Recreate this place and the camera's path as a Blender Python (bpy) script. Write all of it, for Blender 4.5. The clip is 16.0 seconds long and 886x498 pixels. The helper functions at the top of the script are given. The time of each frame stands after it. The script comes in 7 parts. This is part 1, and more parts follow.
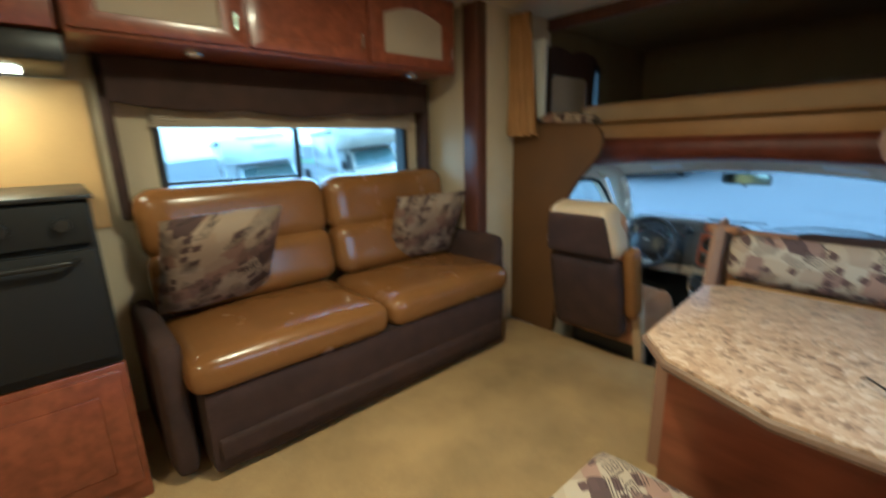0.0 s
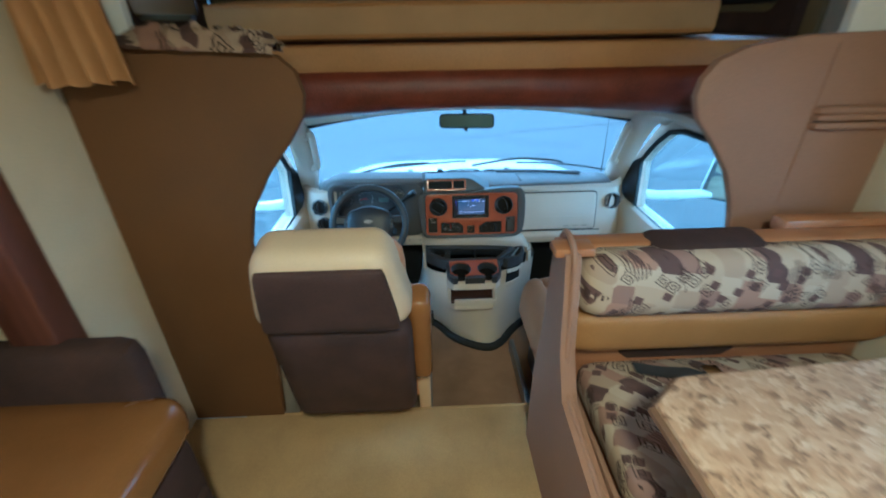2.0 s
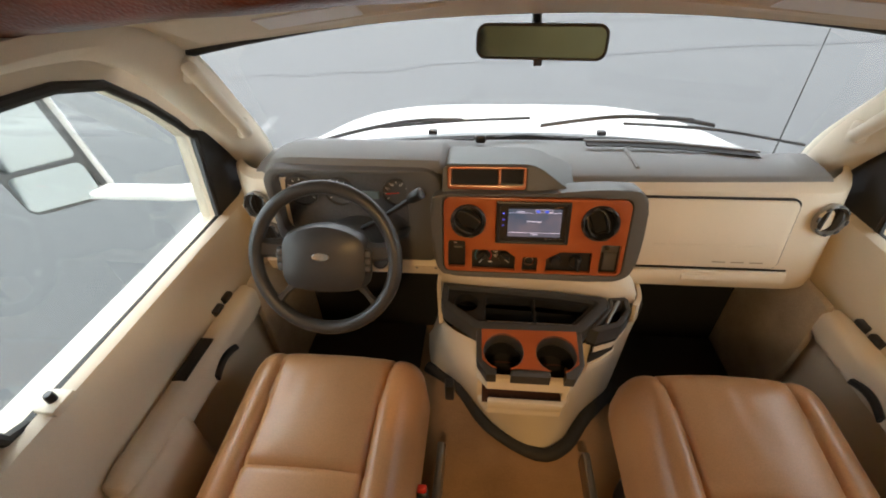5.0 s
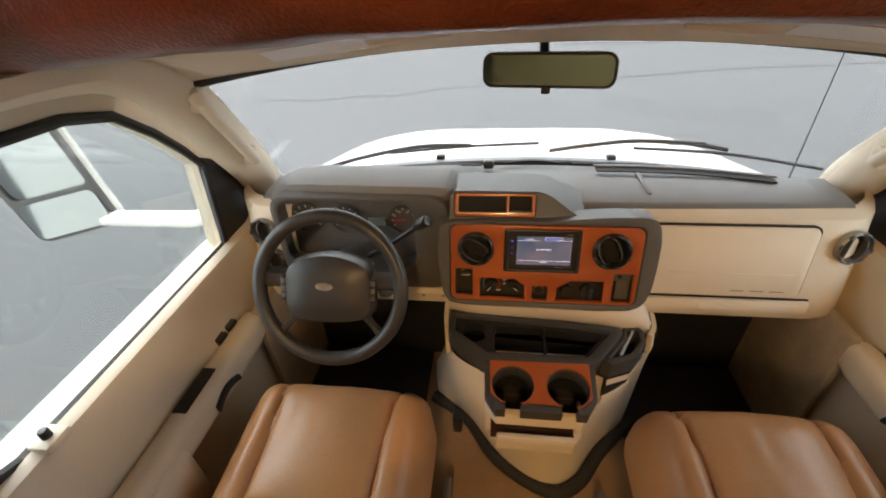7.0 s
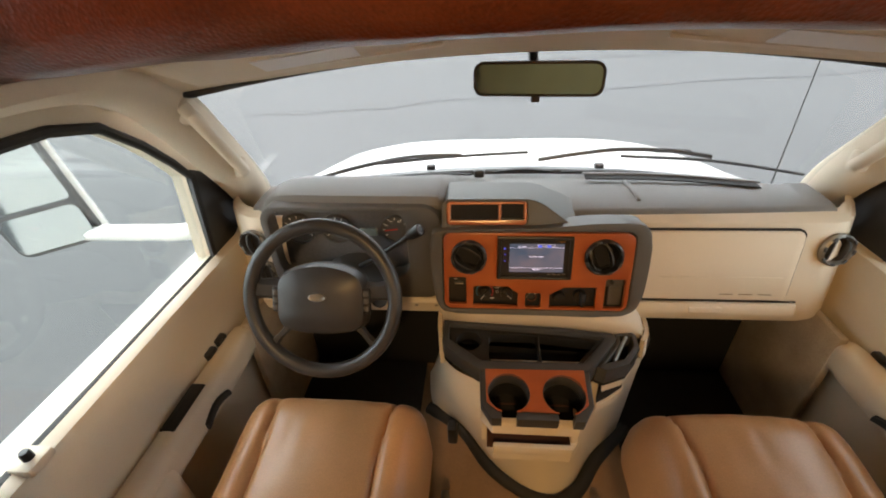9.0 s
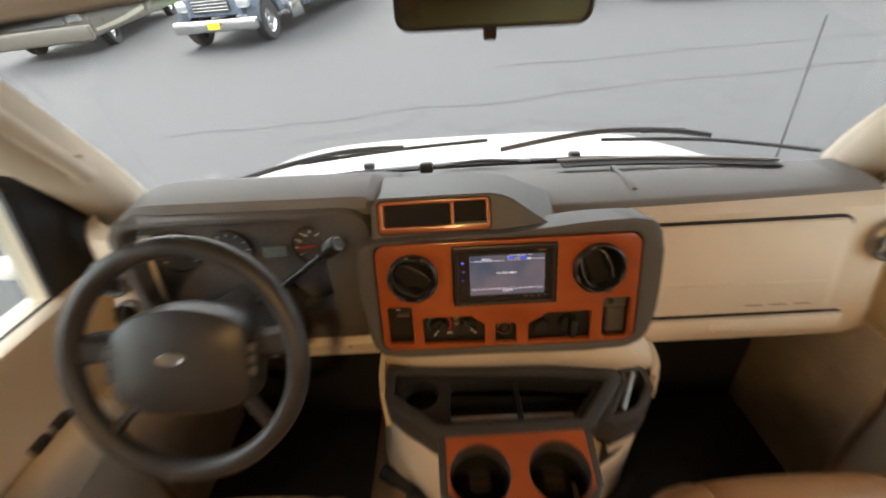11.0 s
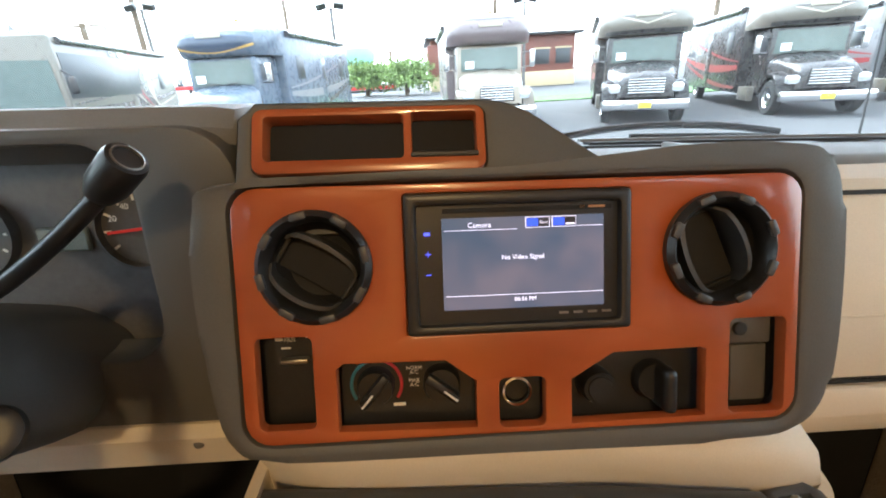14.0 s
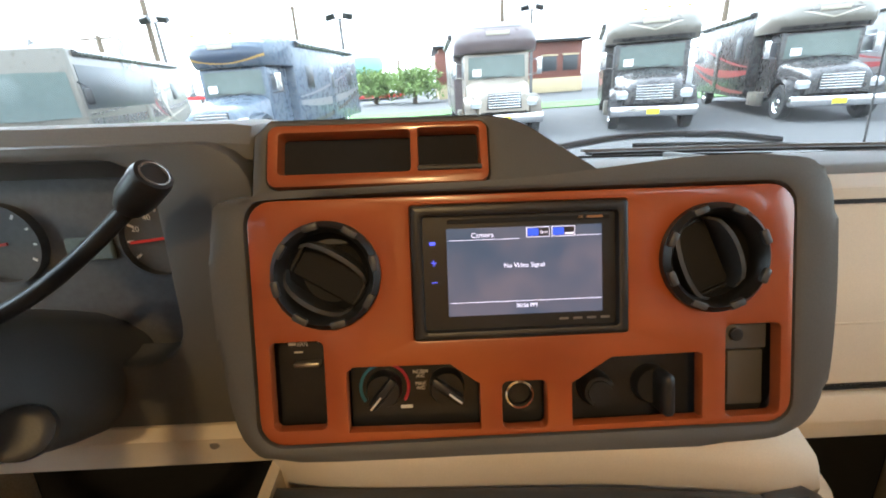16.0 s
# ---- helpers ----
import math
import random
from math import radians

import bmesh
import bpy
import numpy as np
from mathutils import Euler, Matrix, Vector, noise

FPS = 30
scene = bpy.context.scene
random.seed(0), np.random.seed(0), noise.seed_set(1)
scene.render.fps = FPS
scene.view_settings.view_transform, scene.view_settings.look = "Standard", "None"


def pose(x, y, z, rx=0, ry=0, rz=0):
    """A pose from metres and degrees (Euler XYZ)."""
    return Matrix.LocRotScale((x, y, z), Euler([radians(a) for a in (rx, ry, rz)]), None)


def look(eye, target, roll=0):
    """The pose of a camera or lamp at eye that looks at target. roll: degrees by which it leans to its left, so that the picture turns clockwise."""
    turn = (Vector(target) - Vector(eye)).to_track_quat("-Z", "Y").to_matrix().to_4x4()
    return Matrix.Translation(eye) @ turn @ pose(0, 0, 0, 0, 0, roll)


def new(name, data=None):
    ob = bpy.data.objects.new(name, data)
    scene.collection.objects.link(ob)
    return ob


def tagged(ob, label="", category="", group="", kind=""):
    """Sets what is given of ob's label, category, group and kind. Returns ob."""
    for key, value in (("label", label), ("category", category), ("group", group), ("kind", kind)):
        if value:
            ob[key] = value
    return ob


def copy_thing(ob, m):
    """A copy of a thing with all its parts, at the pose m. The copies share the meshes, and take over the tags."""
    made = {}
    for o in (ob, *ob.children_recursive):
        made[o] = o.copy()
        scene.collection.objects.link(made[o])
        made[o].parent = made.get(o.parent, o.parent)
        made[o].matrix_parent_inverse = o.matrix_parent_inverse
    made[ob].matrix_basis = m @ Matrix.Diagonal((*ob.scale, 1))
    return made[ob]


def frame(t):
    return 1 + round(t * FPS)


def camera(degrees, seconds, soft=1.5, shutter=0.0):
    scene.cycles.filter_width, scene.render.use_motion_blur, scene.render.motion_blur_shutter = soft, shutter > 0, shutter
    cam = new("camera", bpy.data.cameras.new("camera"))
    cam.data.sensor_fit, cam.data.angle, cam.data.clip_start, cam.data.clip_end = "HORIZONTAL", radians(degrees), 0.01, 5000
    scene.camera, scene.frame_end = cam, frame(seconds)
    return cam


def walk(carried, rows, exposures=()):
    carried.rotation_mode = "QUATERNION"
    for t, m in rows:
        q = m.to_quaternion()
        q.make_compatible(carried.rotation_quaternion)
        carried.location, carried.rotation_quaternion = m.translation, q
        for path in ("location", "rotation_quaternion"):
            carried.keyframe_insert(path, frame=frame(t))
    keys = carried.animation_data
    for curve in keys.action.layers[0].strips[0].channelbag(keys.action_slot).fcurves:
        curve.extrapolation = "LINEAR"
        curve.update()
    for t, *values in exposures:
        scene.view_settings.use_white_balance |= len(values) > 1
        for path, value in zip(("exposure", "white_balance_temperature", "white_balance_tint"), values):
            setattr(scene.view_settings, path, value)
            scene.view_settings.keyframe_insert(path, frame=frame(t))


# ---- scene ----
cam = camera(92.4, 16.0, soft=1.9, shutter=0.7)
PATH = [
    (0, (0.724, -0.153, 1.28), (-0.735, 1.128, 0.801), -1.5),
    (0.5, (0.592, -0.125, 1.438), (-0.535, 1.326, 0.647), -4.5),
    (1, (0.39, 0.189, 1.578), (-0.468, 1.803, 0.766), -7.7),
    (1.5, (0.055, 0.548, 1.492), (-0.336, 2.341, 0.696), -5.3),
    (2, (-0.204, 0.936, 1.452), (-0.147, 2.693, 0.499), -0.9),
    (2.5, (-0.073, 1.245, 1.474), (-0.207, 2.924, 0.395), -3.8),
    (3, (-0.132, 1.642, 1.322), (-0.276, 3.344, 0.282), -3.3),
    (3.5, (-0.168, 1.893, 1.284), (-0.226, 3.475, 0.062), -1.2),
    (4, (-0.117, 2.028, 1.237), (-0.24, 3.595, 0.0), -0.2),
    (6.5, (-0.122, 2.058, 1.22), (-0.361, 3.664, 0.053), -3.8),
    (7, (-0.115, 2.076, 1.227), (-0.348, 3.698, 0.081), -3.1),
    (7.5, (-0.129, 2.071, 1.222), (-0.369, 3.705, 0.095), -2.8),
    (8, (-0.11, 2.07, 1.224), (-0.37, 3.709, 0.107), -3.4),
    (10.5, (-0.154, 2.089, 1.149), (-0.177, 3.778, 0.077), -2.7),
    (11, (-0.086, 2.346, 1.044), (-0.123, 4.047, -0.007), -3.7),
    (11.5, (-0.081, 2.555, 0.868), (0.008, 4.301, -0.104), -1.3),
    (12, (-0.065, 2.668, 0.729), (0.074, 4.498, -0.066), -1.7),
    (12.5, (-0.066, 2.664, 0.697), (0.134, 4.544, 0.044), -0.4),
    (13, (-0.069, 2.658, 0.695), (0.027, 4.558, 0.079), -1.4),
    (13.5, (-0.074, 2.658, 0.695), (0.027, 4.563, 0.094), -1.4),
    (14, (-0.069, 2.647, 0.704), (0.019, 4.558, 0.122), -1.4),
    (14.5, (-0.069, 2.641, 0.703), (0.011, 4.554, 0.123), -1.5),
    (15, (-0.07, 2.64, 0.705), (0.002, 4.553, 0.129), -1.5),
    (15.5, (-0.066, 2.636, 0.711), (-0.011, 4.551, 0.136), -1.7),
    (16, (-0.067, 2.63, 0.711), (-0.015, 4.552, 0.16), -1.8),
]
SKY = 0.13
SCREEN = 0.31
HOUSE_LAMP = 7
EXPOSURE = [(0, 1.95, 3850, -10), (1, 2.05, 3750, -10), (2, 2.3, 3500, -13), (2.6, 2.2, 3670, -16), (3.1, 2.45, 4220, -15), (3.5, 2.5, 4850, -7), (4.2, 2.43, 6250, 7), (6.3, 2.38, 6750, 10), (8.2, 2.38, 6750, 10), (10.3, 2.43, 6750, 9), (11, 2.23, 6950, 11), (11.5, 2.08, 6850, 11), (12, 2.42, 6350, 8), (12.5, 2.82, 5800, 5), (14.5, 2.8, 5850, 5), (16, 2.64, 5850, 5)]
walk(cam, [(t, look(eye, target, roll)) for t, eye, target, roll in PATH], EXPOSURE)

# ---- world, sun, lamps ----
# The lot outside lies in a plane that leans a little against the floor of the vehicle.
LOT = pose(0, 0, -1.2, 5.5, -2.0, 0)
world = bpy.data.worlds.new("overcast_sky")
scene.world = world
world.use_nodes = True
wn, wl = world.node_tree.nodes, world.node_tree.links
sky = wn.new("ShaderNodeTexSky")
sky.sky_type, sky.sun_disc, sky.sun_elevation, sky.sun_rotation = "NISHITA", False, radians(55), radians(-30)
soft_sky = wn.new("ShaderNodeHueSaturation")
soft_sky.inputs["Saturation"].default_value = 0.25
clouds = wn.new("ShaderNodeTexNoise")
clouds.inputs["Scale"].default_value = 2.2
clouds.inputs["Detail"].default_value = 5
cloud_ramp = wn.new("ShaderNodeMapRange")
cloud_ramp.inputs["From Min"].default_value, cloud_ramp.inputs["From Max"].default_value = 0.35, 0.7
cloud_ramp.inputs["To Min"].default_value, cloud_ramp.inputs["To Max"].default_value = 0.85, 1.2
sky_gain = wn.new("ShaderNodeMixRGB")
sky_gain.blend_type = "MULTIPLY"
sky_gain.inputs[0].default_value = 1.0
wl.new(sky.outputs[0], soft_sky.inputs["Color"])
wl.new(clouds.outputs["Fac"], cloud_ramp.inputs["Value"])
wl.new(soft_sky.outputs[0], sky_gain.inputs[1])
wl.new(cloud_ramp.outputs[0], sky_gain.inputs[2])
# an overcast dome is brighter overhead than at the skyline
sky_co = wn.new("ShaderNodeTexCoord")
sky_split = wn.new("ShaderNodeSeparateXYZ")
sky_rise = wn.new("ShaderNodeMapRange")
sky_rise.inputs["From Min"].default_value, sky_rise.inputs["From Max"].default_value = 0.1, 0.9
sky_rise.inputs["To Min"].default_value, sky_rise.inputs["To Max"].default_value = 1.35, 3.8
wl.new(sky_co.outputs["Generated"], sky_split.inputs[0])
wl.new(sky_split.outputs["Z"], sky_rise.inputs["Value"])
sky_lift = wn.new("ShaderNodeMixRGB")
sky_lift.blend_type = "MULTIPLY"
sky_lift.inputs[0].default_value = 1.0
wl.new(sky_gain.outputs[0], sky_lift.inputs[1])
wl.new(sky_rise.outputs[0], sky_lift.inputs[2])
wl.new(sky_lift.outputs[0], wn["Background"].inputs["Color"])
wn["Background"].inputs["Strength"].default_value = SKY

sun = new("sun", bpy.data.lights.new("sun", "SUN"))
sun.data.energy, sun.data.angle, sun.data.color = 0.6, radians(24), (1.0, 0.96, 0.9)
sun.matrix_world = look((-7, 12, 20), (0, 0, 0))


def ceiling_lamp(x, y, z, power, size=0.22):
    lamp = new("lamp_glow", bpy.data.lights.new("lamp_glow", "AREA"))
    lamp.data.shape, lamp.data.size, lamp.data.energy, lamp.data.color = "DISK", size, power, (1.0, 0.61, 0.25)
    lamp.location = (x, y, z)
    return lamp


# ---- helpers ----
ORG = {}


def softbox(bm, c, size, r, bulge=0.0, n=8, m=None):
    """A box with well rounded edges, its top swollen by bulge."""
    h = [s / 2 for s in size]
    r = min(r, *h)
    made, k = {}, n + 1

    def at(q):
        if q not in made:
            made[q] = bm.verts.new([2 * c / k - 1 for c in q])
        return made[q]

    for ax in range(3):
        for side in (0, k):
            for i in range(k):
                for j in range(k):
                    quad = []
                    for di, dj in ((0, 0), (1, 0), (1, 1), (0, 1)):
                        q = [i + di, j + dj]
                        q.insert(ax, side)
                        quad.append(at(tuple(q)))
                    bm.faces.new(quad)
    verts = list(made.values())
    for v in verts:
        u = v.co.copy()
        p = Vector([math.copysign(abs(u[i]) ** 0.75, u[i]) * h[i] for i in range(3)])
        core = Vector([max(-(h[i] - r), min(h[i] - r, p[i])) for i in range(3)])
        d = p - core
        if d.length > 1e-6:
            p = core + d.normalized() * min(r, d.length) if sum(abs(a) > 1e-6 for a in d) > 1 else p
        k = (1 - u[0] ** 2) * (1 - u[1] ** 2)
        p.z += bulge * k * (1 if u[2] > 0 else -0.3)
        q = p + Vector(c)
        v.co = m @ q if m else q
    return verts


def box(bm, x0, x1, y0, y1, z0, z1, bev=0.0, seg=2, m=None):
    t = Matrix.LocRotScale(((x0 + x1) / 2, (y0 + y1) / 2, (z0 + z1) / 2), None, (abs(x1 - x0), abs(y1 - y0), abs(z1 - z0)))
    vs = bmesh.ops.create_cube(bm, size=1, matrix=t)["verts"]
    if bev > 0:
        es = list({e for v in vs for e in v.link_edges})
        out = bmesh.ops.bevel(bm, geom=es, offset=bev, segments=seg, affect="EDGES", profile=0.5)
        vs = list({v for f in out["faces"] for v in f.verts} | {v for v in vs if v.is_valid})
        if m:
            seen, todo = set(), list(vs)
            while todo:
                v = todo.pop()
                if v in seen:
                    continue
                seen.add(v)
                todo.extend(e.other_vert(v) for e in v.link_edges)
            vs = list(seen)
    if m:
        bmesh.ops.transform(bm, matrix=m, verts=vs)
    return vs


def rrect(x0, x1, y0, y1, r, n=5):
    """Outline of a rectangle with round corners, anticlockwise."""
    pts = []
    for cx, cy, a in ((x1 - r, y1 - r, 0), (x0 + r, y1 - r, 90), (x0 + r, y0 + r, 180), (x1 - r, y0 + r, 270)):
        for i in range(n + 1):
            b = radians(a + 90 * i / n)
            pts.append((cx + r * math.cos(b), cy + r * math.sin(b)))
    return pts


def circle(cx, cy, r, n=32):
    return [(cx + r * math.cos(2 * math.pi * i / n), cy + r * math.sin(2 * math.pi * i / n)) for i in range(n)]


def smooth_line(pts, n=6, closed=False):
    """A Catmull-Rom curve through pts."""
    out, k = [], len(pts)
    P = [Vector(p) for p in pts]
    last = k if closed else k - 1
    for i in range(last):
        a = P[(i - 1) % k] if closed or i > 0 else P[0]
        b, c = P[i], P[(i + 1) % k]
        d = P[(i + 2) % k] if closed or i + 2 < k else P[-1]
        for j in range(n):
            t = j / n
            out.append(0.5 * ((2 * b) + (c - a) * t + (2 * a - 5 * b + 4 * c - d) * t * t + (3 * b - a - 3 * c + d) * t ** 3))
    if not closed:
        out.append(P[-1])
    return out


def plate(bm, outer, holes, w0, w1, m, bev=0.0):
    """A flat plate with holes, from w0 to w1 in depth (local z), placed by m."""
    loops = []
    for ring in (outer, *holes):
        vs = [bm.verts.new((p[0], p[1], w0)) for p in ring]
        loops += [bm.edges.new((vs[i], vs[(i + 1) % len(vs)])) for i in range(len(vs))]
    faces = [g for g in bmesh.ops.triangle_fill(bm, use_beauty=True, use_dissolve=False, edges=loops)["geom"] if isinstance(g, bmesh.types.BMFace)]
    ext = bmesh.ops.extrude_face_region(bm, geom=faces)["geom"]
    top = [g for g in ext if isinstance(g, bmesh.types.BMVert)]
    for v in top:
        v.co.z = w1
    allv = list({v for e in loops for v in e.verts} | set(top))
    if bev:
        rim = [g for g in ext if isinstance(g, bmesh.types.BMEdge) and sum(f in ext for f in g.link_faces) == 1]
        out = bmesh.ops.bevel(bm, geom=rim, offset=bev, segments=2, affect="EDGES", profile=0.5)
        allv = list({v for v in allv if v.is_valid} | set(out["verts"]))
    bmesh.ops.transform(bm, matrix=m, verts=allv)
    bmesh.ops.recalc_face_normals(bm, faces=list({f for v in allv for f in v.link_faces}))


def tube(bm, pts, r, seg=10, closed=False, cap=True):
    """A round bar along pts; r may be a list."""
    P = [Vector(p) for p in pts]
    n = len(P)
    rs = r if isinstance(r, (list, tuple)) else [r] * n
    rings, up = [], None
    for i in range(n):
        a = P[i - 1] if (i > 0 or closed) else P[0]
        b = P[(i + 1) % n] if (i < n - 1 or closed) else P[-1]
        t = (b - a).normalized()
        if up is None:
            up = t.orthogonal().normalized()
        up = (up - t * up.dot(t)).normalized()
        side = t.cross(up)
        rings.append([bm.verts.new(P[i] + rs[i] * (math.cos(2 * math.pi * j / seg) * up + math.sin(2 * math.pi * j / seg) * side)) for j in range(seg)])
    for i in range(n if closed else n - 1):
        A, B = rings[i], rings[(i + 1) % n]
        off = 0
        if closed and i == n - 1:
            off = min(range(seg), key=lambda o: (A[0].co - B[o].co).length)
        for j in range(seg):
            bm.faces.new((A[j], A[(j + 1) % seg], B[(j + 1 + off) % seg], B[(j + off) % seg]))
    if cap and not closed:
        bm.faces.new(rings[0][::-1])
        bm.faces.new(rings[-1])


def lathe(bm, profile, seg=32, m=None):
    """Turns (radius, height) pairs about local z."""
    rings = []
    for r, z in profile:
        if r < 1e-6:
            rings.append([bm.verts.new((0, 0, z))])
        else:
            rings.append([bm.verts.new((r * math.cos(2 * math.pi * j / seg), r * math.sin(2 * math.pi * j / seg), z)) for j in range(seg)])
    for A, B in zip(rings, rings[1:]):
        for j in range(seg):
            k = (j + 1) % seg
            if len(A) == 1 and len(B) > 1:
                bm.faces.new((A[0], B[j], B[k]))
            elif len(B) == 1 and len(A) > 1:
                bm.faces.new((A[j], A[k], B[0]))
            elif len(A) > 1:
                bm.faces.new((A[j], A[k], B[k], B[j]))
    if m:
        bmesh.ops.transform(bm, matrix=m, verts=[v for r in rings for v in r])


def loft(bm, sections, closed=False, caps=False):
    """Skin over sections of equal length."""
    rows = [[bm.verts.new(Vector(p)) for p in s] for s in sections]
    k = len(rows[0])
    for A, B in zip(rows, rows[1:]):
        for j in range(k if closed else k - 1):
            bm.faces.new((A[j], A[(j + 1) % k], B[(j + 1) % k], B[j]))
    if caps:
        bm.faces.new(rows[0][::-1])
        bm.faces.new(rows[-1])
    return rows


def sheet(bm, sections, thick):
    """A lofted skin given thickness."""
    loft(bm, sections)
    bmesh.ops.recalc_face_normals(bm, faces=bm.faces[:])
    bmesh.ops.solidify(bm, geom=bm.faces[:], thickness=thick)


def mesh_of(name, bm, material, angle=38):
    bmesh.ops.recalc_face_normals(bm, faces=bm.faces[:])
    me = bpy.data.meshes.new(name)
    bm.to_mesh(me)
    bm.free()
    me.polygons.foreach_set("use_smooth", [True] * len(me.polygons))
    me.set_sharp_from_angle(angle=radians(angle))
    if material:
        me.materials.append(material)
    return me


def thing(name, base, label, category, group="", kind=""):
    """An empty at the base of a thing of several parts."""
    ob = new(name)
    ob.empty_display_size = 0.05
    ob.matrix_basis = base if isinstance(base, Matrix) else Matrix.Translation(base)
    ORG[ob.name] = ob.matrix_basis.copy()
    return tagged(ob, label, category, group, kind)


def part(name, bm, material, parent, label="", angle=38):
    """One mesh under a thing or a part; the bmesh is in world places."""
    org = ORG[parent.name]
    bm.transform(org.inverted())
    ob = new(name, mesh_of(name, bm, material, angle))
    ob.parent = parent
    ORG[ob.name] = org
    return tagged(ob, label)


def solid(name, bm, material, label="", category="", group="", kind="", angle=38):
    """A thing of one mesh, its origin at the middle of its base."""
    cs = [v.co for v in bm.verts]
    lo = [min(c[i] for c in cs) for i in range(3)]
    hi = [max(c[i] for c in cs) for i in range(3)]
    o = Vector(((lo[0] + hi[0]) / 2, (lo[1] + hi[1]) / 2, lo[2]))
    bm.transform(Matrix.Translation(-o))
    ob = new(name, mesh_of(name, bm, material, angle))
    ob.location = o
    ORG[ob.name] = Matrix.Translation(o)
    return tagged(ob, label, category, group, kind)


# ---- materials ----
def nodes_of(name):
    m = bpy.data.materials.new(name)
    m.use_nodes = True
    nt = m.node_tree
    return m, nt.nodes, nt.links, nt.nodes["Principled BSDF"]


def noise_at(n, l, scale, detail=4, stretch=(1, 1, 1)):
    tc = n.new("ShaderNodeTexCoord")
    mp = n.new("ShaderNodeMapping")
    mp.inputs["Scale"].default_value = stretch
    l.new(tc.outputs["Object"], mp.inputs["Vector"])
    nz = n.new("ShaderNodeTexNoise")
    nz.inputs["Scale"].default_value, nz.inputs["Detail"].default_value = scale, detail
    l.new(mp.outputs[0], nz.inputs["Vector"])
    return nz, mp


def surface(name, col, rough=0.5, metal=0.0, var=0.15, scale=6, grain=150, bump=0.15, depth=0.002, coat=0.0, stretch=(1, 1, 1), dark=None, cells=False):
    """A plain material with broad stains, fine grain and fine relief."""
    m, n, l, b = nodes_of(name)
    broad, _ = noise_at(n, l, scale, 5, stretch)
    fine, mp = noise_at(n, l, grain, 3, stretch)
    mix = n.new("ShaderNodeMixRGB")
    dk = dark or tuple(c * (1 - 2 * var) for c in col)
    mix.inputs[1].default_value, mix.inputs[2].default_value = (*dk, 1), (*[min(1, c * (1 + var * 0.5)) for c in col], 1)
    rng = n.new("ShaderNodeMapRange")
    rng.inputs["From Min"].default_value, rng.inputs["From Max"].default_value = 0.32, 0.66
    add = n.new("ShaderNodeMath")
    add.operation = "MULTIPLY_ADD"
    add.inputs[1].default_value, add.inputs[2].default_value = 0.45, 0.0
    l.new(fine.outputs["Fac"], add.inputs[0])
    sm = n.new("ShaderNodeMath")
    sm.operation = "MULTIPLY_ADD"
    sm.inputs[1].default_value = 0.6
    l.new(broad.outputs["Fac"], sm.inputs[0])
    l.new(add.outputs[0], sm.inputs[2])
    l.new(sm.outputs[0], rng.inputs["Value"])
    l.new(rng.outputs[0], mix.inputs[0])
    l.new(mix.outputs[0], b.inputs["Base Color"])
    rr = n.new("ShaderNodeMapRange")
    rr.inputs["To Min"].default_value, rr.inputs["To Max"].default_value = max(0.02, rough - 0.08), min(1, rough + 0.08)
    l.new(broad.outputs["Fac"], rr.inputs["Value"])
    l.new(rr.outputs[0], b.inputs["Roughness"])
    b.inputs["Metallic"].default_value, b.inputs["Coat Weight"].default_value = metal, coat
    b.inputs["Coat Roughness"].default_value = 0.08
    if bump:
        bp = n.new("ShaderNodeBump")
        bp.inputs["Strength"].default_value, bp.inputs["Distance"].default_value = bump, depth
        src = fine.outputs["Fac"]
        if cells:
            vo = n.new("ShaderNodeTexVoronoi")
            vo.inputs["Scale"].default_value = grain
            l.new(mp.outputs[0], vo.inputs["Vector"])
            src = vo.outputs["Distance"]
        l.new(src, bp.inputs["Height"])
        l.new(bp.outputs[0], b.inputs["Normal"])
    return m


def glowing(name, col, strength):
    m, n, l, b = nodes_of(name)
    b.inputs["Base Color"].default_value = (*col, 1)
    b.inputs["Emission Color"].default_value = (*col, 1)
    b.inputs["Emission Strength"].default_value = strength
    return m


def wood(name, light, dark, rough=0.3, coat=0.4, scale=3.0, axis=(1, 9, 9)):
    m, n, l, b = nodes_of(name)
    nz, mp = noise_at(n, l, scale, 6, axis)
    wv = n.new("ShaderNodeTexWave")
    wv.inputs["Scale"].default_value, wv.inputs["Distortion"].default_value, wv.inputs["Detail"].default_value = 1.4, 7, 3
    l.new(mp.outputs[0], wv.inputs["Vector"])
    mx = n.new("ShaderNodeMixRGB")
    mx.inputs[1].default_value, mx.inputs[2].default_value = (*dark, 1), (*light, 1)
    ad = n.new("ShaderNodeMath")
    ad.operation = "MULTIPLY_ADD"
    ad.inputs[1].default_value = 0.35
    l.new(wv.outputs["Fac"], ad.inputs[0])
    l.new(nz.outputs["Fac"], ad.inputs[2])
    l.new(ad.outputs[0], mx.inputs[0])
    l.new(mx.outputs[0], b.inputs["Base Color"])
    b.inputs["Roughness"].default_value, b.inputs["Coat Weight"].default_value, b.inputs["Coat Roughness"].default_value = rough, coat, 0.12
    return m


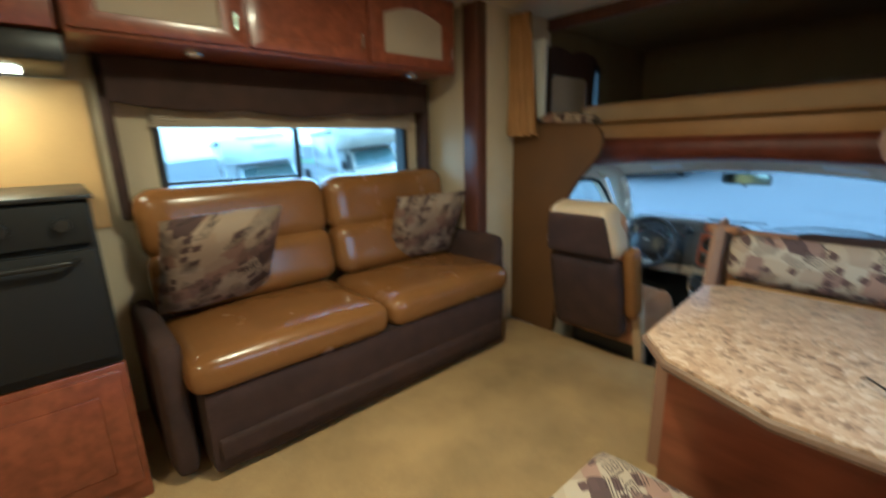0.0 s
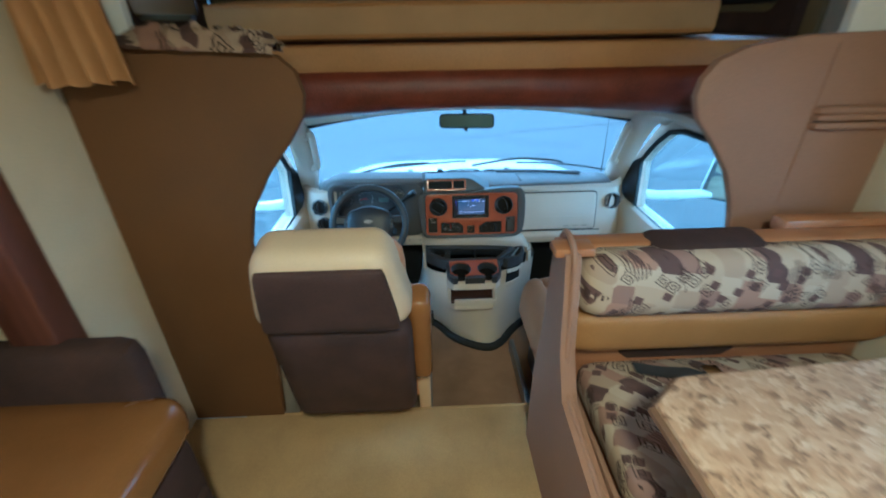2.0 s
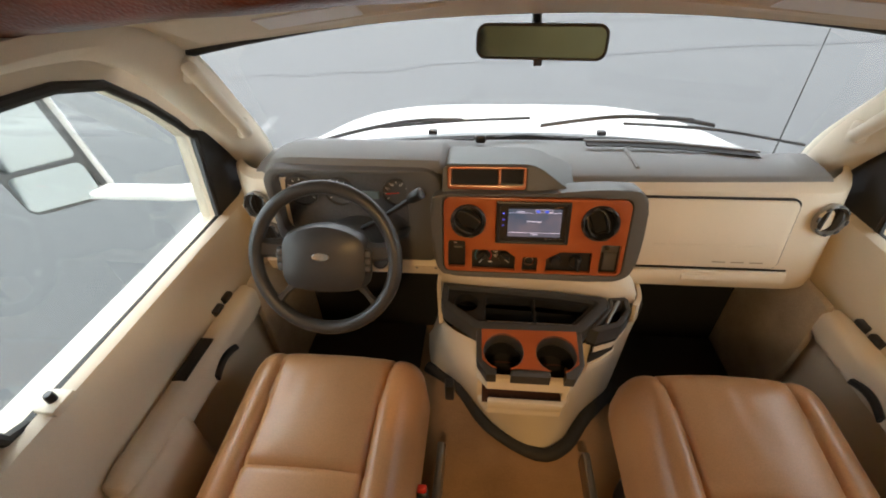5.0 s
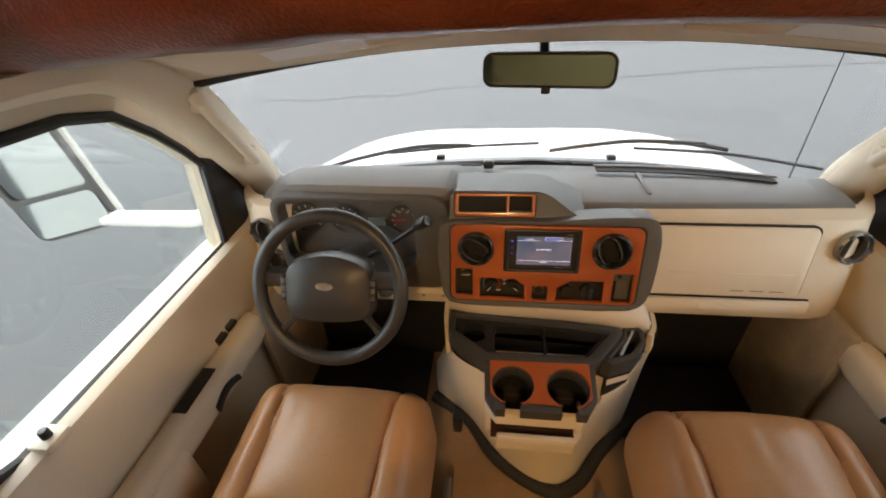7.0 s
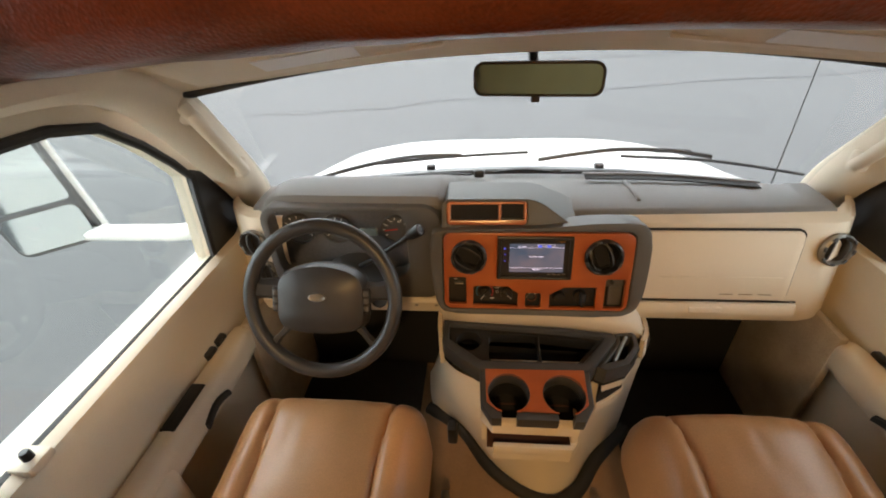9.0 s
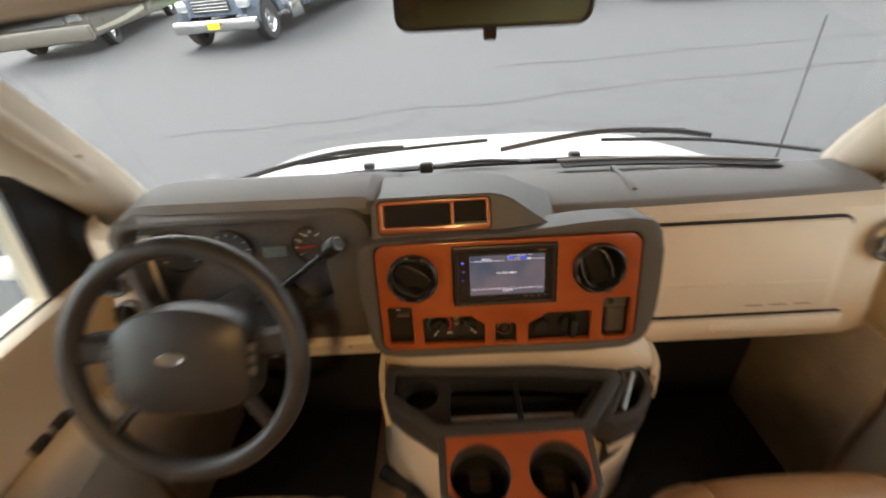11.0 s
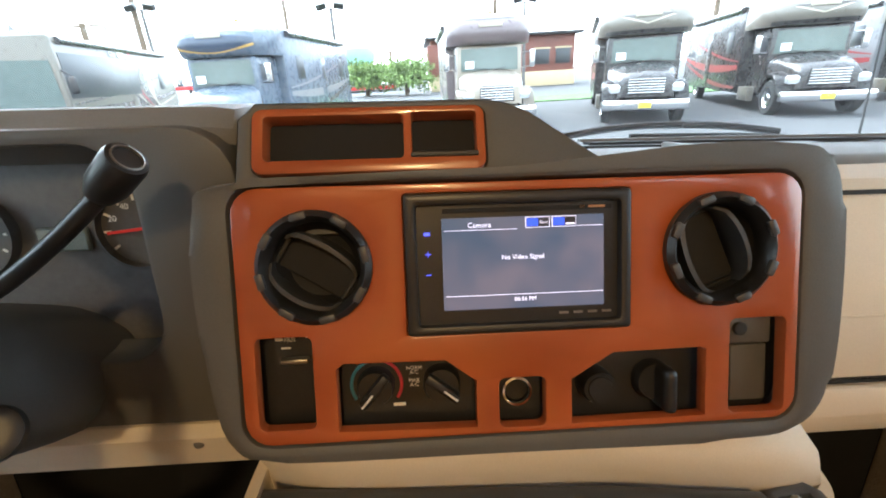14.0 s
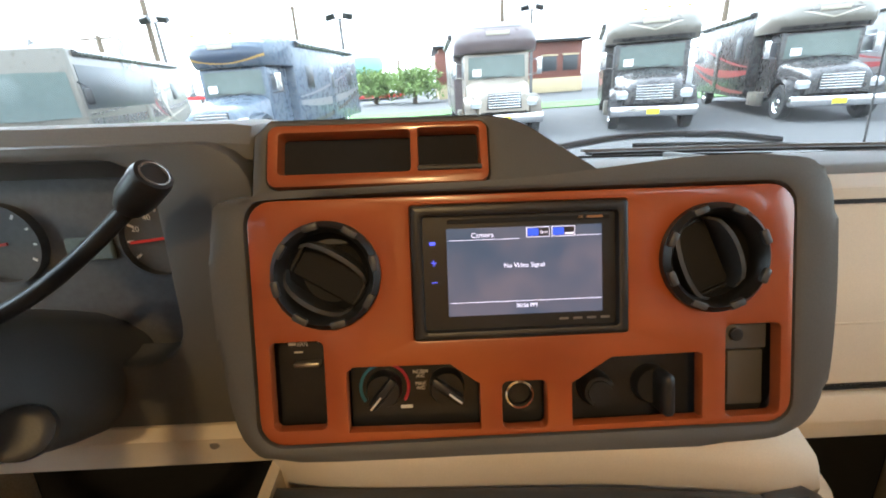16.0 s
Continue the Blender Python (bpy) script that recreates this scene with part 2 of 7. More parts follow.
def pane_glass(name, tint=(0.95, 0.97, 0.96), gloss=0.06, haze=0.0):
    """Clear thin glass: see-through with a weak mirror and a painted haze."""
    m, n, l, b = nodes_of(name)
    tr, gl, mx = n.new("ShaderNodeBsdfTransparent"), n.new("ShaderNodeBsdfGlossy"), n.new("ShaderNodeMixShader")
    tr.inputs["Color"].default_value, gl.inputs["Roughness"].default_value = (*tint, 1), 0.02
    mx.inputs[0].default_value = gloss
    l.new(tr.outputs[0], mx.inputs[1])
    l.new(gl.outputs[0], mx.inputs[2])
    # pale translucent veil stands in for haze and the dash's reflection
    haze_scatter, veil = n.new("ShaderNodeBsdfTranslucent"), n.new("ShaderNodeMixShader")
    haze_noise = n.new("ShaderNodeTexNoise")
    haze_noise.inputs["Scale"].default_value = 3.0
    amount = n.new("ShaderNodeMapRange")
    amount.inputs["To Min"].default_value, amount.inputs["To Max"].default_value = haze * 0.6, haze * 1.4
    l.new(haze_noise.outputs["Fac"], amount.inputs["Value"])
    l.new(amount.outputs[0], veil.inputs[0])
    l.new(mx.outputs[0], veil.inputs[1])
    l.new(haze_scatter.outputs[0], veil.inputs[2])
    l.new(veil.outputs[0], n["Material Output"].inputs["Surface"])
    return m


def speckled():
    """Beige granite-look laminate."""
    m, n, l, b = nodes_of("granite_laminate")
    tc = n.new("ShaderNodeTexCoord")
    vo = n.new("ShaderNodeTexVoronoi")
    vo.inputs["Scale"].default_value = 55
    nz = n.new("ShaderNodeTexNoise")
    nz.inputs["Scale"].default_value, nz.inputs["Detail"].default_value = 60, 6
    l.new(tc.outputs["Object"], nz.inputs["Vector"])
    wob = n.new("ShaderNodeMixRGB")
    wob.inputs[0].default_value = 0.06
    l.new(tc.outputs["Object"], wob.inputs[1])
    l.new(nz.outputs["Color"], wob.inputs[2])
    l.new(wob.outputs[0], vo.inputs["Vector"])
    ramp = n.new("ShaderNodeValToRGB")
    e = ramp.color_ramp.elements
    e[0].position, e[0].color = 0.0, (0.10, 0.06, 0.04, 1)
    e[1].position, e[1].color = 1.0, (0.64, 0.48, 0.35, 1)
    for p, c in ((0.22, (0.22, 0.14, 0.09, 1)), (0.4, (0.46, 0.3, 0.18, 1)), (0.65, (0.56, 0.39, 0.25, 1)), (0.85, (0.68, 0.53, 0.39, 1))):
        q = e.new(p)
        q.color = c
    sep = n.new("ShaderNodeSeparateColor")
    l.new(vo.outputs["Color"], sep.inputs[0])
    mixf = n.new("ShaderNodeMath")
    mixf.operation = "MULTIPLY_ADD"
    mixf.inputs[1].default_value = 0.55
    l.new(sep.outputs[0], mixf.inputs[0])
    sc = n.new("ShaderNodeMath")
    sc.operation = "MULTIPLY"
    sc.inputs[1].default_value = 0.5
    l.new(nz.outputs["Fac"], sc.inputs[0])
    l.new(sc.outputs[0], mixf.inputs[2])
    l.new(mixf.outputs[0], ramp.inputs[0])
    l.new(ramp.outputs[0], b.inputs["Base Color"])
    b.inputs["Roughness"].default_value = 0.28
    return m


def patchwork(name="patterned_fabric", scale=13.0, tone=1.0):
    """Woven fabric with angular cream, rose and brown blocks and dark line figures."""
    m, n, l, b = nodes_of(name)
    tc = n.new("ShaderNodeTexCoord")
    sp = n.new("ShaderNodeSeparateXYZ")
    l.new(tc.outputs["Object"], sp.inputs[0])
    down = n.new("ShaderNodeMath")
    down.operation = "SUBTRACT"
    lean, along = n.new("ShaderNodeMath"), n.new("ShaderNodeMath")
    lean.operation, along.operation = "MULTIPLY", "MULTIPLY_ADD"
    lean.inputs[1].default_value, along.inputs[1].default_value = 0.6, 0.75
    l.new(sp.outputs["Y"], lean.inputs[0])
    l.new(sp.outputs["Y"], along.inputs[0])
    l.new(sp.outputs["X"], along.inputs[2])
    l.new(sp.outputs["Z"], down.inputs[0])
    l.new(lean.outputs[0], down.inputs[1])
    flat = n.new("ShaderNodeCombineXYZ")
    l.new(along.outputs[0], flat.inputs[0])
    l.new(down.outputs[0], flat.inputs[1])
    mp = n.new("ShaderNodeMapping")
    mp.inputs["Rotation"].default_value = (0, 0, 0.16)
    mp.inputs["Scale"].default_value = (1.0, 1.25, 1.0)
    l.new(flat.outputs[0], mp.inputs["Vector"])

    def cells(k, shift, rnd=0.42):
        mv = n.new("ShaderNodeMapping")
        mv.inputs["Location"].default_value = (shift, shift * 0.7, 0)
        mv.inputs["Rotation"].default_value = (0, 0, shift)
        l.new(mp.outputs[0], mv.inputs["Vector"])
        vo = n.new("ShaderNodeTexVoronoi")
        vo.voronoi_dimensions, vo.distance = "2D", "CHEBYCHEV"
        vo.inputs["Scale"].default_value, vo.inputs["Randomness"].default_value = k, rnd
        l.new(mv.outputs[0], vo.inputs["Vector"])
        sc = n.new("ShaderNodeSeparateColor")
        l.new(vo.outputs["Color"], sc.inputs[0])
        return vo, sc

    def calc(op, a, c):
        q = n.new("ShaderNodeMath")
        q.operation = op
        for k, v in enumerate((a, c)):
            if isinstance(v, float):
                q.inputs[k].default_value = v
            else:
                l.new(v, q.inputs[k])
        return q.outputs[0]

    def over(fac, below, col):
        mx = n.new("ShaderNodeMixRGB")
        mx.inputs[2].default_value = col
        l.new(fac, mx.inputs[0])
        l.new(below, mx.inputs[1])
        return mx.outputs[0]

    vo, sc = cells(scale, 0.0)
    ramp = n.new("ShaderNodeValToRGB")
    ramp.color_ramp.interpolation = "CONSTANT"
    e = ramp.color_ramp.elements
    e[0].position, e[0].color = 0.0, (0.46, 0.36, 0.25, 1)
    e[1].position, e[1].color = 0.94, (0.1, 0.06, 0.055, 1)
    for p, c in ((0.3, (0.34, 0.21, 0.15, 1)), (0.45, (0.5, 0.41, 0.3, 1)), (0.68, (0.27, 0.17, 0.135, 1)), (0.8, (0.4, 0.3, 0.21, 1))):
        q = e.new(p)
        q.color = c
    l.new(sc.outputs[0], ramp.inputs[0])
    col = ramp.outputs[0]
    # smaller blocks laid over some of the large ones
    v2, s2 = cells(scale * 1.7, 0.31)
    col = over(calc("MULTIPLY", calc("GREATER_THAN", s2.outputs[0], 0.74), calc("LESS_THAN", v2.outputs["Distance"], 0.36)), col, (0.12, 0.07, 0.062, 1))
    # drawn frames, one inside another, and hatching
    v3, s3 = cells(scale * 1.15, 0.55, 0.9)
    pick = calc("GREATER_THAN", s3.outputs[1], 0.58)
    ring = calc("COMPARE", v3.outputs["Distance"], 0.3)
    ring.node.inputs[2].default_value = 0.028
    ring2 = calc("COMPARE", v3.outputs["Distance"], 0.13)
    ring2.node.inputs[2].default_value = 0.03
    col = over(calc("MULTIPLY", calc("MAXIMUM", ring, ring2), pick), col, (0.045, 0.026, 0.024, 1))
    wv = n.new("ShaderNodeTexWave")
    wv.inputs["Scale"].default_value = 30
    l.new(mp.outputs[0], wv.inputs["Vector"])
    hatch = calc("MULTIPLY", calc("GREATER_THAN", wv.outputs["Fac"], 0.7), calc("LESS_THAN", s3.outputs[2], 0.16))
    col = over(hatch, col, (0.06, 0.035, 0.032, 1))
    shade = n.new("ShaderNodeMixRGB")
    shade.blend_type = "MULTIPLY"
    shade.inputs[0].default_value = 1.0
    shade.inputs[2].default_value = (tone, tone * 0.9, tone * 0.82, 1) if tone < 1 else (1, 1, 1, 1)
    l.new(col, shade.inputs[1])
    l.new(shade.outputs[0], b.inputs["Base Color"])
    b.inputs["Roughness"].default_value = 0.9
    wv, _ = noise_at(n, l, 600, 2)
    bp = n.new("ShaderNodeBump")
    bp.inputs["Strength"].default_value, bp.inputs["Distance"].default_value = 0.3, 0.001
    l.new(wv.outputs["Fac"], bp.inputs["Height"])
    l.new(bp.outputs[0], b.inputs["Normal"])
    return m


CARPET = surface("tan_carpet", (0.55, 0.37, 0.145), 0.95, var=0.22, scale=3, grain=420, bump=0.8, depth=0.004)
CAB_CARPET = surface("cab_carpet", (0.36, 0.22, 0.12), 0.95, var=0.25, scale=5, grain=420, bump=0.8, depth=0.004)
KICK_CARPET = surface("beige_kick_carpet", (0.42, 0.35, 0.27), 0.95, var=0.2, scale=7, grain=380, bump=0.7, depth=0.004)
TAN_LEATHER = surface("caramel_leather", (0.24, 0.107, 0.022), 0.25, var=0.1, scale=5, grain=260, bump=0.1, depth=0.001, coat=0.25, cells=True)
SEAT_LEATHER = surface("tan_seat_leather", (0.52, 0.26, 0.108), 0.33, var=0.1, scale=5, grain=300, bump=0.12, depth=0.0012, cells=True)
CREAM_LEATHER = surface("cream_leather", (0.62, 0.47, 0.28), 0.42, var=0.06, scale=6, grain=280, bump=0.1, depth=0.0012, cells=True)
SUEDE = surface("dark_brown_suede", (0.052, 0.026, 0.019), 0.85, var=0.28, scale=9, grain=300, bump=0.2)
HEADER_LEATHER = surface("red_brown_leather", (0.15, 0.032, 0.011), 0.42, var=0.25, scale=10, grain=180, bump=0.35, depth=0.003, cells=True)
PANEL_FABRIC = surface("brown_panel_fabric", (0.13, 0.06, 0.012), 0.8, var=0.12, scale=4, grain=500, bump=0.2)
PANEL_VINYL = surface("tan_panel_vinyl", (0.33, 0.19, 0.115), 0.6, var=0.1, scale=3, grain=300, bump=0.15)
BUNK_VINYL = surface("ochre_bunk_vinyl", (0.4, 0.205, 0.05), 0.55, var=0.12, scale=4, grain=250, bump=0.15)
BUNK_WALL = surface("olive_tan_fabric", (0.2, 0.145, 0.065), 0.9, var=0.12, scale=4, grain=400, bump=0.3)
WALL = surface("cream_wallboard", (0.62, 0.52, 0.34), 0.7, var=0.07, scale=4, grain=200, bump=0.06)
CEIL = surface("pale_ceiling_panel", (0.62, 0.56, 0.42), 0.8, var=0.05, scale=3, grain=200, bump=0.1)
CHERRY = wood("cherry_cabinet_wood", (0.30, 0.085, 0.03), (0.12, 0.03, 0.012), 0.32, 0.35)
DARK_WOOD = wood("dark_stained_trim", (0.12, 0.045, 0.025), (0.06, 0.022, 0.014), 0.4, 0.2, 4, (6, 6, 1))
OAK = wood("honey_wood_trim", (0.42, 0.2, 0.075), (0.26, 0.11, 0.04), 0.4, 0.25, 5, (1, 8, 8))
DASH_WOOD = wood("orange_burl_dash_trim", (0.40, 0.095, 0.026), (0.25, 0.05, 0.015), 0.28, 0.55, 9, (1, 3, 3))
GRANITE = speckled()
PATTERN = patchwork("patterned_fabric", 17.0)
PILLOW = patchwork("pillow_fabric", 13.0, 0.62)
BEIGE = surface("beige_cab_plastic", (0.68, 0.6, 0.48), 0.55, var=0.06, scale=4, grain=700, bump=0.18, depth=0.0008)
LINER = surface("beige_headliner", (0.68, 0.6, 0.48), 0.85, var=0.06, scale=4, grain=500, bump=0.2)
DASH_GREY = surface("charcoal_dash_plastic", (0.095, 0.095, 0.093), 0.5, var=0.1, scale=4, grain=800, bump=0.25, depth=0.0008)
DASH_TOP = surface("grey_dash_top", (0.175, 0.175, 0.175), 0.62, var=0.1, scale=4, grain=800, bump=0.3, depth=0.0008)
TRAY_GREY = surface("dark_tray_plastic", (0.05, 0.051, 0.053), 0.38, var=0.12, scale=6, grain=700, bump=0.2, depth=0.0008)
BLACK = surface("black_plastic", (0.017, 0.017, 0.018), 0.38, var=0.2, scale=8, grain=500, bump=0.1, depth=0.0008)
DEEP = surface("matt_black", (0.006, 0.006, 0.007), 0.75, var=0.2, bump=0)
RUBBER = surface("black_rubber", (0.02, 0.019, 0.018), 0.7, var=0.2, scale=10, grain=200, bump=0.2)
WHEEL = surface("wheel_leather", (0.035, 0.035, 0.036), 0.38, var=0.15, scale=10, grain=600, bump=0.2, depth=0.0008, cells=True)
CHROME = surface("chrome", (0.75, 0.75, 0.76), 0.12, 1.0, var=0.03, bump=0)
STEEL = surface("brushed_grey_metal", (0.32, 0.31, 0.29), 0.35, 0.9, var=0.1, bump=0)
WHITE_PAINT = surface("white_vehicle_paint", (0.78, 0.78, 0.77), 0.25, var=0.03, scale=2, grain=60, bump=0, coat=0.6)
MIRROR = surface("mirror_glass", (0.3, 0.32, 0.32), 0.03, 1.0, var=0.0, bump=0)
GREY_MIRROR = surface("tinted_mirror_glass", (0.16, 0.3, 0.55), 0.04, 1.0, var=0.0, bump=0)
GLASS = pane_glass("window_glass", (0.86, 0.9, 0.89))
WINDSHIELD = pane_glass("windshield_glass", (0.82, 0.86, 0.85), 0.05, 0.022)
WARM_GLOW = glowing("warm_lamp_lens", (1.0, 0.72, 0.36), 6)
RED = surface("red_button", (0.6, 0.03, 0.02), 0.4, var=0.05, bump=0)
WHITE_MARK = surface("white_marking", (0.75, 0.75, 0.75), 0.6, var=0.02, bump=0)
BLIND = surface("beige_blind", (0.48, 0.40, 0.29), 0.85, var=0.06, scale=4, grain=300, bump=0.2)
CURTAIN = surface("gold_curtain_fabric", (0.42, 0.22, 0.06), 0.85, var=0.15, scale=6, grain=500, bump=0.3)
FOAM = surface("mattress_cover", (0.42, 0.27, 0.11), 0.85, var=0.1, scale=6, grain=300, bump=0.25)

# ---- the living room: structure ----
def slab(name, label, material, *dims, category="", bev=0.0):
    bm = bmesh.new()
    box(bm, *dims, bev)
    return solid(name, bm, material, label, category or name.split("_")[0], kind="structure")


slab("floor", "tan cut-pile carpet on the living room floor", CARPET, -1.85, 1.3, -2.3, 2.2, -0.17, 0.0, bev=0.012)
slab("floor_2", "worn brown carpet on the lower cab floor", CAB_CARPET, -1.0, 1.0, 2.2, 3.5, -0.24, -0.18)
slab("wall_south", "cream wallboard behind the dinette", WALL, -1.85, 1.22, -2.3, -2.22, 0.0, 2.1)
slab("wall_west", "cream wallboard strip beside the slide-out", WALL, -1.28, -1.2, 1.93, 2.23, 0.0, 2.1)
slab("wall_west_upper", "cream wallboard strip beside the bunk", WALL, -1.28, -1.2, 2.23, 2.6, 1.3, 2.1)
slab("wall_slide_end", "cream end wall of the slide-out", WALL, -1.74, -1.31, 1.88, 1.94, 0.0, 2.1)
slab("ceiling", "pale panelled living room ceiling", CEIL, -1.85, 1.3, -2.3, 2.6, 2.1, 2.16)
slab("trim_slide", "dark-stained vertical trim of the slide-out opening", DARK_WOOD, -1.32, -1.19, 1.84, 1.93, 0.0, 2.1, category="trim", bev=0.012)
# slide-out wall with the opening of the sofa window
bm = bmesh.new()
to_wall = Matrix(((0, 0, 1, -1.82), (1, 0, 0, 0), (0, 1, 0, 0), (0, 0, 0, 1)))
plate(bm, [(-2.22, 0), (1.94, 0), (1.94, 2.1), (-2.22, 2.1)], [rrect(0.2, 1.7, 0.98, 1.5, 0.05)], 0.0, 0.08, to_wall)
solid("wall_slide", bm, WALL, "cream slide-out wall with a long window opening", "wall", kind="structure")
# side wall with the opening of the dinette window, whose daylight falls on the table and the floor
bm = bmesh.new()
to_east = Matrix(((0, 0, 1, 1.22), (1, 0, 0, 0), (0, 1, 0, 0), (0, 0, 0, 1)))
plate(bm, [(-2.3, 0), (2.23, 0), (2.23, 1.3), (2.6, 1.3), (2.6, 2.1), (-2.3, 2.1)], [rrect(0.3, 1.65, 0.92, 1.5, 0.05)], 0.0, 0.08, to_east)
solid("wall_east", bm, WALL, "cream side wall with the dinette window opening", "wall", kind="structure")
w = thing("window_4", (1.26, 0.97, 0.92), "black-framed dinette window in the side wall", "window", kind="structure")
bm = bmesh.new()
plate(bm, rrect(0.3, 1.65, 0.92, 1.5, 0.05), [rrect(0.335, 1.615, 0.955, 1.465, 0.04)], -0.008, 0.09, to_east, 0.003)
part("window_frame", bm, BLACK, w)
bm = bmesh.new()
box(bm, 1.258, 1.262, 0.325, 1.625, 0.945, 1.475)
part("pane", bm, GLASS, w).visible_shadow = False
# the step down to the cab
bm = bmesh.new()
box(bm, -1.0, 1.0, 2.196, 2.215, -0.18, -0.004, 0.006)
solid("trim_step", bm, CARPET, "carpeted riser of the step to the cab", "trim", kind="structure")

# sofa window
w = thing("window_1", (-1.78, 0.95, 0.98), "long black-framed sliding window above the sofa", "window", kind="structure")
bm = bmesh.new()
plate(bm, rrect(0.2, 1.7, 0.98, 1.5, 0.05), [rrect(0.235, 1.665, 1.015, 1.465, 0.04)], -0.012, 0.085, to_wall, 0.003)
part("window_frame", bm, BLACK, w)
bm = bmesh.new()
box(bm, -1.79, -1.76, 0.9, 0.93, 1.0, 1.48, 0.004)
part("mullion", bm, BLACK, w)
bm = bmesh.new()
box(bm, -1.79, -1.76, 0.24, 0.9, 1.115, 1.13, 0.003)
part("sash_rail", bm, BLACK, w)
for y0, y1 in ((0.23, 0.9), (0.93, 1.67)):
    bm = bmesh.new()
    box(bm, -1.778, -1.774, y0, y1, 1.01, 1.47)
    part("pane", bm, GLASS, w).visible_shadow = False

# white outer skin of the body
bm = bmesh.new()
plate(bm, [(-2.3, -0.5), (1.96, -0.5), (1.96, 2.2), (-2.3, 2.2)], [rrect(0.2, 1.7, 0.98, 1.5, 0.05)], -0.03, -0.004, to_wall)
box(bm, -1.84, -1.3, 1.95, 1.97, -0.5, 2.2)
box(bm, -1.31, -1.29, 1.975, 2.23, -0.5, 2.2)
box(bm, -1.31, -1.29, 2.235, 2.6, 1.3, 2.2)
solid("wall_outer_skin", bm, WHITE_PAINT, "white outer skin of the motorhome side", "wall", kind="structure")

# blind, valance
bl = thing("window_blind", (-1.71, 0.95, 1.4), "beige pleated blind pulled up to the top of the window", "blind")
for k in range(5):
    bm = bmesh.new()
    box(bm, -1.735, -1.7, 0.2, 1.7, 1.405 + k * 0.014, 1.418 + k * 0.014, 0.004)
    part("pleat", bm, BLIND, bl)
bm = bmesh.new()
box(bm, -1.738, -1.695, 0.19, 1.71, 1.39, 1.404, 0.004)
part("bottom_rail", bm, BLIND, bl)
va = thing("valance", (-1.62, 0.95, 1.46), "padded dark brown window valance with shaped lower edge", "valance")
prof = [(0.02, 1.68), (0.02, 1.5)] + [(0.02 + 1.78 * i / 24, 1.5 - 0.035 * math.sin(math.pi * i / 24) - 0.02 * abs(math.sin(3 * math.pi * i / 24))) for i in range(1, 24)] + [(1.8, 1.5), (1.8, 1.68)]
bm = bmesh.new()
plate(bm, prof, [], 0.16, 0.2, to_wall, 0.012)
part("front_board", bm, SUEDE, va)
for y in (0.02, 1.77):
    bm = bmesh.new()
    box(bm, -1.735, -1.62, y, y + 0.04, 0.98, 1.68, 0.012)
    part("side_board", bm, SUEDE, va)

# overhead cabinet above the sofa
ca = thing("overhead_cabinet", (-1.5, 0.9, 1.68), "red-brown cherry wall cabinet hung above the sofa", "cabinet")
bm = bmesh.new()
box(bm, -1.738, -1.3, -0.06, 1.75, 1.685, 2.095, 0.006)
part("body", bm, CHERRY, ca)
to_front = Matrix(((0, 0, 1, -1.3), (1, 0, 0, 0), (0, 1, 0, 0), (0, 0, 0, 1)))
for i, (y0, y1) in enumerate(((-0.05, 0.53), (0.55, 1.13), (1.15, 1.74))):
    arch = [(y0 + 0.09, 1.76), (y1 - 0.09, 1.76)] + [(y1 - 0.09 - (y1 - y0 - 0.18) * k / 12, 1.95 + 0.05 * math.sin(math.pi * k / 12)) for k in range(13)]
    bm = bmesh.new()
    plate(bm, rrect(y0, y1, 1.7, 2.08, 0.008, 2), [arch], 0.002, 0.022, to_front, 0.004)
    d = part("door", bm, CHERRY, ca)
    bm = bmesh.new()
    plate(bm, arch, [], 0.003, 0.008, to_front)
    part("door_panel", bm, BLIND if i != 1 else CHERRY, d, "pale frosted door panel" if i != 1 else "")
    bm = bmesh.new()
    tube(bm, [(-1.275, y1 - 0.04, 1.75), (-1.255, y1 - 0.04, 1.76), (-1.255, y1 - 0.04, 1.82), (-1.275, y1 - 0.04, 1.83)], 0.005)
    part("handle", bm, CHROME, d, "brushed metal pull handle")
for y in (0.35, 1.5):
    pl = thing("puck_light", (-1.45, y, 1.665), "small round cabinet light in a chrome ring, switched off", "lamp", "puck lights")
    bm = bmesh.new()
    lathe(bm, [(0, 0.0), (0.026, 0.002), (0.028, 0.008), (0.0, 0.009)], 24, Matrix.Translation((-1.4, y, 1.668)))
    part("lens", bm, WHITE_MARK, pl)
    bm = bmesh.new()
    lathe(bm, [(0.028, 0.02), (0.04, 0.018), (0.04, 0.006), (0.03, 0.0), (0.028, 0.006)], 24, Matrix.Translation((-1.4, y, 1.666)))
    part("ring", bm, CHROME, pl)


# ---- sofa ----
def pillow(name, c, rx, ry, rz, size, label):
    bm = bmesh.new()
    m = pose(*c, rx, ry, rz)
    n = 14
    for s in (1, -1):
        rows = []
        for i in range(n + 1):
            row = []
            for j in range(n + 1):
                u, v = 2 * i / n - 1, 2 * j / n - 1
                pinch = 1 - 0.07 * (1 - (abs(u * v)) ** 0.5) * (u * u + v * v) / 2
                h = 0.5 * size[2] * (max(0, (1 - u ** 4) * (1 - v ** 4))) ** 0.5
                h += 0.006 * noise.noise((u * 3, v * 3, s * 7 + c[1]))* (1 - max(abs(u), abs(v)))
                row.append(m @ Vector((u * size[0] / 2 * pinch, v * size[1] / 2 * pinch, s * h)))
            rows.append(row)
        loft(bm, rows)
    bmesh.ops.remove_doubles(bm, verts=bm.verts[:], dist=0.0008)
    return solid(name, bm, PILLOW, label, "pillow", "sofa pillows", angle=80)


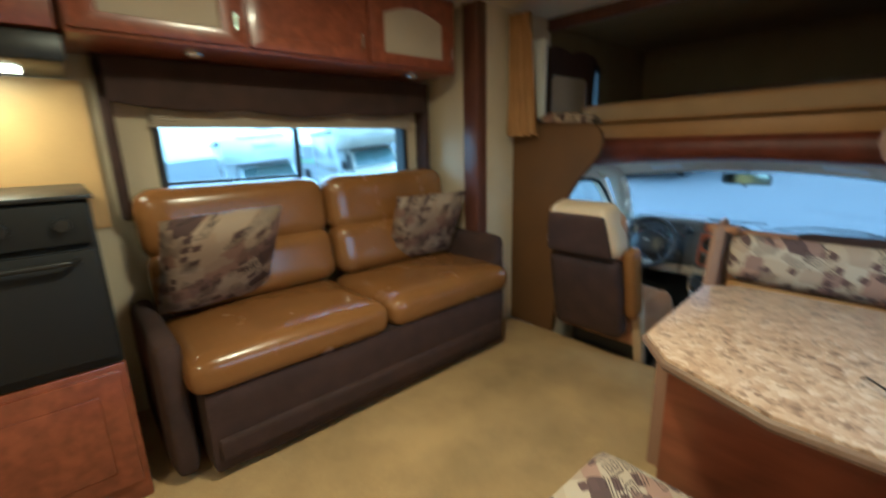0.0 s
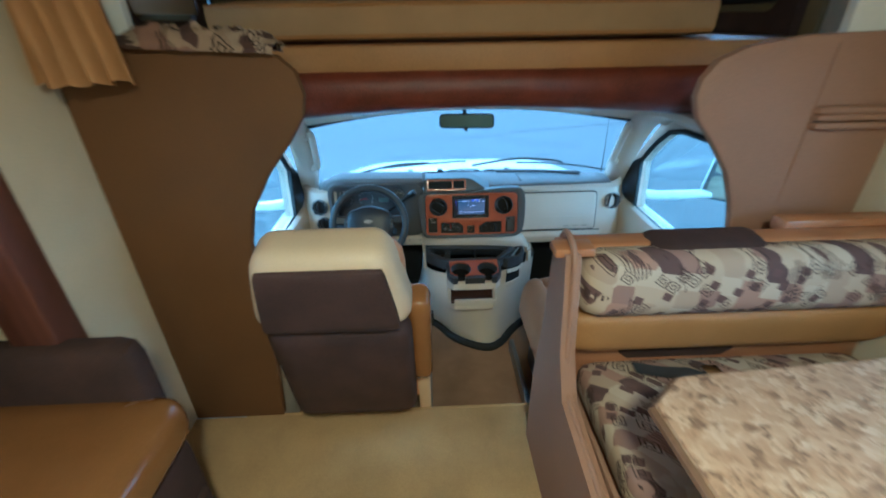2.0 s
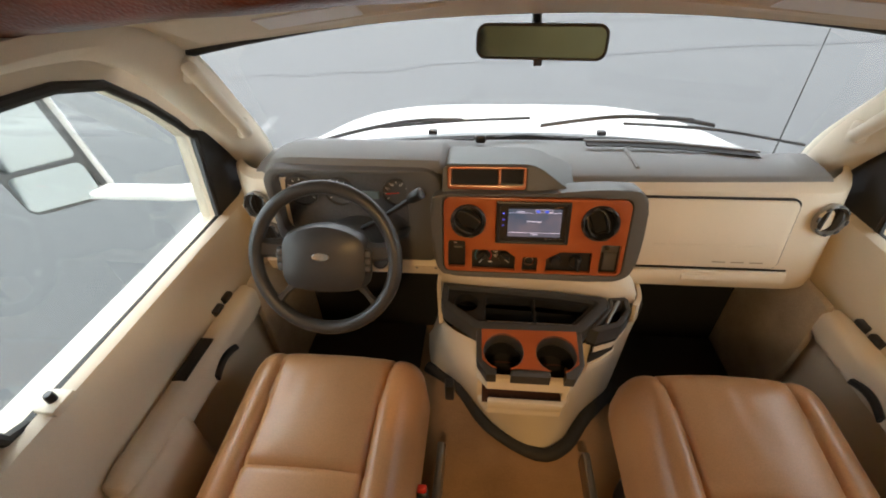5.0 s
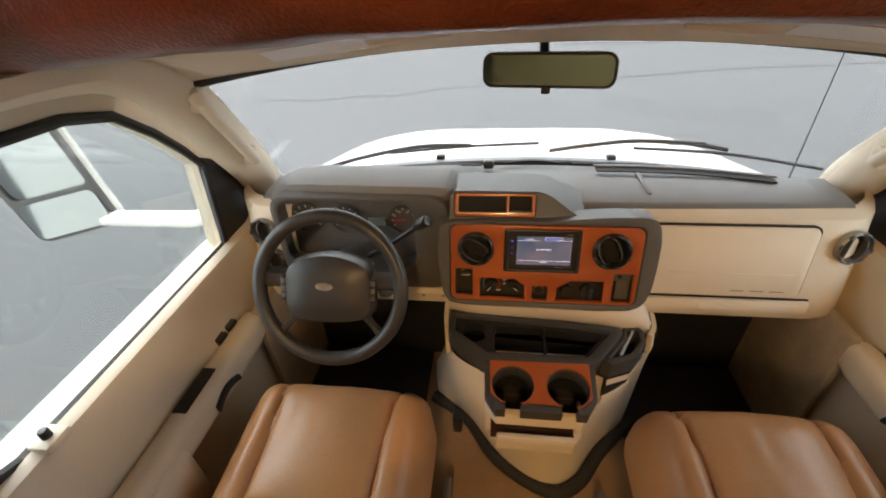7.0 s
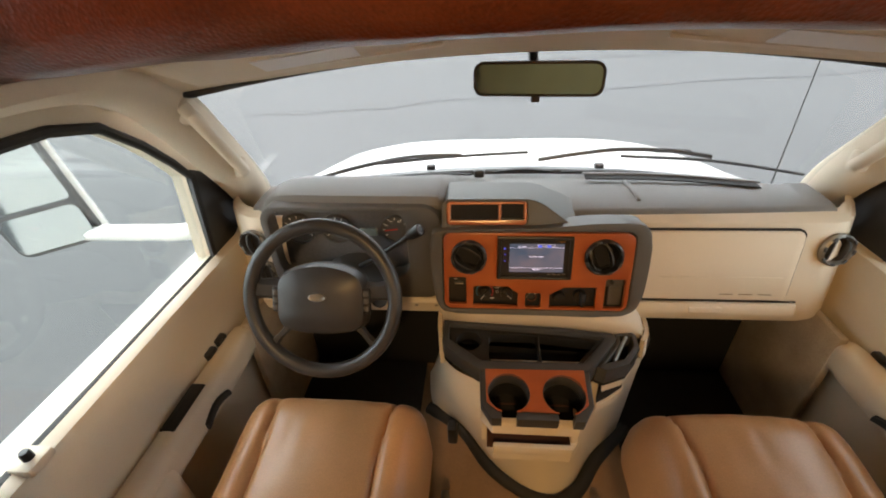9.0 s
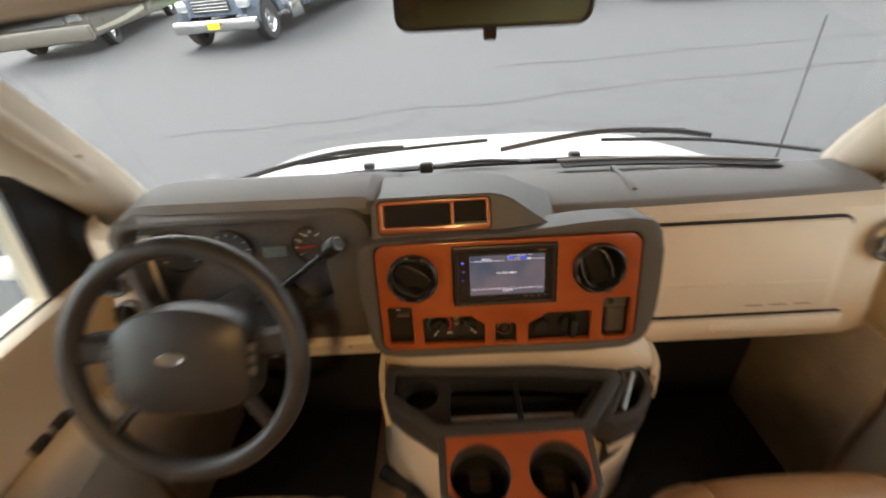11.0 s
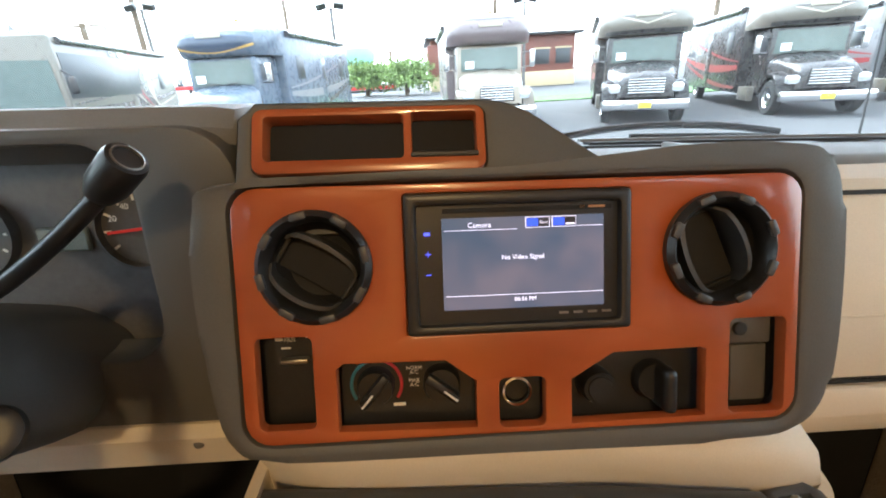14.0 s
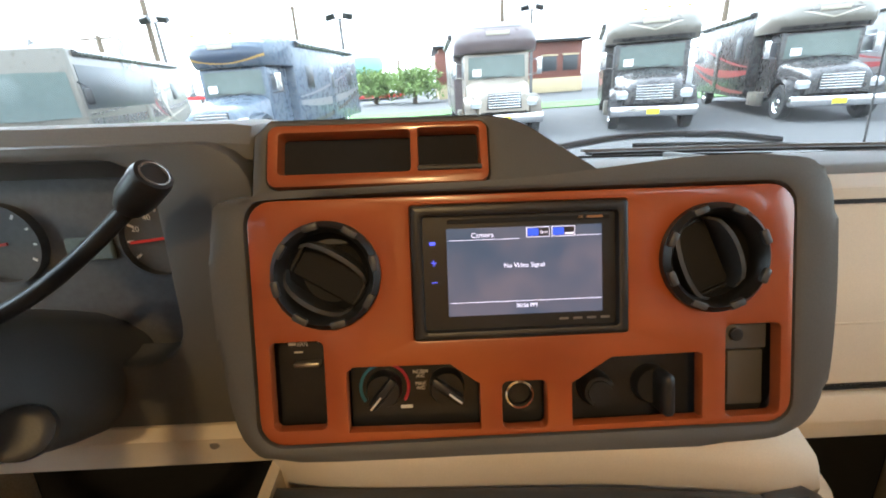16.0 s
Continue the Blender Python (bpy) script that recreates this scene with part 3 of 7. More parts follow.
so = thing("sofa", (-1.3, 0.95, 0), "two-seat caramel leather sofa on a dark brown suede base", "sofa")
bm = bmesh.new()
softbox(bm, (-1.3, 0.95, 0.21), (0.74, 1.72, 0.36), 0.03, 0, 6)
part("base", bm, SUEDE, so, "dark brown suede skirt")
bm = bmesh.new()
softbox(bm, (-0.935, 0.95, 0.14), (0.05, 1.66, 0.1), 0.02, 0, 6)
part("footrest_roll", bm, SUEDE, so)
for y in (0.5, 1.4):
    bm = bmesh.new()
    softbox(bm, (-1.24, y, 0.455), (0.66, 0.895, 0.165), 0.07, 0.02, 12)
    part("seat_cushion", bm, TAN_LEATHER, so)
    bm = bmesh.new()
    softbox(bm, (0, 0, 0), (0.2, 0.885, 0.3), 0.08, 0, 10, pose(-1.53, y, 0.69, 0, -12, 0))
    part("lumbar_cushion", bm, TAN_LEATHER, so)
    bm = bmesh.new()
    softbox(bm, (0, 0, 0), (0.22, 0.89, 0.34), 0.09, 0, 10, pose(-1.6, y, 0.95, 0, -8, 0))
    part("back_cushion", bm, TAN_LEATHER, so)
for y, h in ((0.02, 0.58), (1.845, 0.68)):
    bm = bmesh.new()
    softbox(bm, (-1.34, y, h / 2 + 0.03), (0.68, 0.1, h), 0.045, 0.0, 8)
    part("armrest", bm, SUEDE, so)
pillow("pillow", (-1.39, 1.56, 0.77), 0, -64, -8, (0.48, 0.5, 0.16), "patterned brown and cream pillow propped on the sofa")
pillow("pillow", (-1.36, 0.33, 0.8), 0, -62, 10, (0.5, 0.52, 0.18), "patterned brown pillow propped against the sofa arm")

# ---- kitchen beside the sofa ----
ki = thing("kitchen_cabinet", (-1.46, -0.6, 0), "red cherry base cabinet with a raised wood panel", "cabinet")
bm = bmesh.new()
box(bm, -1.738, -1.06, -1.2, -0.1, 0.0, 0.56, 0.006)
part("body", bm, CHERRY, ki)
for y0, y1 in ((-1.18, -0.66), (-0.63, -0.12)):
    bm = bmesh.new()
    box(bm, -1.06, -1.038, y0, y1, 0.09, 0.54, 0.006)
    d = part("door", bm, CHERRY, ki)
    bm = bmesh.new()
    box(bm, -1.038, -1.03, y0 + 0.07, y1 - 0.07, 0.16, 0.47, 0.006)
    part("raised_panel", bm, CHERRY, d)
ov = thing("range_oven", (-1.46, -0.37, 0.56), "black glass-fronted range oven set in the kitchen cabinet", "oven")
bm = bmesh.new()
box(bm, -1.738, -1.06, -0.68, -0.1, 0.562, 1.14, 0.01)
part("body", bm, DEEP, ov)
bm = bmesh.new()
box(bm, -1.06, -1.035, -0.67, -0.11, 0.6, 0.98, 0.008)
d = part("oven_door", bm, DEEP, ov, "black glass oven door")
bm = bmesh.new()
tube(bm, [(-1.035, -0.62, 0.95), (-1.0, -0.6, 0.95), (-1.0, -0.18, 0.95), (-1.035, -0.16, 0.95)], 0.009)
part("handle", bm, BLACK, d)
bm = bmesh.new()
box(bm, -1.06, -1.04, -0.67, -0.11, 1.0, 1.13, 0.006)
cp = part("control_panel", bm, DEEP, ov)
for k in range(4):
    bm = bmesh.new()
    lathe(bm, [(0.022, 0), (0.02, 0.02), (0, 0.022)], 20, pose(-1.04, -0.6 + k * 0.14, 1.065, 0, 90, 0))
    part("knob", bm, BLACK, cp)
bm = bmesh.new()
box(bm, -1.738, -1.04, -0.69, -0.09, 1.14, 1.155, 0.004)
part("cooktop", bm, BLACK, ov)
slab("worktop", "speckled beige kitchen worktop", GRANITE, -1.738, -1.03, -1.2, -0.7, 0.9, 0.94, category="worktop", bev=0.006)
bm = bmesh.new()
box(bm, -1.738, -1.06, -1.2, -0.7, 0.562, 0.898, 0.005)
solid("drawer_unit", bm, CHERRY, "cherry drawer unit beside the range", "cabinet")
ho = thing("range_hood", (-1.52, -0.4, 1.56), "black range hood with a lit yellow lamp underneath", "hood")
bm = bmesh.new()
box(bm, -1.738, -1.3, -0.7, -0.07, 1.585, 1.68, 0.01)
part("body", bm, BLACK, ho)
bm = bmesh.new()
box(bm, -1.58, -1.45, -0.5, -0.2, 1.575, 1.586, 0.003)
part("lens", bm, WARM_GLOW, ho, "glowing yellow lamp lens")
ceiling_lamp(-1.5, -0.36, 1.56, 0.7, 0.12)
bm = bmesh.new()
box(bm, -1.737, -1.725, -1.2, -0.02, 0.95, 1.58)
solid("wall_backsplash", bm, surface("amber_backsplash", (0.6, 0.38, 0.13), 0.45, var=0.06), "amber backsplash panel behind the range", "wall", kind="structure")
bm = bmesh.new()
box(bm, -1.738, -1.3, -1.2, -0.08, 1.69, 2.09, 0.006)
solid("overhead_cabinet", bm, CHERRY, "dark cherry cabinet above the range hood", "cabinet")

# two ceiling lamps light the living room
for x, y in ((-0.1, 0.55), (0.1, -1.1)):
    cl = thing("ceiling_lamp", (x, y, 2.07), "round flat ceiling lamp giving warm yellow light", "lamp", "ceiling lamps")
    bm = bmesh.new()
    lathe(bm, [(0.13, 0.03), (0.13, 0.012), (0.115, 0.008), (0.115, 0.03)], 32, Matrix.Translation((x, y, 2.068)))
    part("rim", bm, CHROME, cl)
    bm = bmesh.new()
    lathe(bm, [(0, 0.0), (0.07, 0.003), (0.114, 0.014), (0.114, 0.03)], 32, Matrix.Translation((x, y, 2.068)))
    part("lens", bm, WARM_GLOW, cl)
    ceiling_lamp(x, y, 2.06, HOUSE_LAMP * (1.15 if y > 0 else 0.5), 0.2)

# ---- dinette ----
ta = thing("dinette_table", (0.75, 1.25, 0), "speckled beige laminate dinette table on a cherry base", "table")
top_line = [(1.215, 1.66), (0.33, 1.6), (0.245, 1.53), (0.275, 0.99), (0.37, 0.88), (0.6, 0.79), (1.215, 0.79)]
bm = bmesh.new()
plate(bm, top_line, [], 0.72, 0.757, Matrix.Identity(4), 0.006)
part("tabletop", bm, GRANITE, ta)
bm = bmesh.new()
edge = [(x, y, 0.738) for x, y in top_line]
tube(bm, [(x * 1.0, y, 0.735) for x, y, z in edge], 0.0125, 8)
part("edge_band", bm, surface("brown_edge_band", (0.2, 0.12, 0.07), 0.5), ta, "brown edge band")
bm = bmesh.new()
box(bm, 0.335, 1.2, 1.0, 1.04, 0.29, 0.718, 0.004)
part("front_panel", bm, CHERRY, ta)
bm = bmesh.new()
box(bm, 0.335, 0.375, 1.045, 1.42, 0.29, 0.718, 0.004)
part("side_panel", bm, CHERRY, ta)
bm = bmesh.new()
lathe(bm, [(0.16, 0.0), (0.15, 0.02), (0.05, 0.04), (0.04, 0.7), (0.12, 0.715)], 28, Matrix.Translation((0.8, 1.25, 0)))
part("pedestal", bm, STEEL, ta, "grey metal pedestal leg")


def bench(name, y0, y1, back, sign, label):
    """Dinette bench: seat, wooden side board, padded back."""
    b = thing(name, (0.72, (y0 + y1) / 2, 0), label, "bench", "dinette benches")
    bm = bmesh.new()
    box(bm, 0.26, 1.215, y0, y1, 0.0, 0.33, 0.006)
    part("seat_box", bm, PANEL_VINYL, b)
    bm = bmesh.new()
    softbox(bm, (0.735, (y0 + y1) / 2, 0.395), (0.94, y1 - y0 - 0.02, 0.13), 0.05, 0.015, 12)
    part("seat_cushion", bm, PATTERN, b)
    if not back:
        bm = bmesh.new()
        softbox(bm, (0.735, (y0 + y1) / 2 + 0.02, 0.475), (0.93, y1 - y0 - 0.04, 0.07), 0.03, 0.012, 12)
        part("top_pad", bm, PATTERN, b)
    if back:
        bm = bmesh.new()
        box(bm, 0.2, 1.215, back - 0.03, back + 0.06, 0.33, 0.885, 0.02, 3)
        part("back_board", bm, OAK, b)
        bm = bmesh.new()
        softbox(bm, (0, 0, 0), (1.0, 0.13, 0.2), 0.06, 0, 12, pose(0.71, back - 0.06 * sign, 0.785, -10, 0, 0))
        part("headroll", bm, PATTERN, b)
        bm = bmesh.new()
        softbox(bm, (0.71, back - 0.05 * sign, 0.615), (1.0, 0.1, 0.15), 0.04, 0, 10)
        part("lumbar_roll", bm, BUNK_VINYL, b, "ochre vinyl lumbar roll")
        side = [(y0 - 0.02, 0.0), (back + 0.13, 0.0), (back + 0.13, 0.35), (back + 0.09, 0.6), (back + 0.08, 0.9), (back - 0.03, 0.9), (back - 0.06, 0.78), (back - 0.09, 0.62), (back - 0.16, 0.5), (y0 - 0.02, 0.46)]
        bm = bmesh.new()
        plate(bm, side, [], 0.0, 0.045, Matrix(((0, 0, 1, 0.15), (1, 0, 0, -0.075), (0, 1, 0, 0), (0, 0, 0, 1))), 0.006)
        part("side_board", bm, PANEL_VINYL, b, "tan laminate side board")
        bm = bmesh.new()
        tube(bm, [(0.173, p[0] - 0.075, p[1] + 0.004) for p in smooth_line([(q[0], q[1]) + (0,) for q in side[3:]], 4)], 0.009, 8)
        part("edge_trim", bm, PANEL_VINYL, b, "tan edge trim")
        bm = bmesh.new()
        box(bm, 0.125, 0.235, back - 0.095, back - 0.03, 0.885, 0.912, 0.008)
        part("post_cap", bm, OAK, b)
    return b


bench("dinette_bench", 1.52, 2.0, 2.0, 1, "dinette bench in patterned fabric with an ochre lumbar roll")
bench("dinette_bench", 0.16, 0.78, None, -1, "dinette bench with a patterned brown seat cushion")
bm = bmesh.new()
box(bm, 0.86, 1.215, 2.05, 2.11, 0.86, 0.905, 0.01)
solid("shelf_rail", bm, OAK, "honey wood rail beside the dinette back", "trim", kind="structure")
# seat belt on the bench
sb = thing("seat_belt", (0.62, 1.9, 0.47), "grey lap belt with a chrome buckle lying on the bench", "seat belt")
bm = bmesh.new()
loft(bm, [[(x, y - 0.02, z), (x, y + 0.025, z + 0.003)] for x, y, z in [(0.42, 1.9, 0.485), (0.5, 1.87, 0.49), (0.58, 1.86, 0.492), (0.64, 1.82, 0.49), (0.68, 1.76, 0.487)]])
bmesh.ops.solidify(bm, geom=bm.faces[:], thickness=0.003)
part("webbing", bm, surface("grey_webbing", (0.09, 0.085, 0.09), 0.8, grain=500), sb)
bm = bmesh.new()
box(bm, 0.61, 0.66, 1.83, 1.88, 0.493, 0.508, 0.004)
part("buckle", bm, CHROME, sb, "chrome belt buckle")

# sunglasses on the table
sg = thing("sunglasses", (0.8, 0.98, 0.757), "dark sunglasses lying open on the dinette table", "sunglasses")
m0 = pose(0.82, 0.98, 0.758, 0, 0, 28)
for s in (-1, 1):
    bm = bmesh.new()
    plate(bm, [(s * 0.034 + 0.028 * math.cos(a), 0.02 + 0.021 * math.sin(a)) for a in [2 * math.pi * k / 20 for k in range(20)]], [], 0.0, 0.003, m0 @ pose(0, 0, 0, 70, 0, 0), 0.001)
    part("lens", bm, BLACK, sg, "dark tinted lens")
    bm = bmesh.new()
    tube(bm, [m0 @ Vector(p) for p in ((s * 0.062, 0, 0.03), (s * 0.068, 0.05, 0.028), (s * 0.068, 0.11, 0.02), (s * 0.062, 0.135, 0.003))], 0.0025, 6)
    part("temple", bm, BLACK, sg)
bm = bmesh.new()
tube(bm, [m0 @ Vector(p) for p in ((-0.062, 0, 0.032), (-0.01, -0.004, 0.032), (0.01, -0.004, 0.032), (0.062, 0, 0.032))], 0.003, 6)
part("bridge", bm, BLACK, sg)

# ---- the bulkhead between living room and cab ----
bulk = Matrix(((1, 0, 0, 0), (0, 0, -1, 2.225), (0, 1, 0, 0), (0, 0, 0, 1)))
left_line = [(-1.198, 0.0), (-0.84, 0.0), (-0.83, 0.12), (-0.815, 0.3), (-0.81, 0.6), (-0.795, 0.8), (-0.765, 0.92), (-0.69, 1.04), (-0.605, 1.14), (-0.557, 1.21), (-0.545, 1.27), (-0.56, 1.33), (-0.6, 1.37), (-0.69, 1.395), (-0.85, 1.4), (-1.198, 1.415)]
bm = bmesh.new()
plate(bm, left_line, [], 0.0, 0.03, bulk, 0.008)
solid("partition_1", bm, PANEL_FABRIC, "brown fabric-covered cab partition with a curved edge", "partition", kind="structure")
right_line = [(1.218, 1.41), (0.86, 1.4), (0.7, 1.375), (0.62, 1.34), (0.585, 1.29), (0.578, 1.24), (0.6, 1.18), (0.67, 1.1), (0.74, 1.01), (0.79, 0.9), (0.82, 0.78), (0.83, 0.0), (1.218, 0.0)]
bm = bmesh.new()
plate(bm, right_line, [], 0.0, 0.03, bulk, 0.008)
solid("partition_2", bm, PANEL_VINYL, "tan vinyl cab partition with a curved edge", "partition", kind="structure")
bm = bmesh.new()
tube(bm, [(0.945, 2.193, 1.38), (0.94, 2.193, 0.9)], 0.0035, 6)
solid("trim_seam", bm, PANEL_VINYL, "stitched seam on the tan partition", "trim", kind="structure")
ph = thing("partition_pull", (1.05, 2.19, 1.15), "tan moulded pull bar on the partition", "handle")
for z in (1.155, 1.18, 1.2):
    bm = bmesh.new()
    softbox(bm, (1.06, 2.18, z), (0.24, 0.03, 0.022), 0.01, 0, 5)
    part("ridge", bm, PANEL_VINYL, ph)

# overcab bunk
bm = bmesh.new()
rows = []
for i in range(33):
    x = -1.2 + 2.4 * i / 32
    sag = 0.09 * (x / 1.2) ** 2
    rows.append([(x, 2.62 + 0.0, 1.29), (x, 2.575, 1.28), (x, 2.555, 1.24), (x, 2.56, 1.2 - sag), (x, 2.585, 1.168 - sag), (x, 2.63, 1.155 - sag), (x, 2.72, 1.165 - sag)])
loft(bm, rows)
bmesh.ops.recalc_face_normals(bm, faces=bm.faces[:])
bmesh.ops.solidify(bm, geom=bm.faces[:], thickness=0.006)
for v in bm.verts:
    v.co += Vector((0, 0.004, 0.004)) * noise.noise(v.co * 9)
solid("cab_header", bm, HEADER_LEATHER, "wrinkled red-brown leather padding over the cab opening", "header", kind="structure", angle=60)
slab("bunk_fascia", "ochre vinyl front board of the overcab bunk", BUNK_VINYL, -1.2, 1.2, 2.58, 2.64, 1.285, 1.375, category="bunk", bev=0.012)
slab("bunk_deck", "plain wooden deck of the overcab bunk", OAK, -1.2, 1.2, 2.64, 4.1, 1.34, 1.375, category="bunk")
slab("wall_bunk_front", "olive tan fabric lining of the bunk front", BUNK_WALL, -1.2, 1.2, 4.1, 4.16, 1.3, 2.12)
slab("ceiling_bunk", "olive tan fabric bunk ceiling", BUNK_WALL, -1.26, 1.26, 2.6, 4.16, 2.06, 2.14)
slab("trim_bunk", "dark-stained ceiling trim above the bunk", DARK_WOOD, -1.2, 1.2, 2.56, 2.6, 2.02, 2.1, category="trim", bev=0.008)
bm = bmesh.new()
softbox(bm, (-0.05, 3.36, 1.45), (1.86, 1.42, 0.14), 0.04, 0.01, 12)
bmat = thing("bunk_mattress", (-0.05, 3.36, 1.38), "ochre covered mattress lying on the overcab bunk", "mattress")
part("cover", bm, FOAM, bmat)
for z in (1.4, 1.5):
    bm = bmesh.new()
    tube(bm, [(x, y, z) for x, y in rrect(-0.975, 0.875, 2.655, 4.065, 0.05)], 0.007, 6, True)
    part("piping", bm, BUNK_VINYL, bmat, "stitched ochre piping")
bm = bmesh.new()
box(bm, -1.1, 1.1, 4.06, 4.1, 1.62, 1.66, 0.008)
solid("trim_bunk_rail", bm, DARK_WOOD, "dark wood rail along the bunk front wall", "trim", kind="structure")
side_m = Matrix(((0, 0, 1, 0), (1, 0, 0, 0), (0, 1, 0, 0), (0, 0, 0, 1)))
for s, nm in ((-1, "wall_bunk_west"), (1, "wall_bunk_east")):
    bm = bmesh.new()
    plate(bm, [(2.6, 1.3), (4.16, 1.3), (4.16, 2.12), (2.6, 2.12)], [rrect(2.75, 3.3, 1.5, 1.86, 0.04)], 0.0, 0.06, Matrix.Translation((1.2 if s > 0 else -1.26, 0, 0)) @ side_m)
    solid(nm, bm, BUNK_WALL, "olive tan fabric side wall of the bunk", "wall", kind="structure")
    x = s * 1.23
    bw = thing("window_2" if s < 0 else "window_3", (x, 3.0, 1.5), "small bunk window in a dark scalloped surround", "window", kind="structure")
    bm = bmesh.new()
    plate(bm, rrect(2.74, 3.31, 1.49, 1.87, 0.04), [rrect(2.77, 3.28, 1.52, 1.84, 0.03)], -0.03, 0.03, Matrix.Translation((x, 0, 0)) @ side_m)
    part("window_frame", bm, BLACK, bw)
    bm = bmesh.new()
    box(bm, x - 0.002, x + 0.002, 2.765, 3.285, 1.515, 1.845)
    part("pane", bm, GLASS, bw).visible_shadow = False
    bv = thing("bunk_valance", (s * 1.16, 3.0, 1.5), "dark brown padded surround of the bunk window", "valance", "bunk valances")
    dy = -0.2 if s < 0 else 0.0
    outer = [(2.66, 1.378), (3.34, 1.378), (3.36, 1.9)] + [(3.36 - 0.7 * k / 16, 1.9 + 0.03 * abs(math.sin(2 * math.pi * k / 16))) for k in range(1, 16)] + [(2.66, 1.9)]
    bm = bmesh.new()
    plate(bm, outer, [rrect(2.77, 3.25, 1.46, 1.74, 0.05)], 0.0, 0.04, Matrix.Translation((s * 1.175 - 0.02, dy, 0)) @ side_m, 0.008)
    part("frame_board", bm, SUEDE, bv)
    bm = bmesh.new()
    box(bm, s * 1.17 - 0.006, s * 1.17 + 0.006, 2.78 + dy, 3.24 + dy, 1.48 if s < 0 else 1.66, 1.74, 0.003)
    part("shade", bm, BLIND, bv, "pale pleated shade half drawn")

# privacy curtain tied up beside the partition
bm = bmesh.new()
rows = []
for k in range(15):
    t = k / 14
    z = 2.04 - 0.72 * t
    row = []
    for j in range(41):
        u = j / 40
        wdt = 0.16 + 0.07 * t
        row.append((-1.185 + 0.02 + u * wdt, 2.1 + 0.022 * math.sin(u * 30 + 0.6 * math.sin(4 * t)) + 0.02 * u, z + 0.008 * math.sin(u * 25) * t))
    rows.append(row)
loft(bm, rows)
bmesh.ops.recalc_face_normals(bm, faces=bm.faces[:])
bmesh.ops.solidify(bm, geom=bm.faces[:], thickness=0.003)
solid("curtain", bm, CURTAIN, "gold pleated privacy curtain gathered beside the partition", "curtain", angle=70)
bm = bmesh.new()
rows = []
for i in range(37):
    t = i / 36
    x = -1.02 + 0.42 * t
    row = []
    for j in range(15):
        a = math.pi * j / 14
        f = noise.noise((x * 22, j * 0.5, 1.7)) + 0.6 * noise.noise((x * 45, j * 0.9, 4.2))
        r = (0.035 + 0.02 * f) * (1 - 0.5 * abs(2 * t - 1) ** 3)
        row.append((x + 0.012 * f, 2.225 - 0.06 * math.cos(a) * (1 + 0.3 * f), 1.398 - 0.02 * t + (r * 1.5) * math.sin(a)))
    rows.append(row)
loft(bm, rows)
bmesh.ops.recalc_face_normals(bm, faces=bm.faces[:])
bmesh.ops.solidify(bm, geom=bm.faces[:], thickness=0.003)
solid("folded_curtain", bm, PILLOW, "rumpled brown and gold curtain folded on the partition", "curtain", angle=70)

# ---- the cab: shell ----
def mirrored(pts, s):
    return [(s * p[0], p[1], p[2]) for p in pts]


# headliner from the padded header to the windshield top
bm = bmesh.new()
rows = []
for i in range(25):
    x = -0.95 + 1.9 * i / 24
    k = (x / 0.95) ** 2
    rows.append([(x, 2.6, 1.19 - 0.06 * k), (x, 2.75, 1.2 - 0.1 * k), (x, 2.88 - 0.02 * k, 1.165 - 0.1 * k), (x, 2.97 - 0.05 * k, 1.115 - 0.09 * k), (x, 3.02 - 0.07 * k, 1.09 - 0.085 * k)])
sheet(bm, rows, 0.02)
solid("ceiling_cab", bm, LINER, "beige cloth headliner over the windshield", "ceiling", kind="structure")
# black band at the windshield top
bm = bmesh.new()
tube(bm, [(x, 3.035 - 0.08 * (x / 0.8) ** 2, 1.082 - 0.07 * (x / 0.8) ** 2) for x in [-0.8 + 0.08 * i for i in range(21)]], 0.011, 8)
solid("trim_windshield_top", bm, RUBBER, "black rubber seal along the windshield top", "trim", kind="structure")
bm = bmesh.new()
tube(bm, [(x, 3.5 - 0.16 * (x / 0.9) ** 2, 0.603 - 0.02 * (x / 0.9) ** 2) for x in [-0.9 + 0.09 * i for i in range(21)]], 0.012, 8)
solid("trim_windshield_base", bm, RUBBER, "black rubber seal along the windshield base", "trim", kind="structure")
bm = bmesh.new()
rows = []
for i in range(21):
    x = -1 + 0.1 * i
    b0 = Vector((0.9 * x, 3.5 - 0.16 * x * x, 0.6 - 0.02 * x * x))
    t0 = Vector((0.79 * x, 3.035 - 0.08 * x * x, 1.085 - 0.07 * x * x))
    rows.append([b0.lerp(t0, k / 6) + Vector((0, 0.02 * math.sin(math.pi * k / 6), 0.02 * math.sin(math.pi * k / 6))) for k in range(7)])
loft(bm, rows)
ob = solid("window_windshield", bm, WINDSHIELD, "wide clear curved windshield", "window", kind="structure", angle=180)
ob.visible_shadow = False

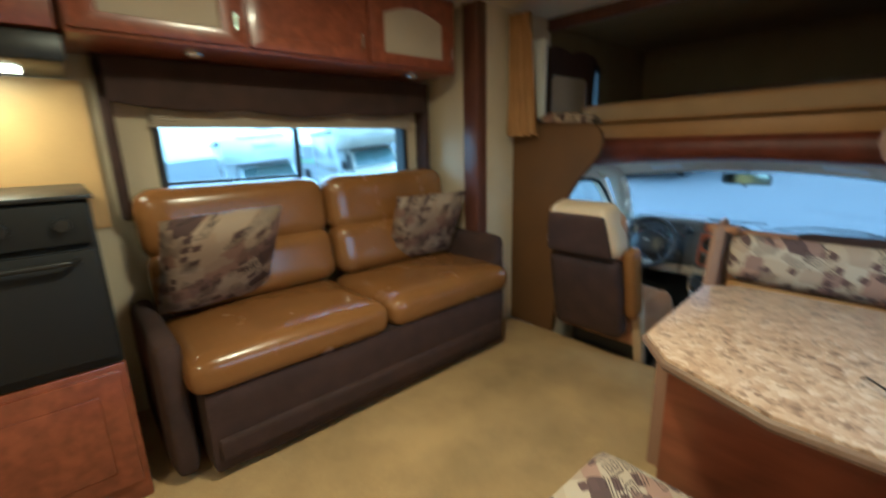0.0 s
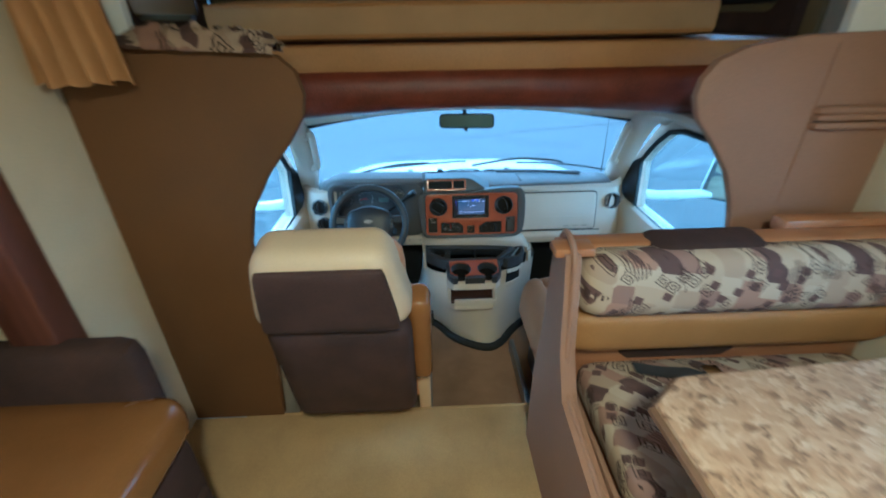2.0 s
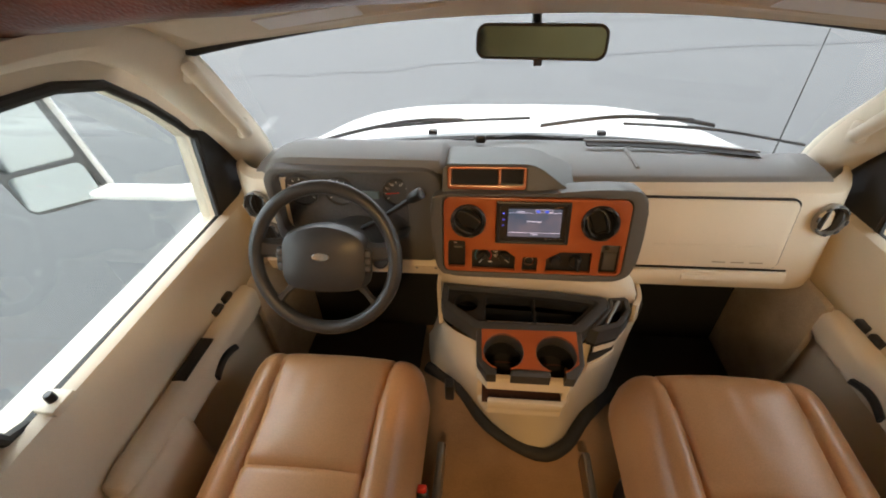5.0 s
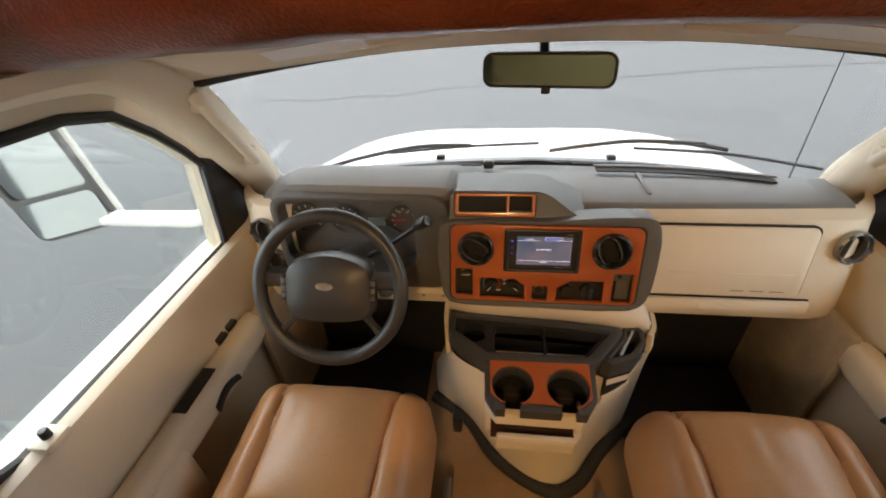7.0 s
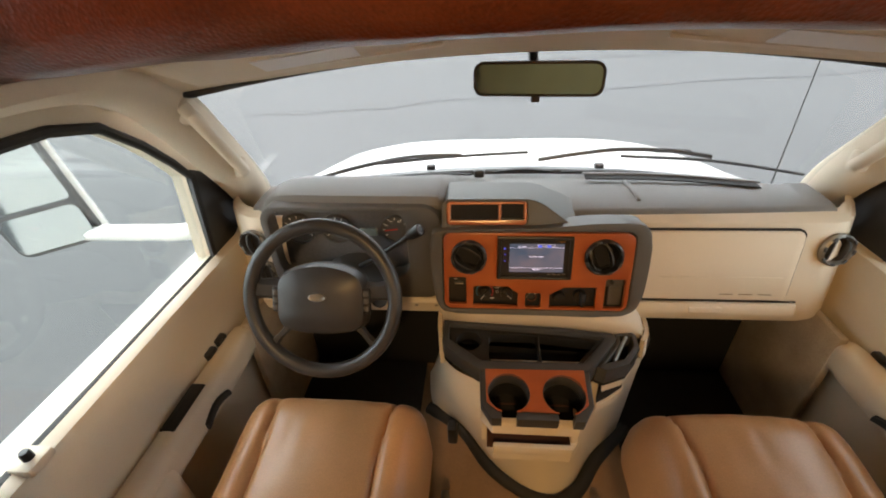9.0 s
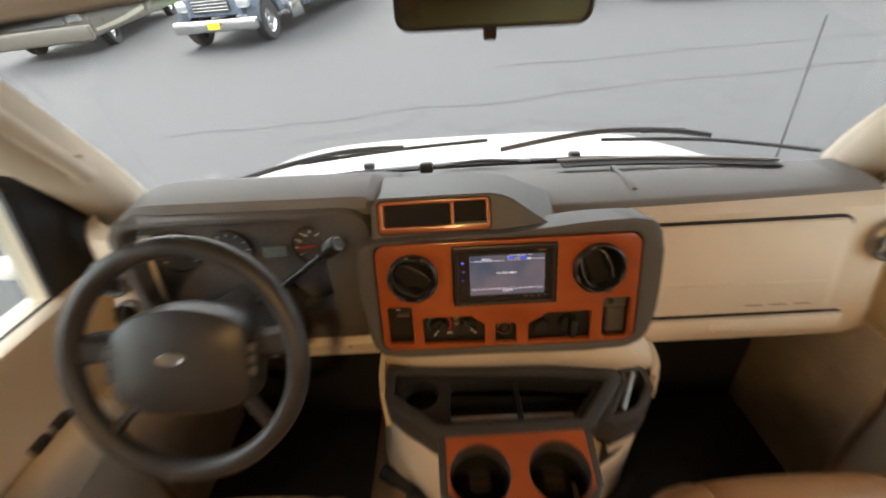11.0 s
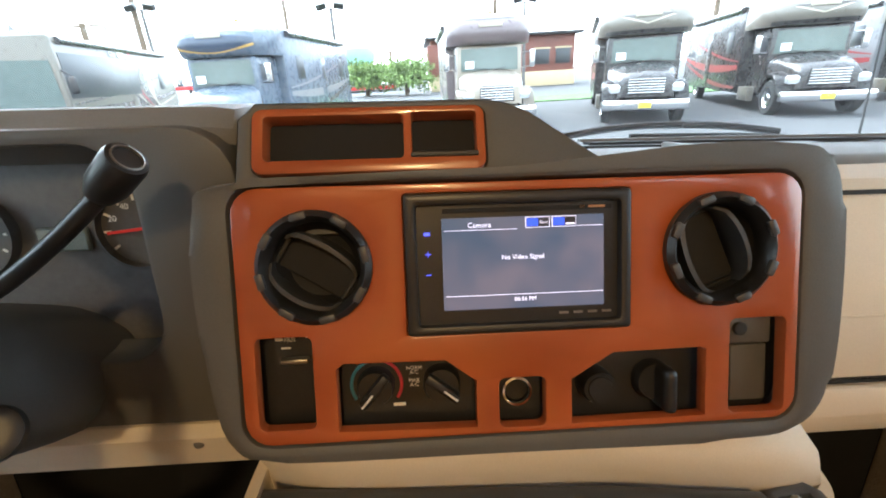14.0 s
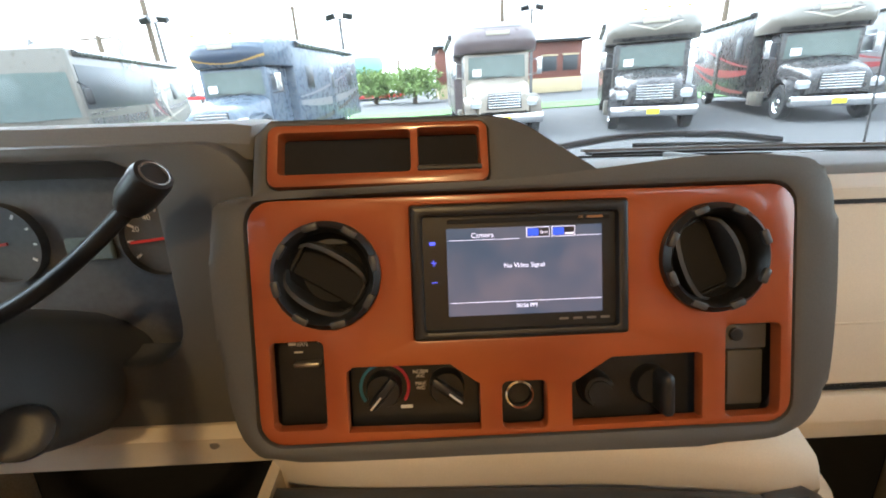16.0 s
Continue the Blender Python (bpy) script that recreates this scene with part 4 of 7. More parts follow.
for s, nm in ((-1, "left"), (1, "right")):
    # A-pillar
    bm = bmesh.new()
    path = [(0.9, 3.36, 0.56), (0.865, 3.27, 0.68), (0.83, 3.12, 0.84), (0.8, 2.99, 0.97), (0.79, 2.88, 1.06), (0.8, 2.7, 1.1), (0.82, 2.4, 1.1)]
    P = smooth_line(mirrored(path, s), 5)
    secs = []
    for q in P:
        secs.append([q + Vector((s * dx, dy, dz)) for dx, dy, dz in ((0.03, 0.05, -0.005), (-0.01, 0.06, 0.015), (-0.035, 0.03, 0.01), (-0.035, -0.02, -0.015), (-0.005, -0.05, -0.03), (0.05, -0.05, -0.03), (0.07, 0.0, 0.0))])
    loft(bm, secs, closed=True, caps=True)
    solid("trim_pillar_" + nm, bm, LINER, "beige windshield pillar trim", "trim", kind="structure", angle=60)
    gh = thing("grab_handle", (s * 0.78, 3.1, 0.75), "beige grab handle on the windshield pillar", "handle", "grab handles")
    bm = bmesh.new()
    a, b = Vector((s * 0.815, 3.16, 0.775)), Vector((s * 0.772, 2.965, 0.985))
    inn = Vector((-s * 0.03, -0.035, 0.004))
    tube(bm, smooth_line([a, a + inn, a.lerp(b, 0.5) + inn * 1.15, b + inn, b], 5), 0.016, 10)
    part("bar", bm, BEIGE, gh)
    for e in (a, b):
        bm = bmesh.new()
        softbox(bm, e + inn * 0.35, (0.035, 0.04, 0.055), 0.012, 0, 4)
        part("mount", bm, BEIGE, gh)
    # door with its window
    dn = thing("door_1" if s < 0 else "door_2", (s * 0.95, 2.7, -0.1), "beige cab door panel with armrest and window", "door", kind="structure")
    dm = Matrix(((0, 0, s, s * 0.93), (1, 0, 0, 0), (0, 1, 0, 0), (0, 0, 0, 1)))
    hole = [(3.062, 0.526), (3.095, 0.772), (3.05, 0.83), (2.98, 0.902), (2.89, 0.972), (2.78, 1.0), (2.6, 1.008), (2.4, 1.0), (2.345, 0.98), (2.33, 0.92), (2.33, 0.58), (2.345, 0.54), (2.385, 0.526)]
    bm = bmesh.new()
    plate(bm, [(3.42, -0.2), (3.42, 0.55), (3.2, 0.75), (2.98, 1.0), (2.86, 1.12), (2.3, 1.12), (2.24, 1.08), (2.24, -0.2)], [hole], 0.0, 0.05, dm)
    part("frame", bm, LINER, dn)
    bm = bmesh.new()
    rim = smooth_line([(s * 0.925, y, z) for y, z in hole], 1, True)
    tube(bm, rim, 0.012, 8, True)
    part("seal", bm, RUBBER, dn, "black rubber window seal")
    bm = bmesh.new()
    plate(bm, hole, [], 0.02, 0.024, dm)
    part("pane", bm, GLASS, dn).visible_shadow = False
    # black corner piece ahead of the window
    bm = bmesh.new()
    plate(bm, [(3.05, 0.522), (3.15, 0.522), (3.27, 0.57), (3.275, 0.62), (3.19, 0.74), (3.1, 0.79), (3.085, 0.775)], [], -0.012, 0.0, dm, 0.004)
    part("corner_cover", bm, BLACK, dn, "black mirror corner cover")
    # door skin: sill, face, armrest, pocket
    bm = bmesh.new()
    prof = [(0.945, 0.53), (0.915, 0.535), (0.895, 0.525), (0.885, 0.5), (0.885, 0.36), (0.87, 0.3), (0.865, 0.1), (0.85, -0.02), (0.85, -0.2)]
    loft(bm, [[(s * x, y, z) for x, z in prof] for y in (2.24, 2.35, 2.6, 2.9, 3.1, 3.3, 3.42)])
    bmesh.ops.recalc_face_normals(bm, faces=bm.faces[:])
    bmesh.ops.solidify(bm, geom=bm.faces[:], thickness=0.012)
    sk = part("skin", bm, BEIGE, dn)
    bm = bmesh.new()
    softbox(bm, (s * 0.848, 2.66, 0.3), (0.07, 0.62, 0.1), 0.028, 0.0, 8)
    ar = part("armrest", bm, BEIGE, dn)
    bm = bmesh.new()
    softbox(bm, (s * 0.84, 2.43, 0.2), (0.085, 0.24, 0.24), 0.03, 0, 6)
    part("pocket", bm, BEIGE, dn)
    bm = bmesh.new()
    box(bm, s * 0.852 - 0.019, s * 0.852 + 0.019, 2.605, 2.74, 0.338, 0.352, 0.003)
    part("grip_recess", bm, RUBBER, ar, "dark grip recess")
    bm = bmesh.new()
    loft(bm, [[(s * (0.808 + 0.008 * math.cos(2 * math.pi * j / 8)), 2.665 + 0.0105 * k, 0.282 + 0.018 * math.sin(math.pi * k / 10) + 0.012 * math.sin(2 * math.pi * j / 8)) for j in range(8)] for k in range(11)], closed=True, caps=True)
    part("door_handle", bm, BLACK, dn, "black inner door lever")
    for k in range(2):
        bm = bmesh.new()
        box(bm, s * 0.88 - 0.012, s * 0.88 + 0.012, 2.825 + 0.052 * k, 2.863 + 0.052 * k, 0.336, 0.36, 0.004)
        part("window_switch", bm, BLACK, sk, "black window switch")
    bm = bmesh.new()
    box(bm, s * 0.905 - 0.022, s * 0.905 + 0.022, 2.4, 2.45, 0.522, 0.542, 0.005)
    lb = part("lock_plate", bm, BEIGE, dn)
    bm = bmesh.new()
    lathe(bm, [(0.009, 0), (0.009, 0.016), (0.007, 0.02), (0, 0.021)], 16, Matrix.Translation((s * 0.905, 2.425, 0.54)))
    part("lock_knob", bm, BLACK, lb, "black lock knob")
    # white outer sill of the door
    bm = bmesh.new()
    box(bm, s * 1.0 - 0.018, s * 1.0 + 0.018, 2.28, 3.3, 0.4, 0.52, 0.012, 3)
    part("outer_skin", bm, WHITE_PAINT, dn, "white painted outer door skin")
    # towing mirror on a white arm
    om = thing("side_mirror", (s * 1.3, 3.1, 0.5), "large two-piece towing mirror on a white arm", "mirror", "side mirrors")
    bm = bmesh.new()
    tube(bm, [(s * 0.96, 3.18, 0.56), (s * 1.1, 3.17, 0.545), (s * 1.42, 3.15, 0.555)], [0.03, 0.028, 0.026], 12)
    part("arm", bm, WHITE_PAINT, om)
    bm = bmesh.new()
    softbox(bm, (s * 0.97, 3.2, 0.62), (0.06, 0.09, 0.2), 0.025, 0, 6)
    part("foot", bm, WHITE_PAINT, om)
    mm = pose(s * 1.5, 3.13, 0.74, 90, s * 8, -s * 20)
    bm = bmesh.new()
    softbox(bm, (0, 0, 0), (0.262, 0.46, 0.05), 0.024, 0, 8, mm @ pose(0, 0, -0.012))
    part("shell", bm, WHITE_PAINT, om)
    bm = bmesh.new()
    plate(bm, rrect(-0.128, 0.128, -0.225, 0.225, 0.035), [rrect(-0.112, 0.112, -0.075, 0.208, 0.025), rrect(-0.112, 0.112, -0.21, -0.092, 0.025)], 0.012, 0.03, mm, 0.004)
    part("bezel", bm, surface("grey_mirror_bezel", (0.09, 0.09, 0.092), 0.5), om)
    bm = bmesh.new()
    plate(bm, rrect(-0.113, 0.113, -0.076, 0.209, 0.025), [], 0.014, 0.02, mm)
    part("upper_glass", bm, MIRROR, om, "flat mirror glass")
    bm = bmesh.new()
    plate(bm, rrect(-0.113, 0.113, -0.211, -0.091, 0.025), [], 0.014, 0.02, mm @ pose(0, 0, 0, -6, 0, 0))
    part("lower_glass", bm, MIRROR, om, "convex mirror glass")
    # rear of the cab side, between the door and the partition
    slab("wall_body_" + nm, "white body corner behind the cab door", WHITE_PAINT, s * 0.985, s * 1.29, 2.232, 2.26, -0.6, 1.9)

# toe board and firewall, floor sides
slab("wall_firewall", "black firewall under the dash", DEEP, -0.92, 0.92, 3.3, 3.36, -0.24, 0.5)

for s in (-1, 1):
    # near-black sheet stands in for the shade on the footwell floor
    bm = bmesh.new()
    box(bm, s * 0.6 - 0.25, s * 0.6 + 0.25, 2.74, 3.29, -0.178, -0.165, 0.004)
    solid("footwell_shade", bm, RUBBER, "near-black sheet standing in for footwell shade", "mat", "floor mats")
    bm = bmesh.new()
    box(bm, s * 0.83 - 0.012, s * 0.83 + 0.012, 2.95, 3.3, -0.17, 0.36, 0.006)
    solid("trim_kick_" + ("left" if s < 0 else "right"), bm, KICK_CARPET, "beige carpeted kick panel in the footwell", "trim", kind="structure")

# ---- dash ----
da = thing("dashboard", (0, 3.2, 0.3), "charcoal and beige dashboard with orange wood trim", "dashboard")


def dash_edge(x):
    """Rear edge of the dash top at x: (y, z)."""
    return 3.115 + 0.02 * (abs(x) / 0.8) ** 2, 0.655


bm = bmesh.new()
rows = []
for i in range(81):
    x = -0.8 + 1.6 * i / 80
    y, z = dash_edge(x)
    brow = 0.068 * max(0, 1 - abs((x + 0.496) / (0.272 if x < -0.5 else 0.284)) ** (7 if x < -0.5 else 30))
    k = brow / 0.068
    yb = 3.48 - 0.16 * (x / 0.9) ** 2
    rows.append([(x, y - 0.02 * k, 0.62 + 0.05 * k), (x, y - 0.005 - 0.05 * k, z - 0.012 + 0.045 * k), (x, y - 0.003 - 0.055 * k, z - 0.008 + brow - 0.012 * k), (x, y + 0.004 - 0.05 * k, z - 0.002 + brow), (x, y + 0.014 - 0.04 * k, z + brow), (x, y + 0.05, z + 0.004 + brow), (x, y + 0.14, z + 0.004 + brow * 0.55), (x, yb - 0.07, 0.635 + 0.1 * brow), (x, yb, 0.6)])
loft(bm, rows)
part("top_pad", bm, DASH_TOP, da, "matt grey dash top")
# grille slot and tray on the passenger side of the top


def dash_strip(name, x0, x1, y0, y1, wide, z, mat, label=""):
    """A thin strip on the dash top from x0 to x1 that bows with the windshield."""
    bm = bmesh.new()
    rows = []
    for i in range(17):
        t = i / 16
        x = x0 + (x1 - x0) * t
        y = y0 + (y1 - y0) * t + 0.02 * math.sin(math.pi * t)
        rows.append([(x, y - wide / 2, z - 0.004), (x, y - wide / 2, z), (x, y + wide / 2, z), (x, y + wide / 2, z - 0.004)])
    loft(bm, rows, closed=True, caps=True)
    part(name, bm, mat, da, label)


# the tray is not sunk; a flat dark strip paints its inner shade
dash_strip("tray_wall", 0.19, 0.66, 3.318, 3.25, 0.03, 0.665, DEEP, "flat dark strip standing in for shade in the dash tray")
dash_strip("tray_lip", 0.185, 0.67, 3.338, 3.268, 0.012, 0.669, DASH_TOP)
dash_strip("defrost_slot", 0.13, 0.5, 3.385, 3.335, 0.014, 0.655, DEEP, "dark defroster slot")
dash_strip("defrost_slot", -0.52, -0.16, 3.325, 3.37, 0.014, 0.655, DEEP, "dark defroster slot")
dash_strip("defrost_slot", -0.09, 0.1, 3.385, 3.388, 0.014, 0.655, DEEP, "dark defroster slot")
bm = bmesh.new()
box(bm, 0.3, 0.312, 3.165, 3.3, 0.652, 0.664, 0.003)
part("tray_rib", bm, DASH_TOP, da)
bm = bmesh.new()
softbox(bm, (-0.136, 3.352, 0.664), (0.034, 0.03, 0.026), 0.008, 0, 4)
part("light_sensor", bm, BLACK, da)

# passenger side: beige fascia with glove box
bm = bmesh.new()
rows = []
for i in range(17):
    x = 0.25 + 0.645 * i / 16
    r = 0.11 * max(0, (x - 0.78) / 0.115) ** 2
    rows.append([(x, 3.14 + r, 0.646), (x, 3.112 + r, 0.644), (x, 3.09 + r, 0.632), (x, 3.075 + r, 0.56), (x, 3.055 + r, 0.46), (x, 3.045 + r, 0.4), (x, 3.04 + r, 0.352), (x, 3.05 + r, 0.332), (x, 3.08 + r, 0.322), (x, 3.13 + r, 0.32)])
loft(bm, rows)
part("passenger_fascia", bm, BEIGE, da)
bm = bmesh.new()
gm = Matrix.Translation((0, 3.0665, 0.53)) @ pose(0, 0, 0, 81, 0, 0)
glove = rrect(0.29, 0.706, -0.118, 0.087, 0.02)
plate(bm, glove, [], 0.0, 0.012, gm, 0.005)
gb = part("glove_box_door", bm, BEIGE, da)
bm = bmesh.new()
plate(bm, rrect(0.285, 0.711, -0.122, 0.092, 0.022), [], -0.004, 0.0035, gm)
part("door_gap", bm, DEEP, gb, "dark gap round the glove box door")
bm = bmesh.new()
box(bm, 0.36, 0.68, -0.047, -0.0445, 0.011, 0.0135, 0.0008, 1, gm)
part("crease", bm, BEIGE, gb)
bm = bmesh.new()
box(bm, 0.29, 0.74, -0.165, -0.128, 0.0, 0.016, 0.006, 2, gm)
ll = part("lower_ledge", bm, BEIGE, da)
bm = bmesh.new()
softbox(bm, (0.5, -0.148, 0.016), (0.09, 0.02, 0.01), 0.004, 0, 4, gm)
part("glove_latch", bm, BEIGE, ll)
bm = bmesh.new()
box(bm, 0.29, 0.74, -0.1275, -0.1235, -0.002, 0.0045, 0, 1, gm)
part("seam_gap", bm, DEEP, ll, "dark seam under the glove box")
for k in range(3):
    bm = bmesh.new()
    box(bm, 0.53 + 0.05 * k, 0.565 + 0.05 * k, -0.1, -0.097, 0.0118, 0.0126, 0, 1, gm)
    part("faint_mark", bm, surface("faint_grey_mark", (0.3, 0.24, 0.16), 0.6, bump=0), gb)

# driver side: beige end cap with two vents, dark cluster bay, knee panel
bm = bmesh.new()
rows = []
for i in range(9):
    x = -0.9 + 0.2 * i / 8
    r = 0.1 * max(0, (-0.78 - x) / 0.12) ** 2
    rows.append([(x, 3.14 + r, 0.65), (x, 3.1 + r, 0.64), (x, 3.09 + r, 0.62), (x, 3.075 + r, 0.5), (x, 3.06 + r, 0.4), (x, 3.1 + r, 0.36)])
loft(bm, rows)
part("driver_end_cap", bm, BEIGE, da)
bm = bmesh.new()
cl_line = rrect(-0.735, -0.235, 0.4, 0.705, 0.05)
cl_m = Matrix(((1, 0, 0, 0), (0, 0, -1, 3.09), (0, 1, 0, 0), (0, 0, 0, 1)))
plate(bm, cl_line, [rrect(-0.712, -0.33, 0.478, 0.69, 0.045)], 0.0, 0.05, cl_m, 0.006)
part("cluster_surround", bm, DASH_GREY, da)
bm = bmesh.new()
plate(bm, cl_line, [], -0.05, -0.02, cl_m)
cb = part("instrument_panel", bm, surface("cluster_grey", (0.1, 0.1, 0.104), 0.5, bump=0.1), da)
for cx, r in ((-0.66, 0.05), (-0.545, 0.046), (-0.372, 0.044)):
    bm = bmesh.new()
    lathe(bm, [(r, 0), (r, 0.012), (r * 0.93, 0.012), (r * 0.92, 0.003), (0, 0.003)], 36, cl_m @ Matrix.Translation((cx, 0.6, -0.02)))
    ga = part("gauge", bm, surface("gauge_face", (0.075, 0.077, 0.08), 0.5, bump=0), cb, "grey instrument dial")
    for k in range(9):
        a = radians(215 - 31 * k)
        bm = bmesh.new()
        box(bm, r * 0.7, r * 0.86, -0.0012, 0.0012, 0.004, 0.005, 0, 1, cl_m @ pose(cx, 0.6, -0.02) @ pose(0, 0, 0, 0, 0, math.degrees(a)))
        part("tick", bm, WHITE_MARK, ga)
    bm = bmesh.new()
    box(bm, -0.006, r * 0.75, -0.0015, 0.0015, 0.006, 0.008, 0, 1, cl_m @ pose(cx, 0.6, -0.02, 0, 0, 186))
    part("needle", bm, RED, ga, "red dial needle")
bm = bmesh.new()
box(bm, -0.478, -0.426, 0.578, 0.604, -0.019, -0.012, 0.002, 1, cl_m)
part("odometer", bm, surface("lcd_grey", (0.22, 0.26, 0.24), 0.3, bump=0), cb, "grey-green odometer display")
bm = bmesh.new()
rows = []
for i in range(13):
    x = -0.8 + 0.6 * i / 12
    rows.append([(x, 3.07, 0.4), (x, 3.045, 0.396), (x, 3.035, 0.385), (x, 3.05, 0.34), (x, 3.1, 0.31), (x, 3.2, 0.305)])
loft(bm, rows)
kp = part("knee_panel", bm, BEIGE, da)
for x in (-0.32, -0.26):
    bm = bmesh.new()
    lathe(bm, [(0.006, 0), (0.005, 0.003), (0, 0.004)], 12, pose(x, 3.04, 0.375, 75, 0, 0))
    part("screw", bm, STEEL, kp, "steel screw head")


def round_vent(name, m, r, parent, turn, ring_mat=BLACK, label="", deep=0.03):
    """A round air outlet: notched ring, dished bowl, turned blades."""
    bm = bmesh.new()
    lathe(bm, [(r * 0.78, -0.012), (r * 0.8, 0.006), (r * 0.9, 0.013), (r, 0.008), (r, -0.004)], 48, m)
    v = part(name, bm, ring_mat, parent, label)
    bm = bmesh.new()
    lathe(bm, [(r * 0.79, -0.005), (r * 0.6, -deep * 0.75), (0, -deep)], 40, m)
    part("bowl", bm, DEEP, v)
    for k in range(8):
        bm = bmesh.new()
        box(bm, r * 0.84, r * 0.985, -0.007, 0.007, 0.008, 0.0135, 0.002, 2, m @ pose(0, 0, 0, 0, 0, 45 * k + turn))
        part("notch", bm, TRAY_GREY, v)
    # a barrel with two tall curved vanes joined by end bars
    mt = m @ pose(0, 0, 0, 0, 0, turn)
    for k in (-1, 1):
        bm = bmesh.new()
        sec = []
        for i in range(13):
            u = -1 + i / 6
            arc = (1 - u * u) ** 0.5 if abs(u) < 1 else 0.0
            c = k * r * (0.2 + 0.22 * arc) if k > 0 else -r * (0.34 + 0.3 * arc)
            top = 0.001 + 0.008 * arc
            sec.append([(u * r * 0.7, c - 0.0015, -0.022), (u * r * 0.7, c - 0.002, top), (u * r * 0.7, c + 0.002, top), (u * r * 0.7, c + 0.0015, -0.022)])
        loft(bm, [[mt @ Vector(p) for p in q] for q in sec], closed=True, caps=True)
        part("vane", bm, TRAY_GREY, v)
        bm = bmesh.new()
        box(bm, k * r * 0.68 - 0.002, k * r * 0.68 + 0.002, -r * 0.34, r * 0.2, -0.02, -0.009, 0.001, 1, mt)
        part("end_bar", bm, BLACK, v)
    # matt black filler stands in for the shade between the vanes
    bm = bmesh.new()
    box(bm, -r * 0.66, r * 0.66, -r * 0.36, r * 0.3, -0.018, -0.013, 0.001, 1, mt)
    part("vane_shade", bm, DEEP, v)
    return v


round_vent("air_vent", pose(0.796, 3.073, 0.563, 82, 0, 8), 0.045, da, 80, STEEL, "round side vent in a grey ring", 0.013)
round_vent("air_vent", pose(-0.79, 3.07, 0.57, 82, 0, -8), 0.043, da, 95, STEEL, "round side vent in a grey ring", 0.013)
round_vent("air_vent", pose(-0.775, 3.058, 0.475, 82, 0, -8), 0.04, da, 95, STEEL, "round side vent in a grey ring", 0.013)

# ---- centre stack ----
CP = Matrix.Translation((0.009, 2.987, 0.586)) @ pose(0, 0, 0, 78, 0, 0)
cs = thing("center_stack", (0.008, 3.0, 0.42), "charcoal centre stack with glossy orange wood panel", "dashboard panel")
pod = smooth_line([(-0.266, 0.05, 0), (-0.245, 0.073, 0), (-0.1, 0.079, 0), (0.0, 0.081, 0), (0.08, 0.088, 0), (0.16, 0.095, 0), (0.25, 0.094, 0), (0.274, 0.082, 0), (0.285, 0.058, 0), (0.2875, 0.01, 0), (0.287, -0.045, 0), (0.283, -0.1, 0), (0.274, -0.138, 0), (0.25, -0.16, 0), (0.2, -0.168, 0), (0, -0.166, 0), (-0.2, -0.164, 0), (-0.245, -0.152, 0), (-0.262, -0.1, 0), (-0.268, 0, 0)], 4, True)
holes = {
    "a": rrect(-0.222, -0.175, -0.135, -0.055, 0.006),
    "b": [(-0.156, -0.139), (-0.038, -0.141), (-0.038, -0.1), (-0.0635, -0.081), (-0.15, -0.08), (-0.156, -0.085)],
    "c": rrect(-0.018, 0.0225, -0.143, -0.099, 0.006),
    "d": [(0.0455, -0.1425), (0.1645, -0.1415), (0.1645, -0.082), (0.16, -0.08), (0.082, -0.081), (0.0455, -0.103)],
    "e": rrect(0.186, 0.2365, -0.141, -0.056, 0.006),
    "radio": rrect(-0.095, 0.097, -0.059, 0.061, 0.003, 2),
    "vl": circle(-0.168, 0.0035, 0.0465, 40),
    "vr": circle(0.173, 0.006, 0.048, 40),
}
bm = bmesh.new()
plate(bm, [(p.x, p.y) for p in pod], [rrect(-0.236, 0.249, -0.15, 0.071, 0.022)], -0.07, 0.006, CP, 0.006)
part("surround", bm, DASH_GREY, cs)
bm = bmesh.new()
plate(bm, rrect(-0.234, 0.247, -0.148, 0.069, 0.022), list(holes.values()), -0.006, 0.006, CP, 0.0014)
part("wood_panel", bm, DASH_WOOD, cs, "glossy orange burl wood panel")
bm = bmesh.new()
plate(bm, rrect(-0.234, 0.247, -0.148, 0.069, 0.022), [holes["radio"], holes["vl"], holes["vr"]], -0.03, -0.018, CP)
part("pocket_floor", bm, BLACK, cs)
vl = round_vent("air_vent", CP @ Matrix.Translation((-0.168, 0.0035, 0.004)), 0.047, cs, -32)
vr = round_vent("air_vent", CP @ Matrix.Translation((0.173, 0.006, 0.004)), 0.0485, cs, -68)


def knob(name, u, v, r, h, parent, mat=BLACK, label=""):
    bm = bmesh.new()
    lathe(bm, [(r, 0), (r, h * 0.7), (r * 0.9, h), (0, h)], 28, CP @ Matrix.Translation((u, v, -0.018)))
    return part(name, bm, mat, parent, label)


def mark(u0, u1, v0, v1, w, parent, mat=WHITE_MARK, name="mark"):
    bm = bmesh.new()
    box(bm, u0, u1, v0, v1, w, w + 0.0006, 0, 1, CP)
    return part(name, bm, mat, parent)


# fan switch pocket
mark(-0.213, -0.206, -0.064, -0.0585, -0.0178, cs)
for u in (-0.203, -0.199, -0.186):
    mark(u, u + 0.003, -0.062, -0.0595, -0.0178, cs)
bm = bmesh.new()
box(bm, -0.207, -0.183, -0.083, -0.0785, -0.018, -0.008, 0.0015, 2, CP)
part("fan_slider", bm, STEEL, cs, "worn grey fan slider")
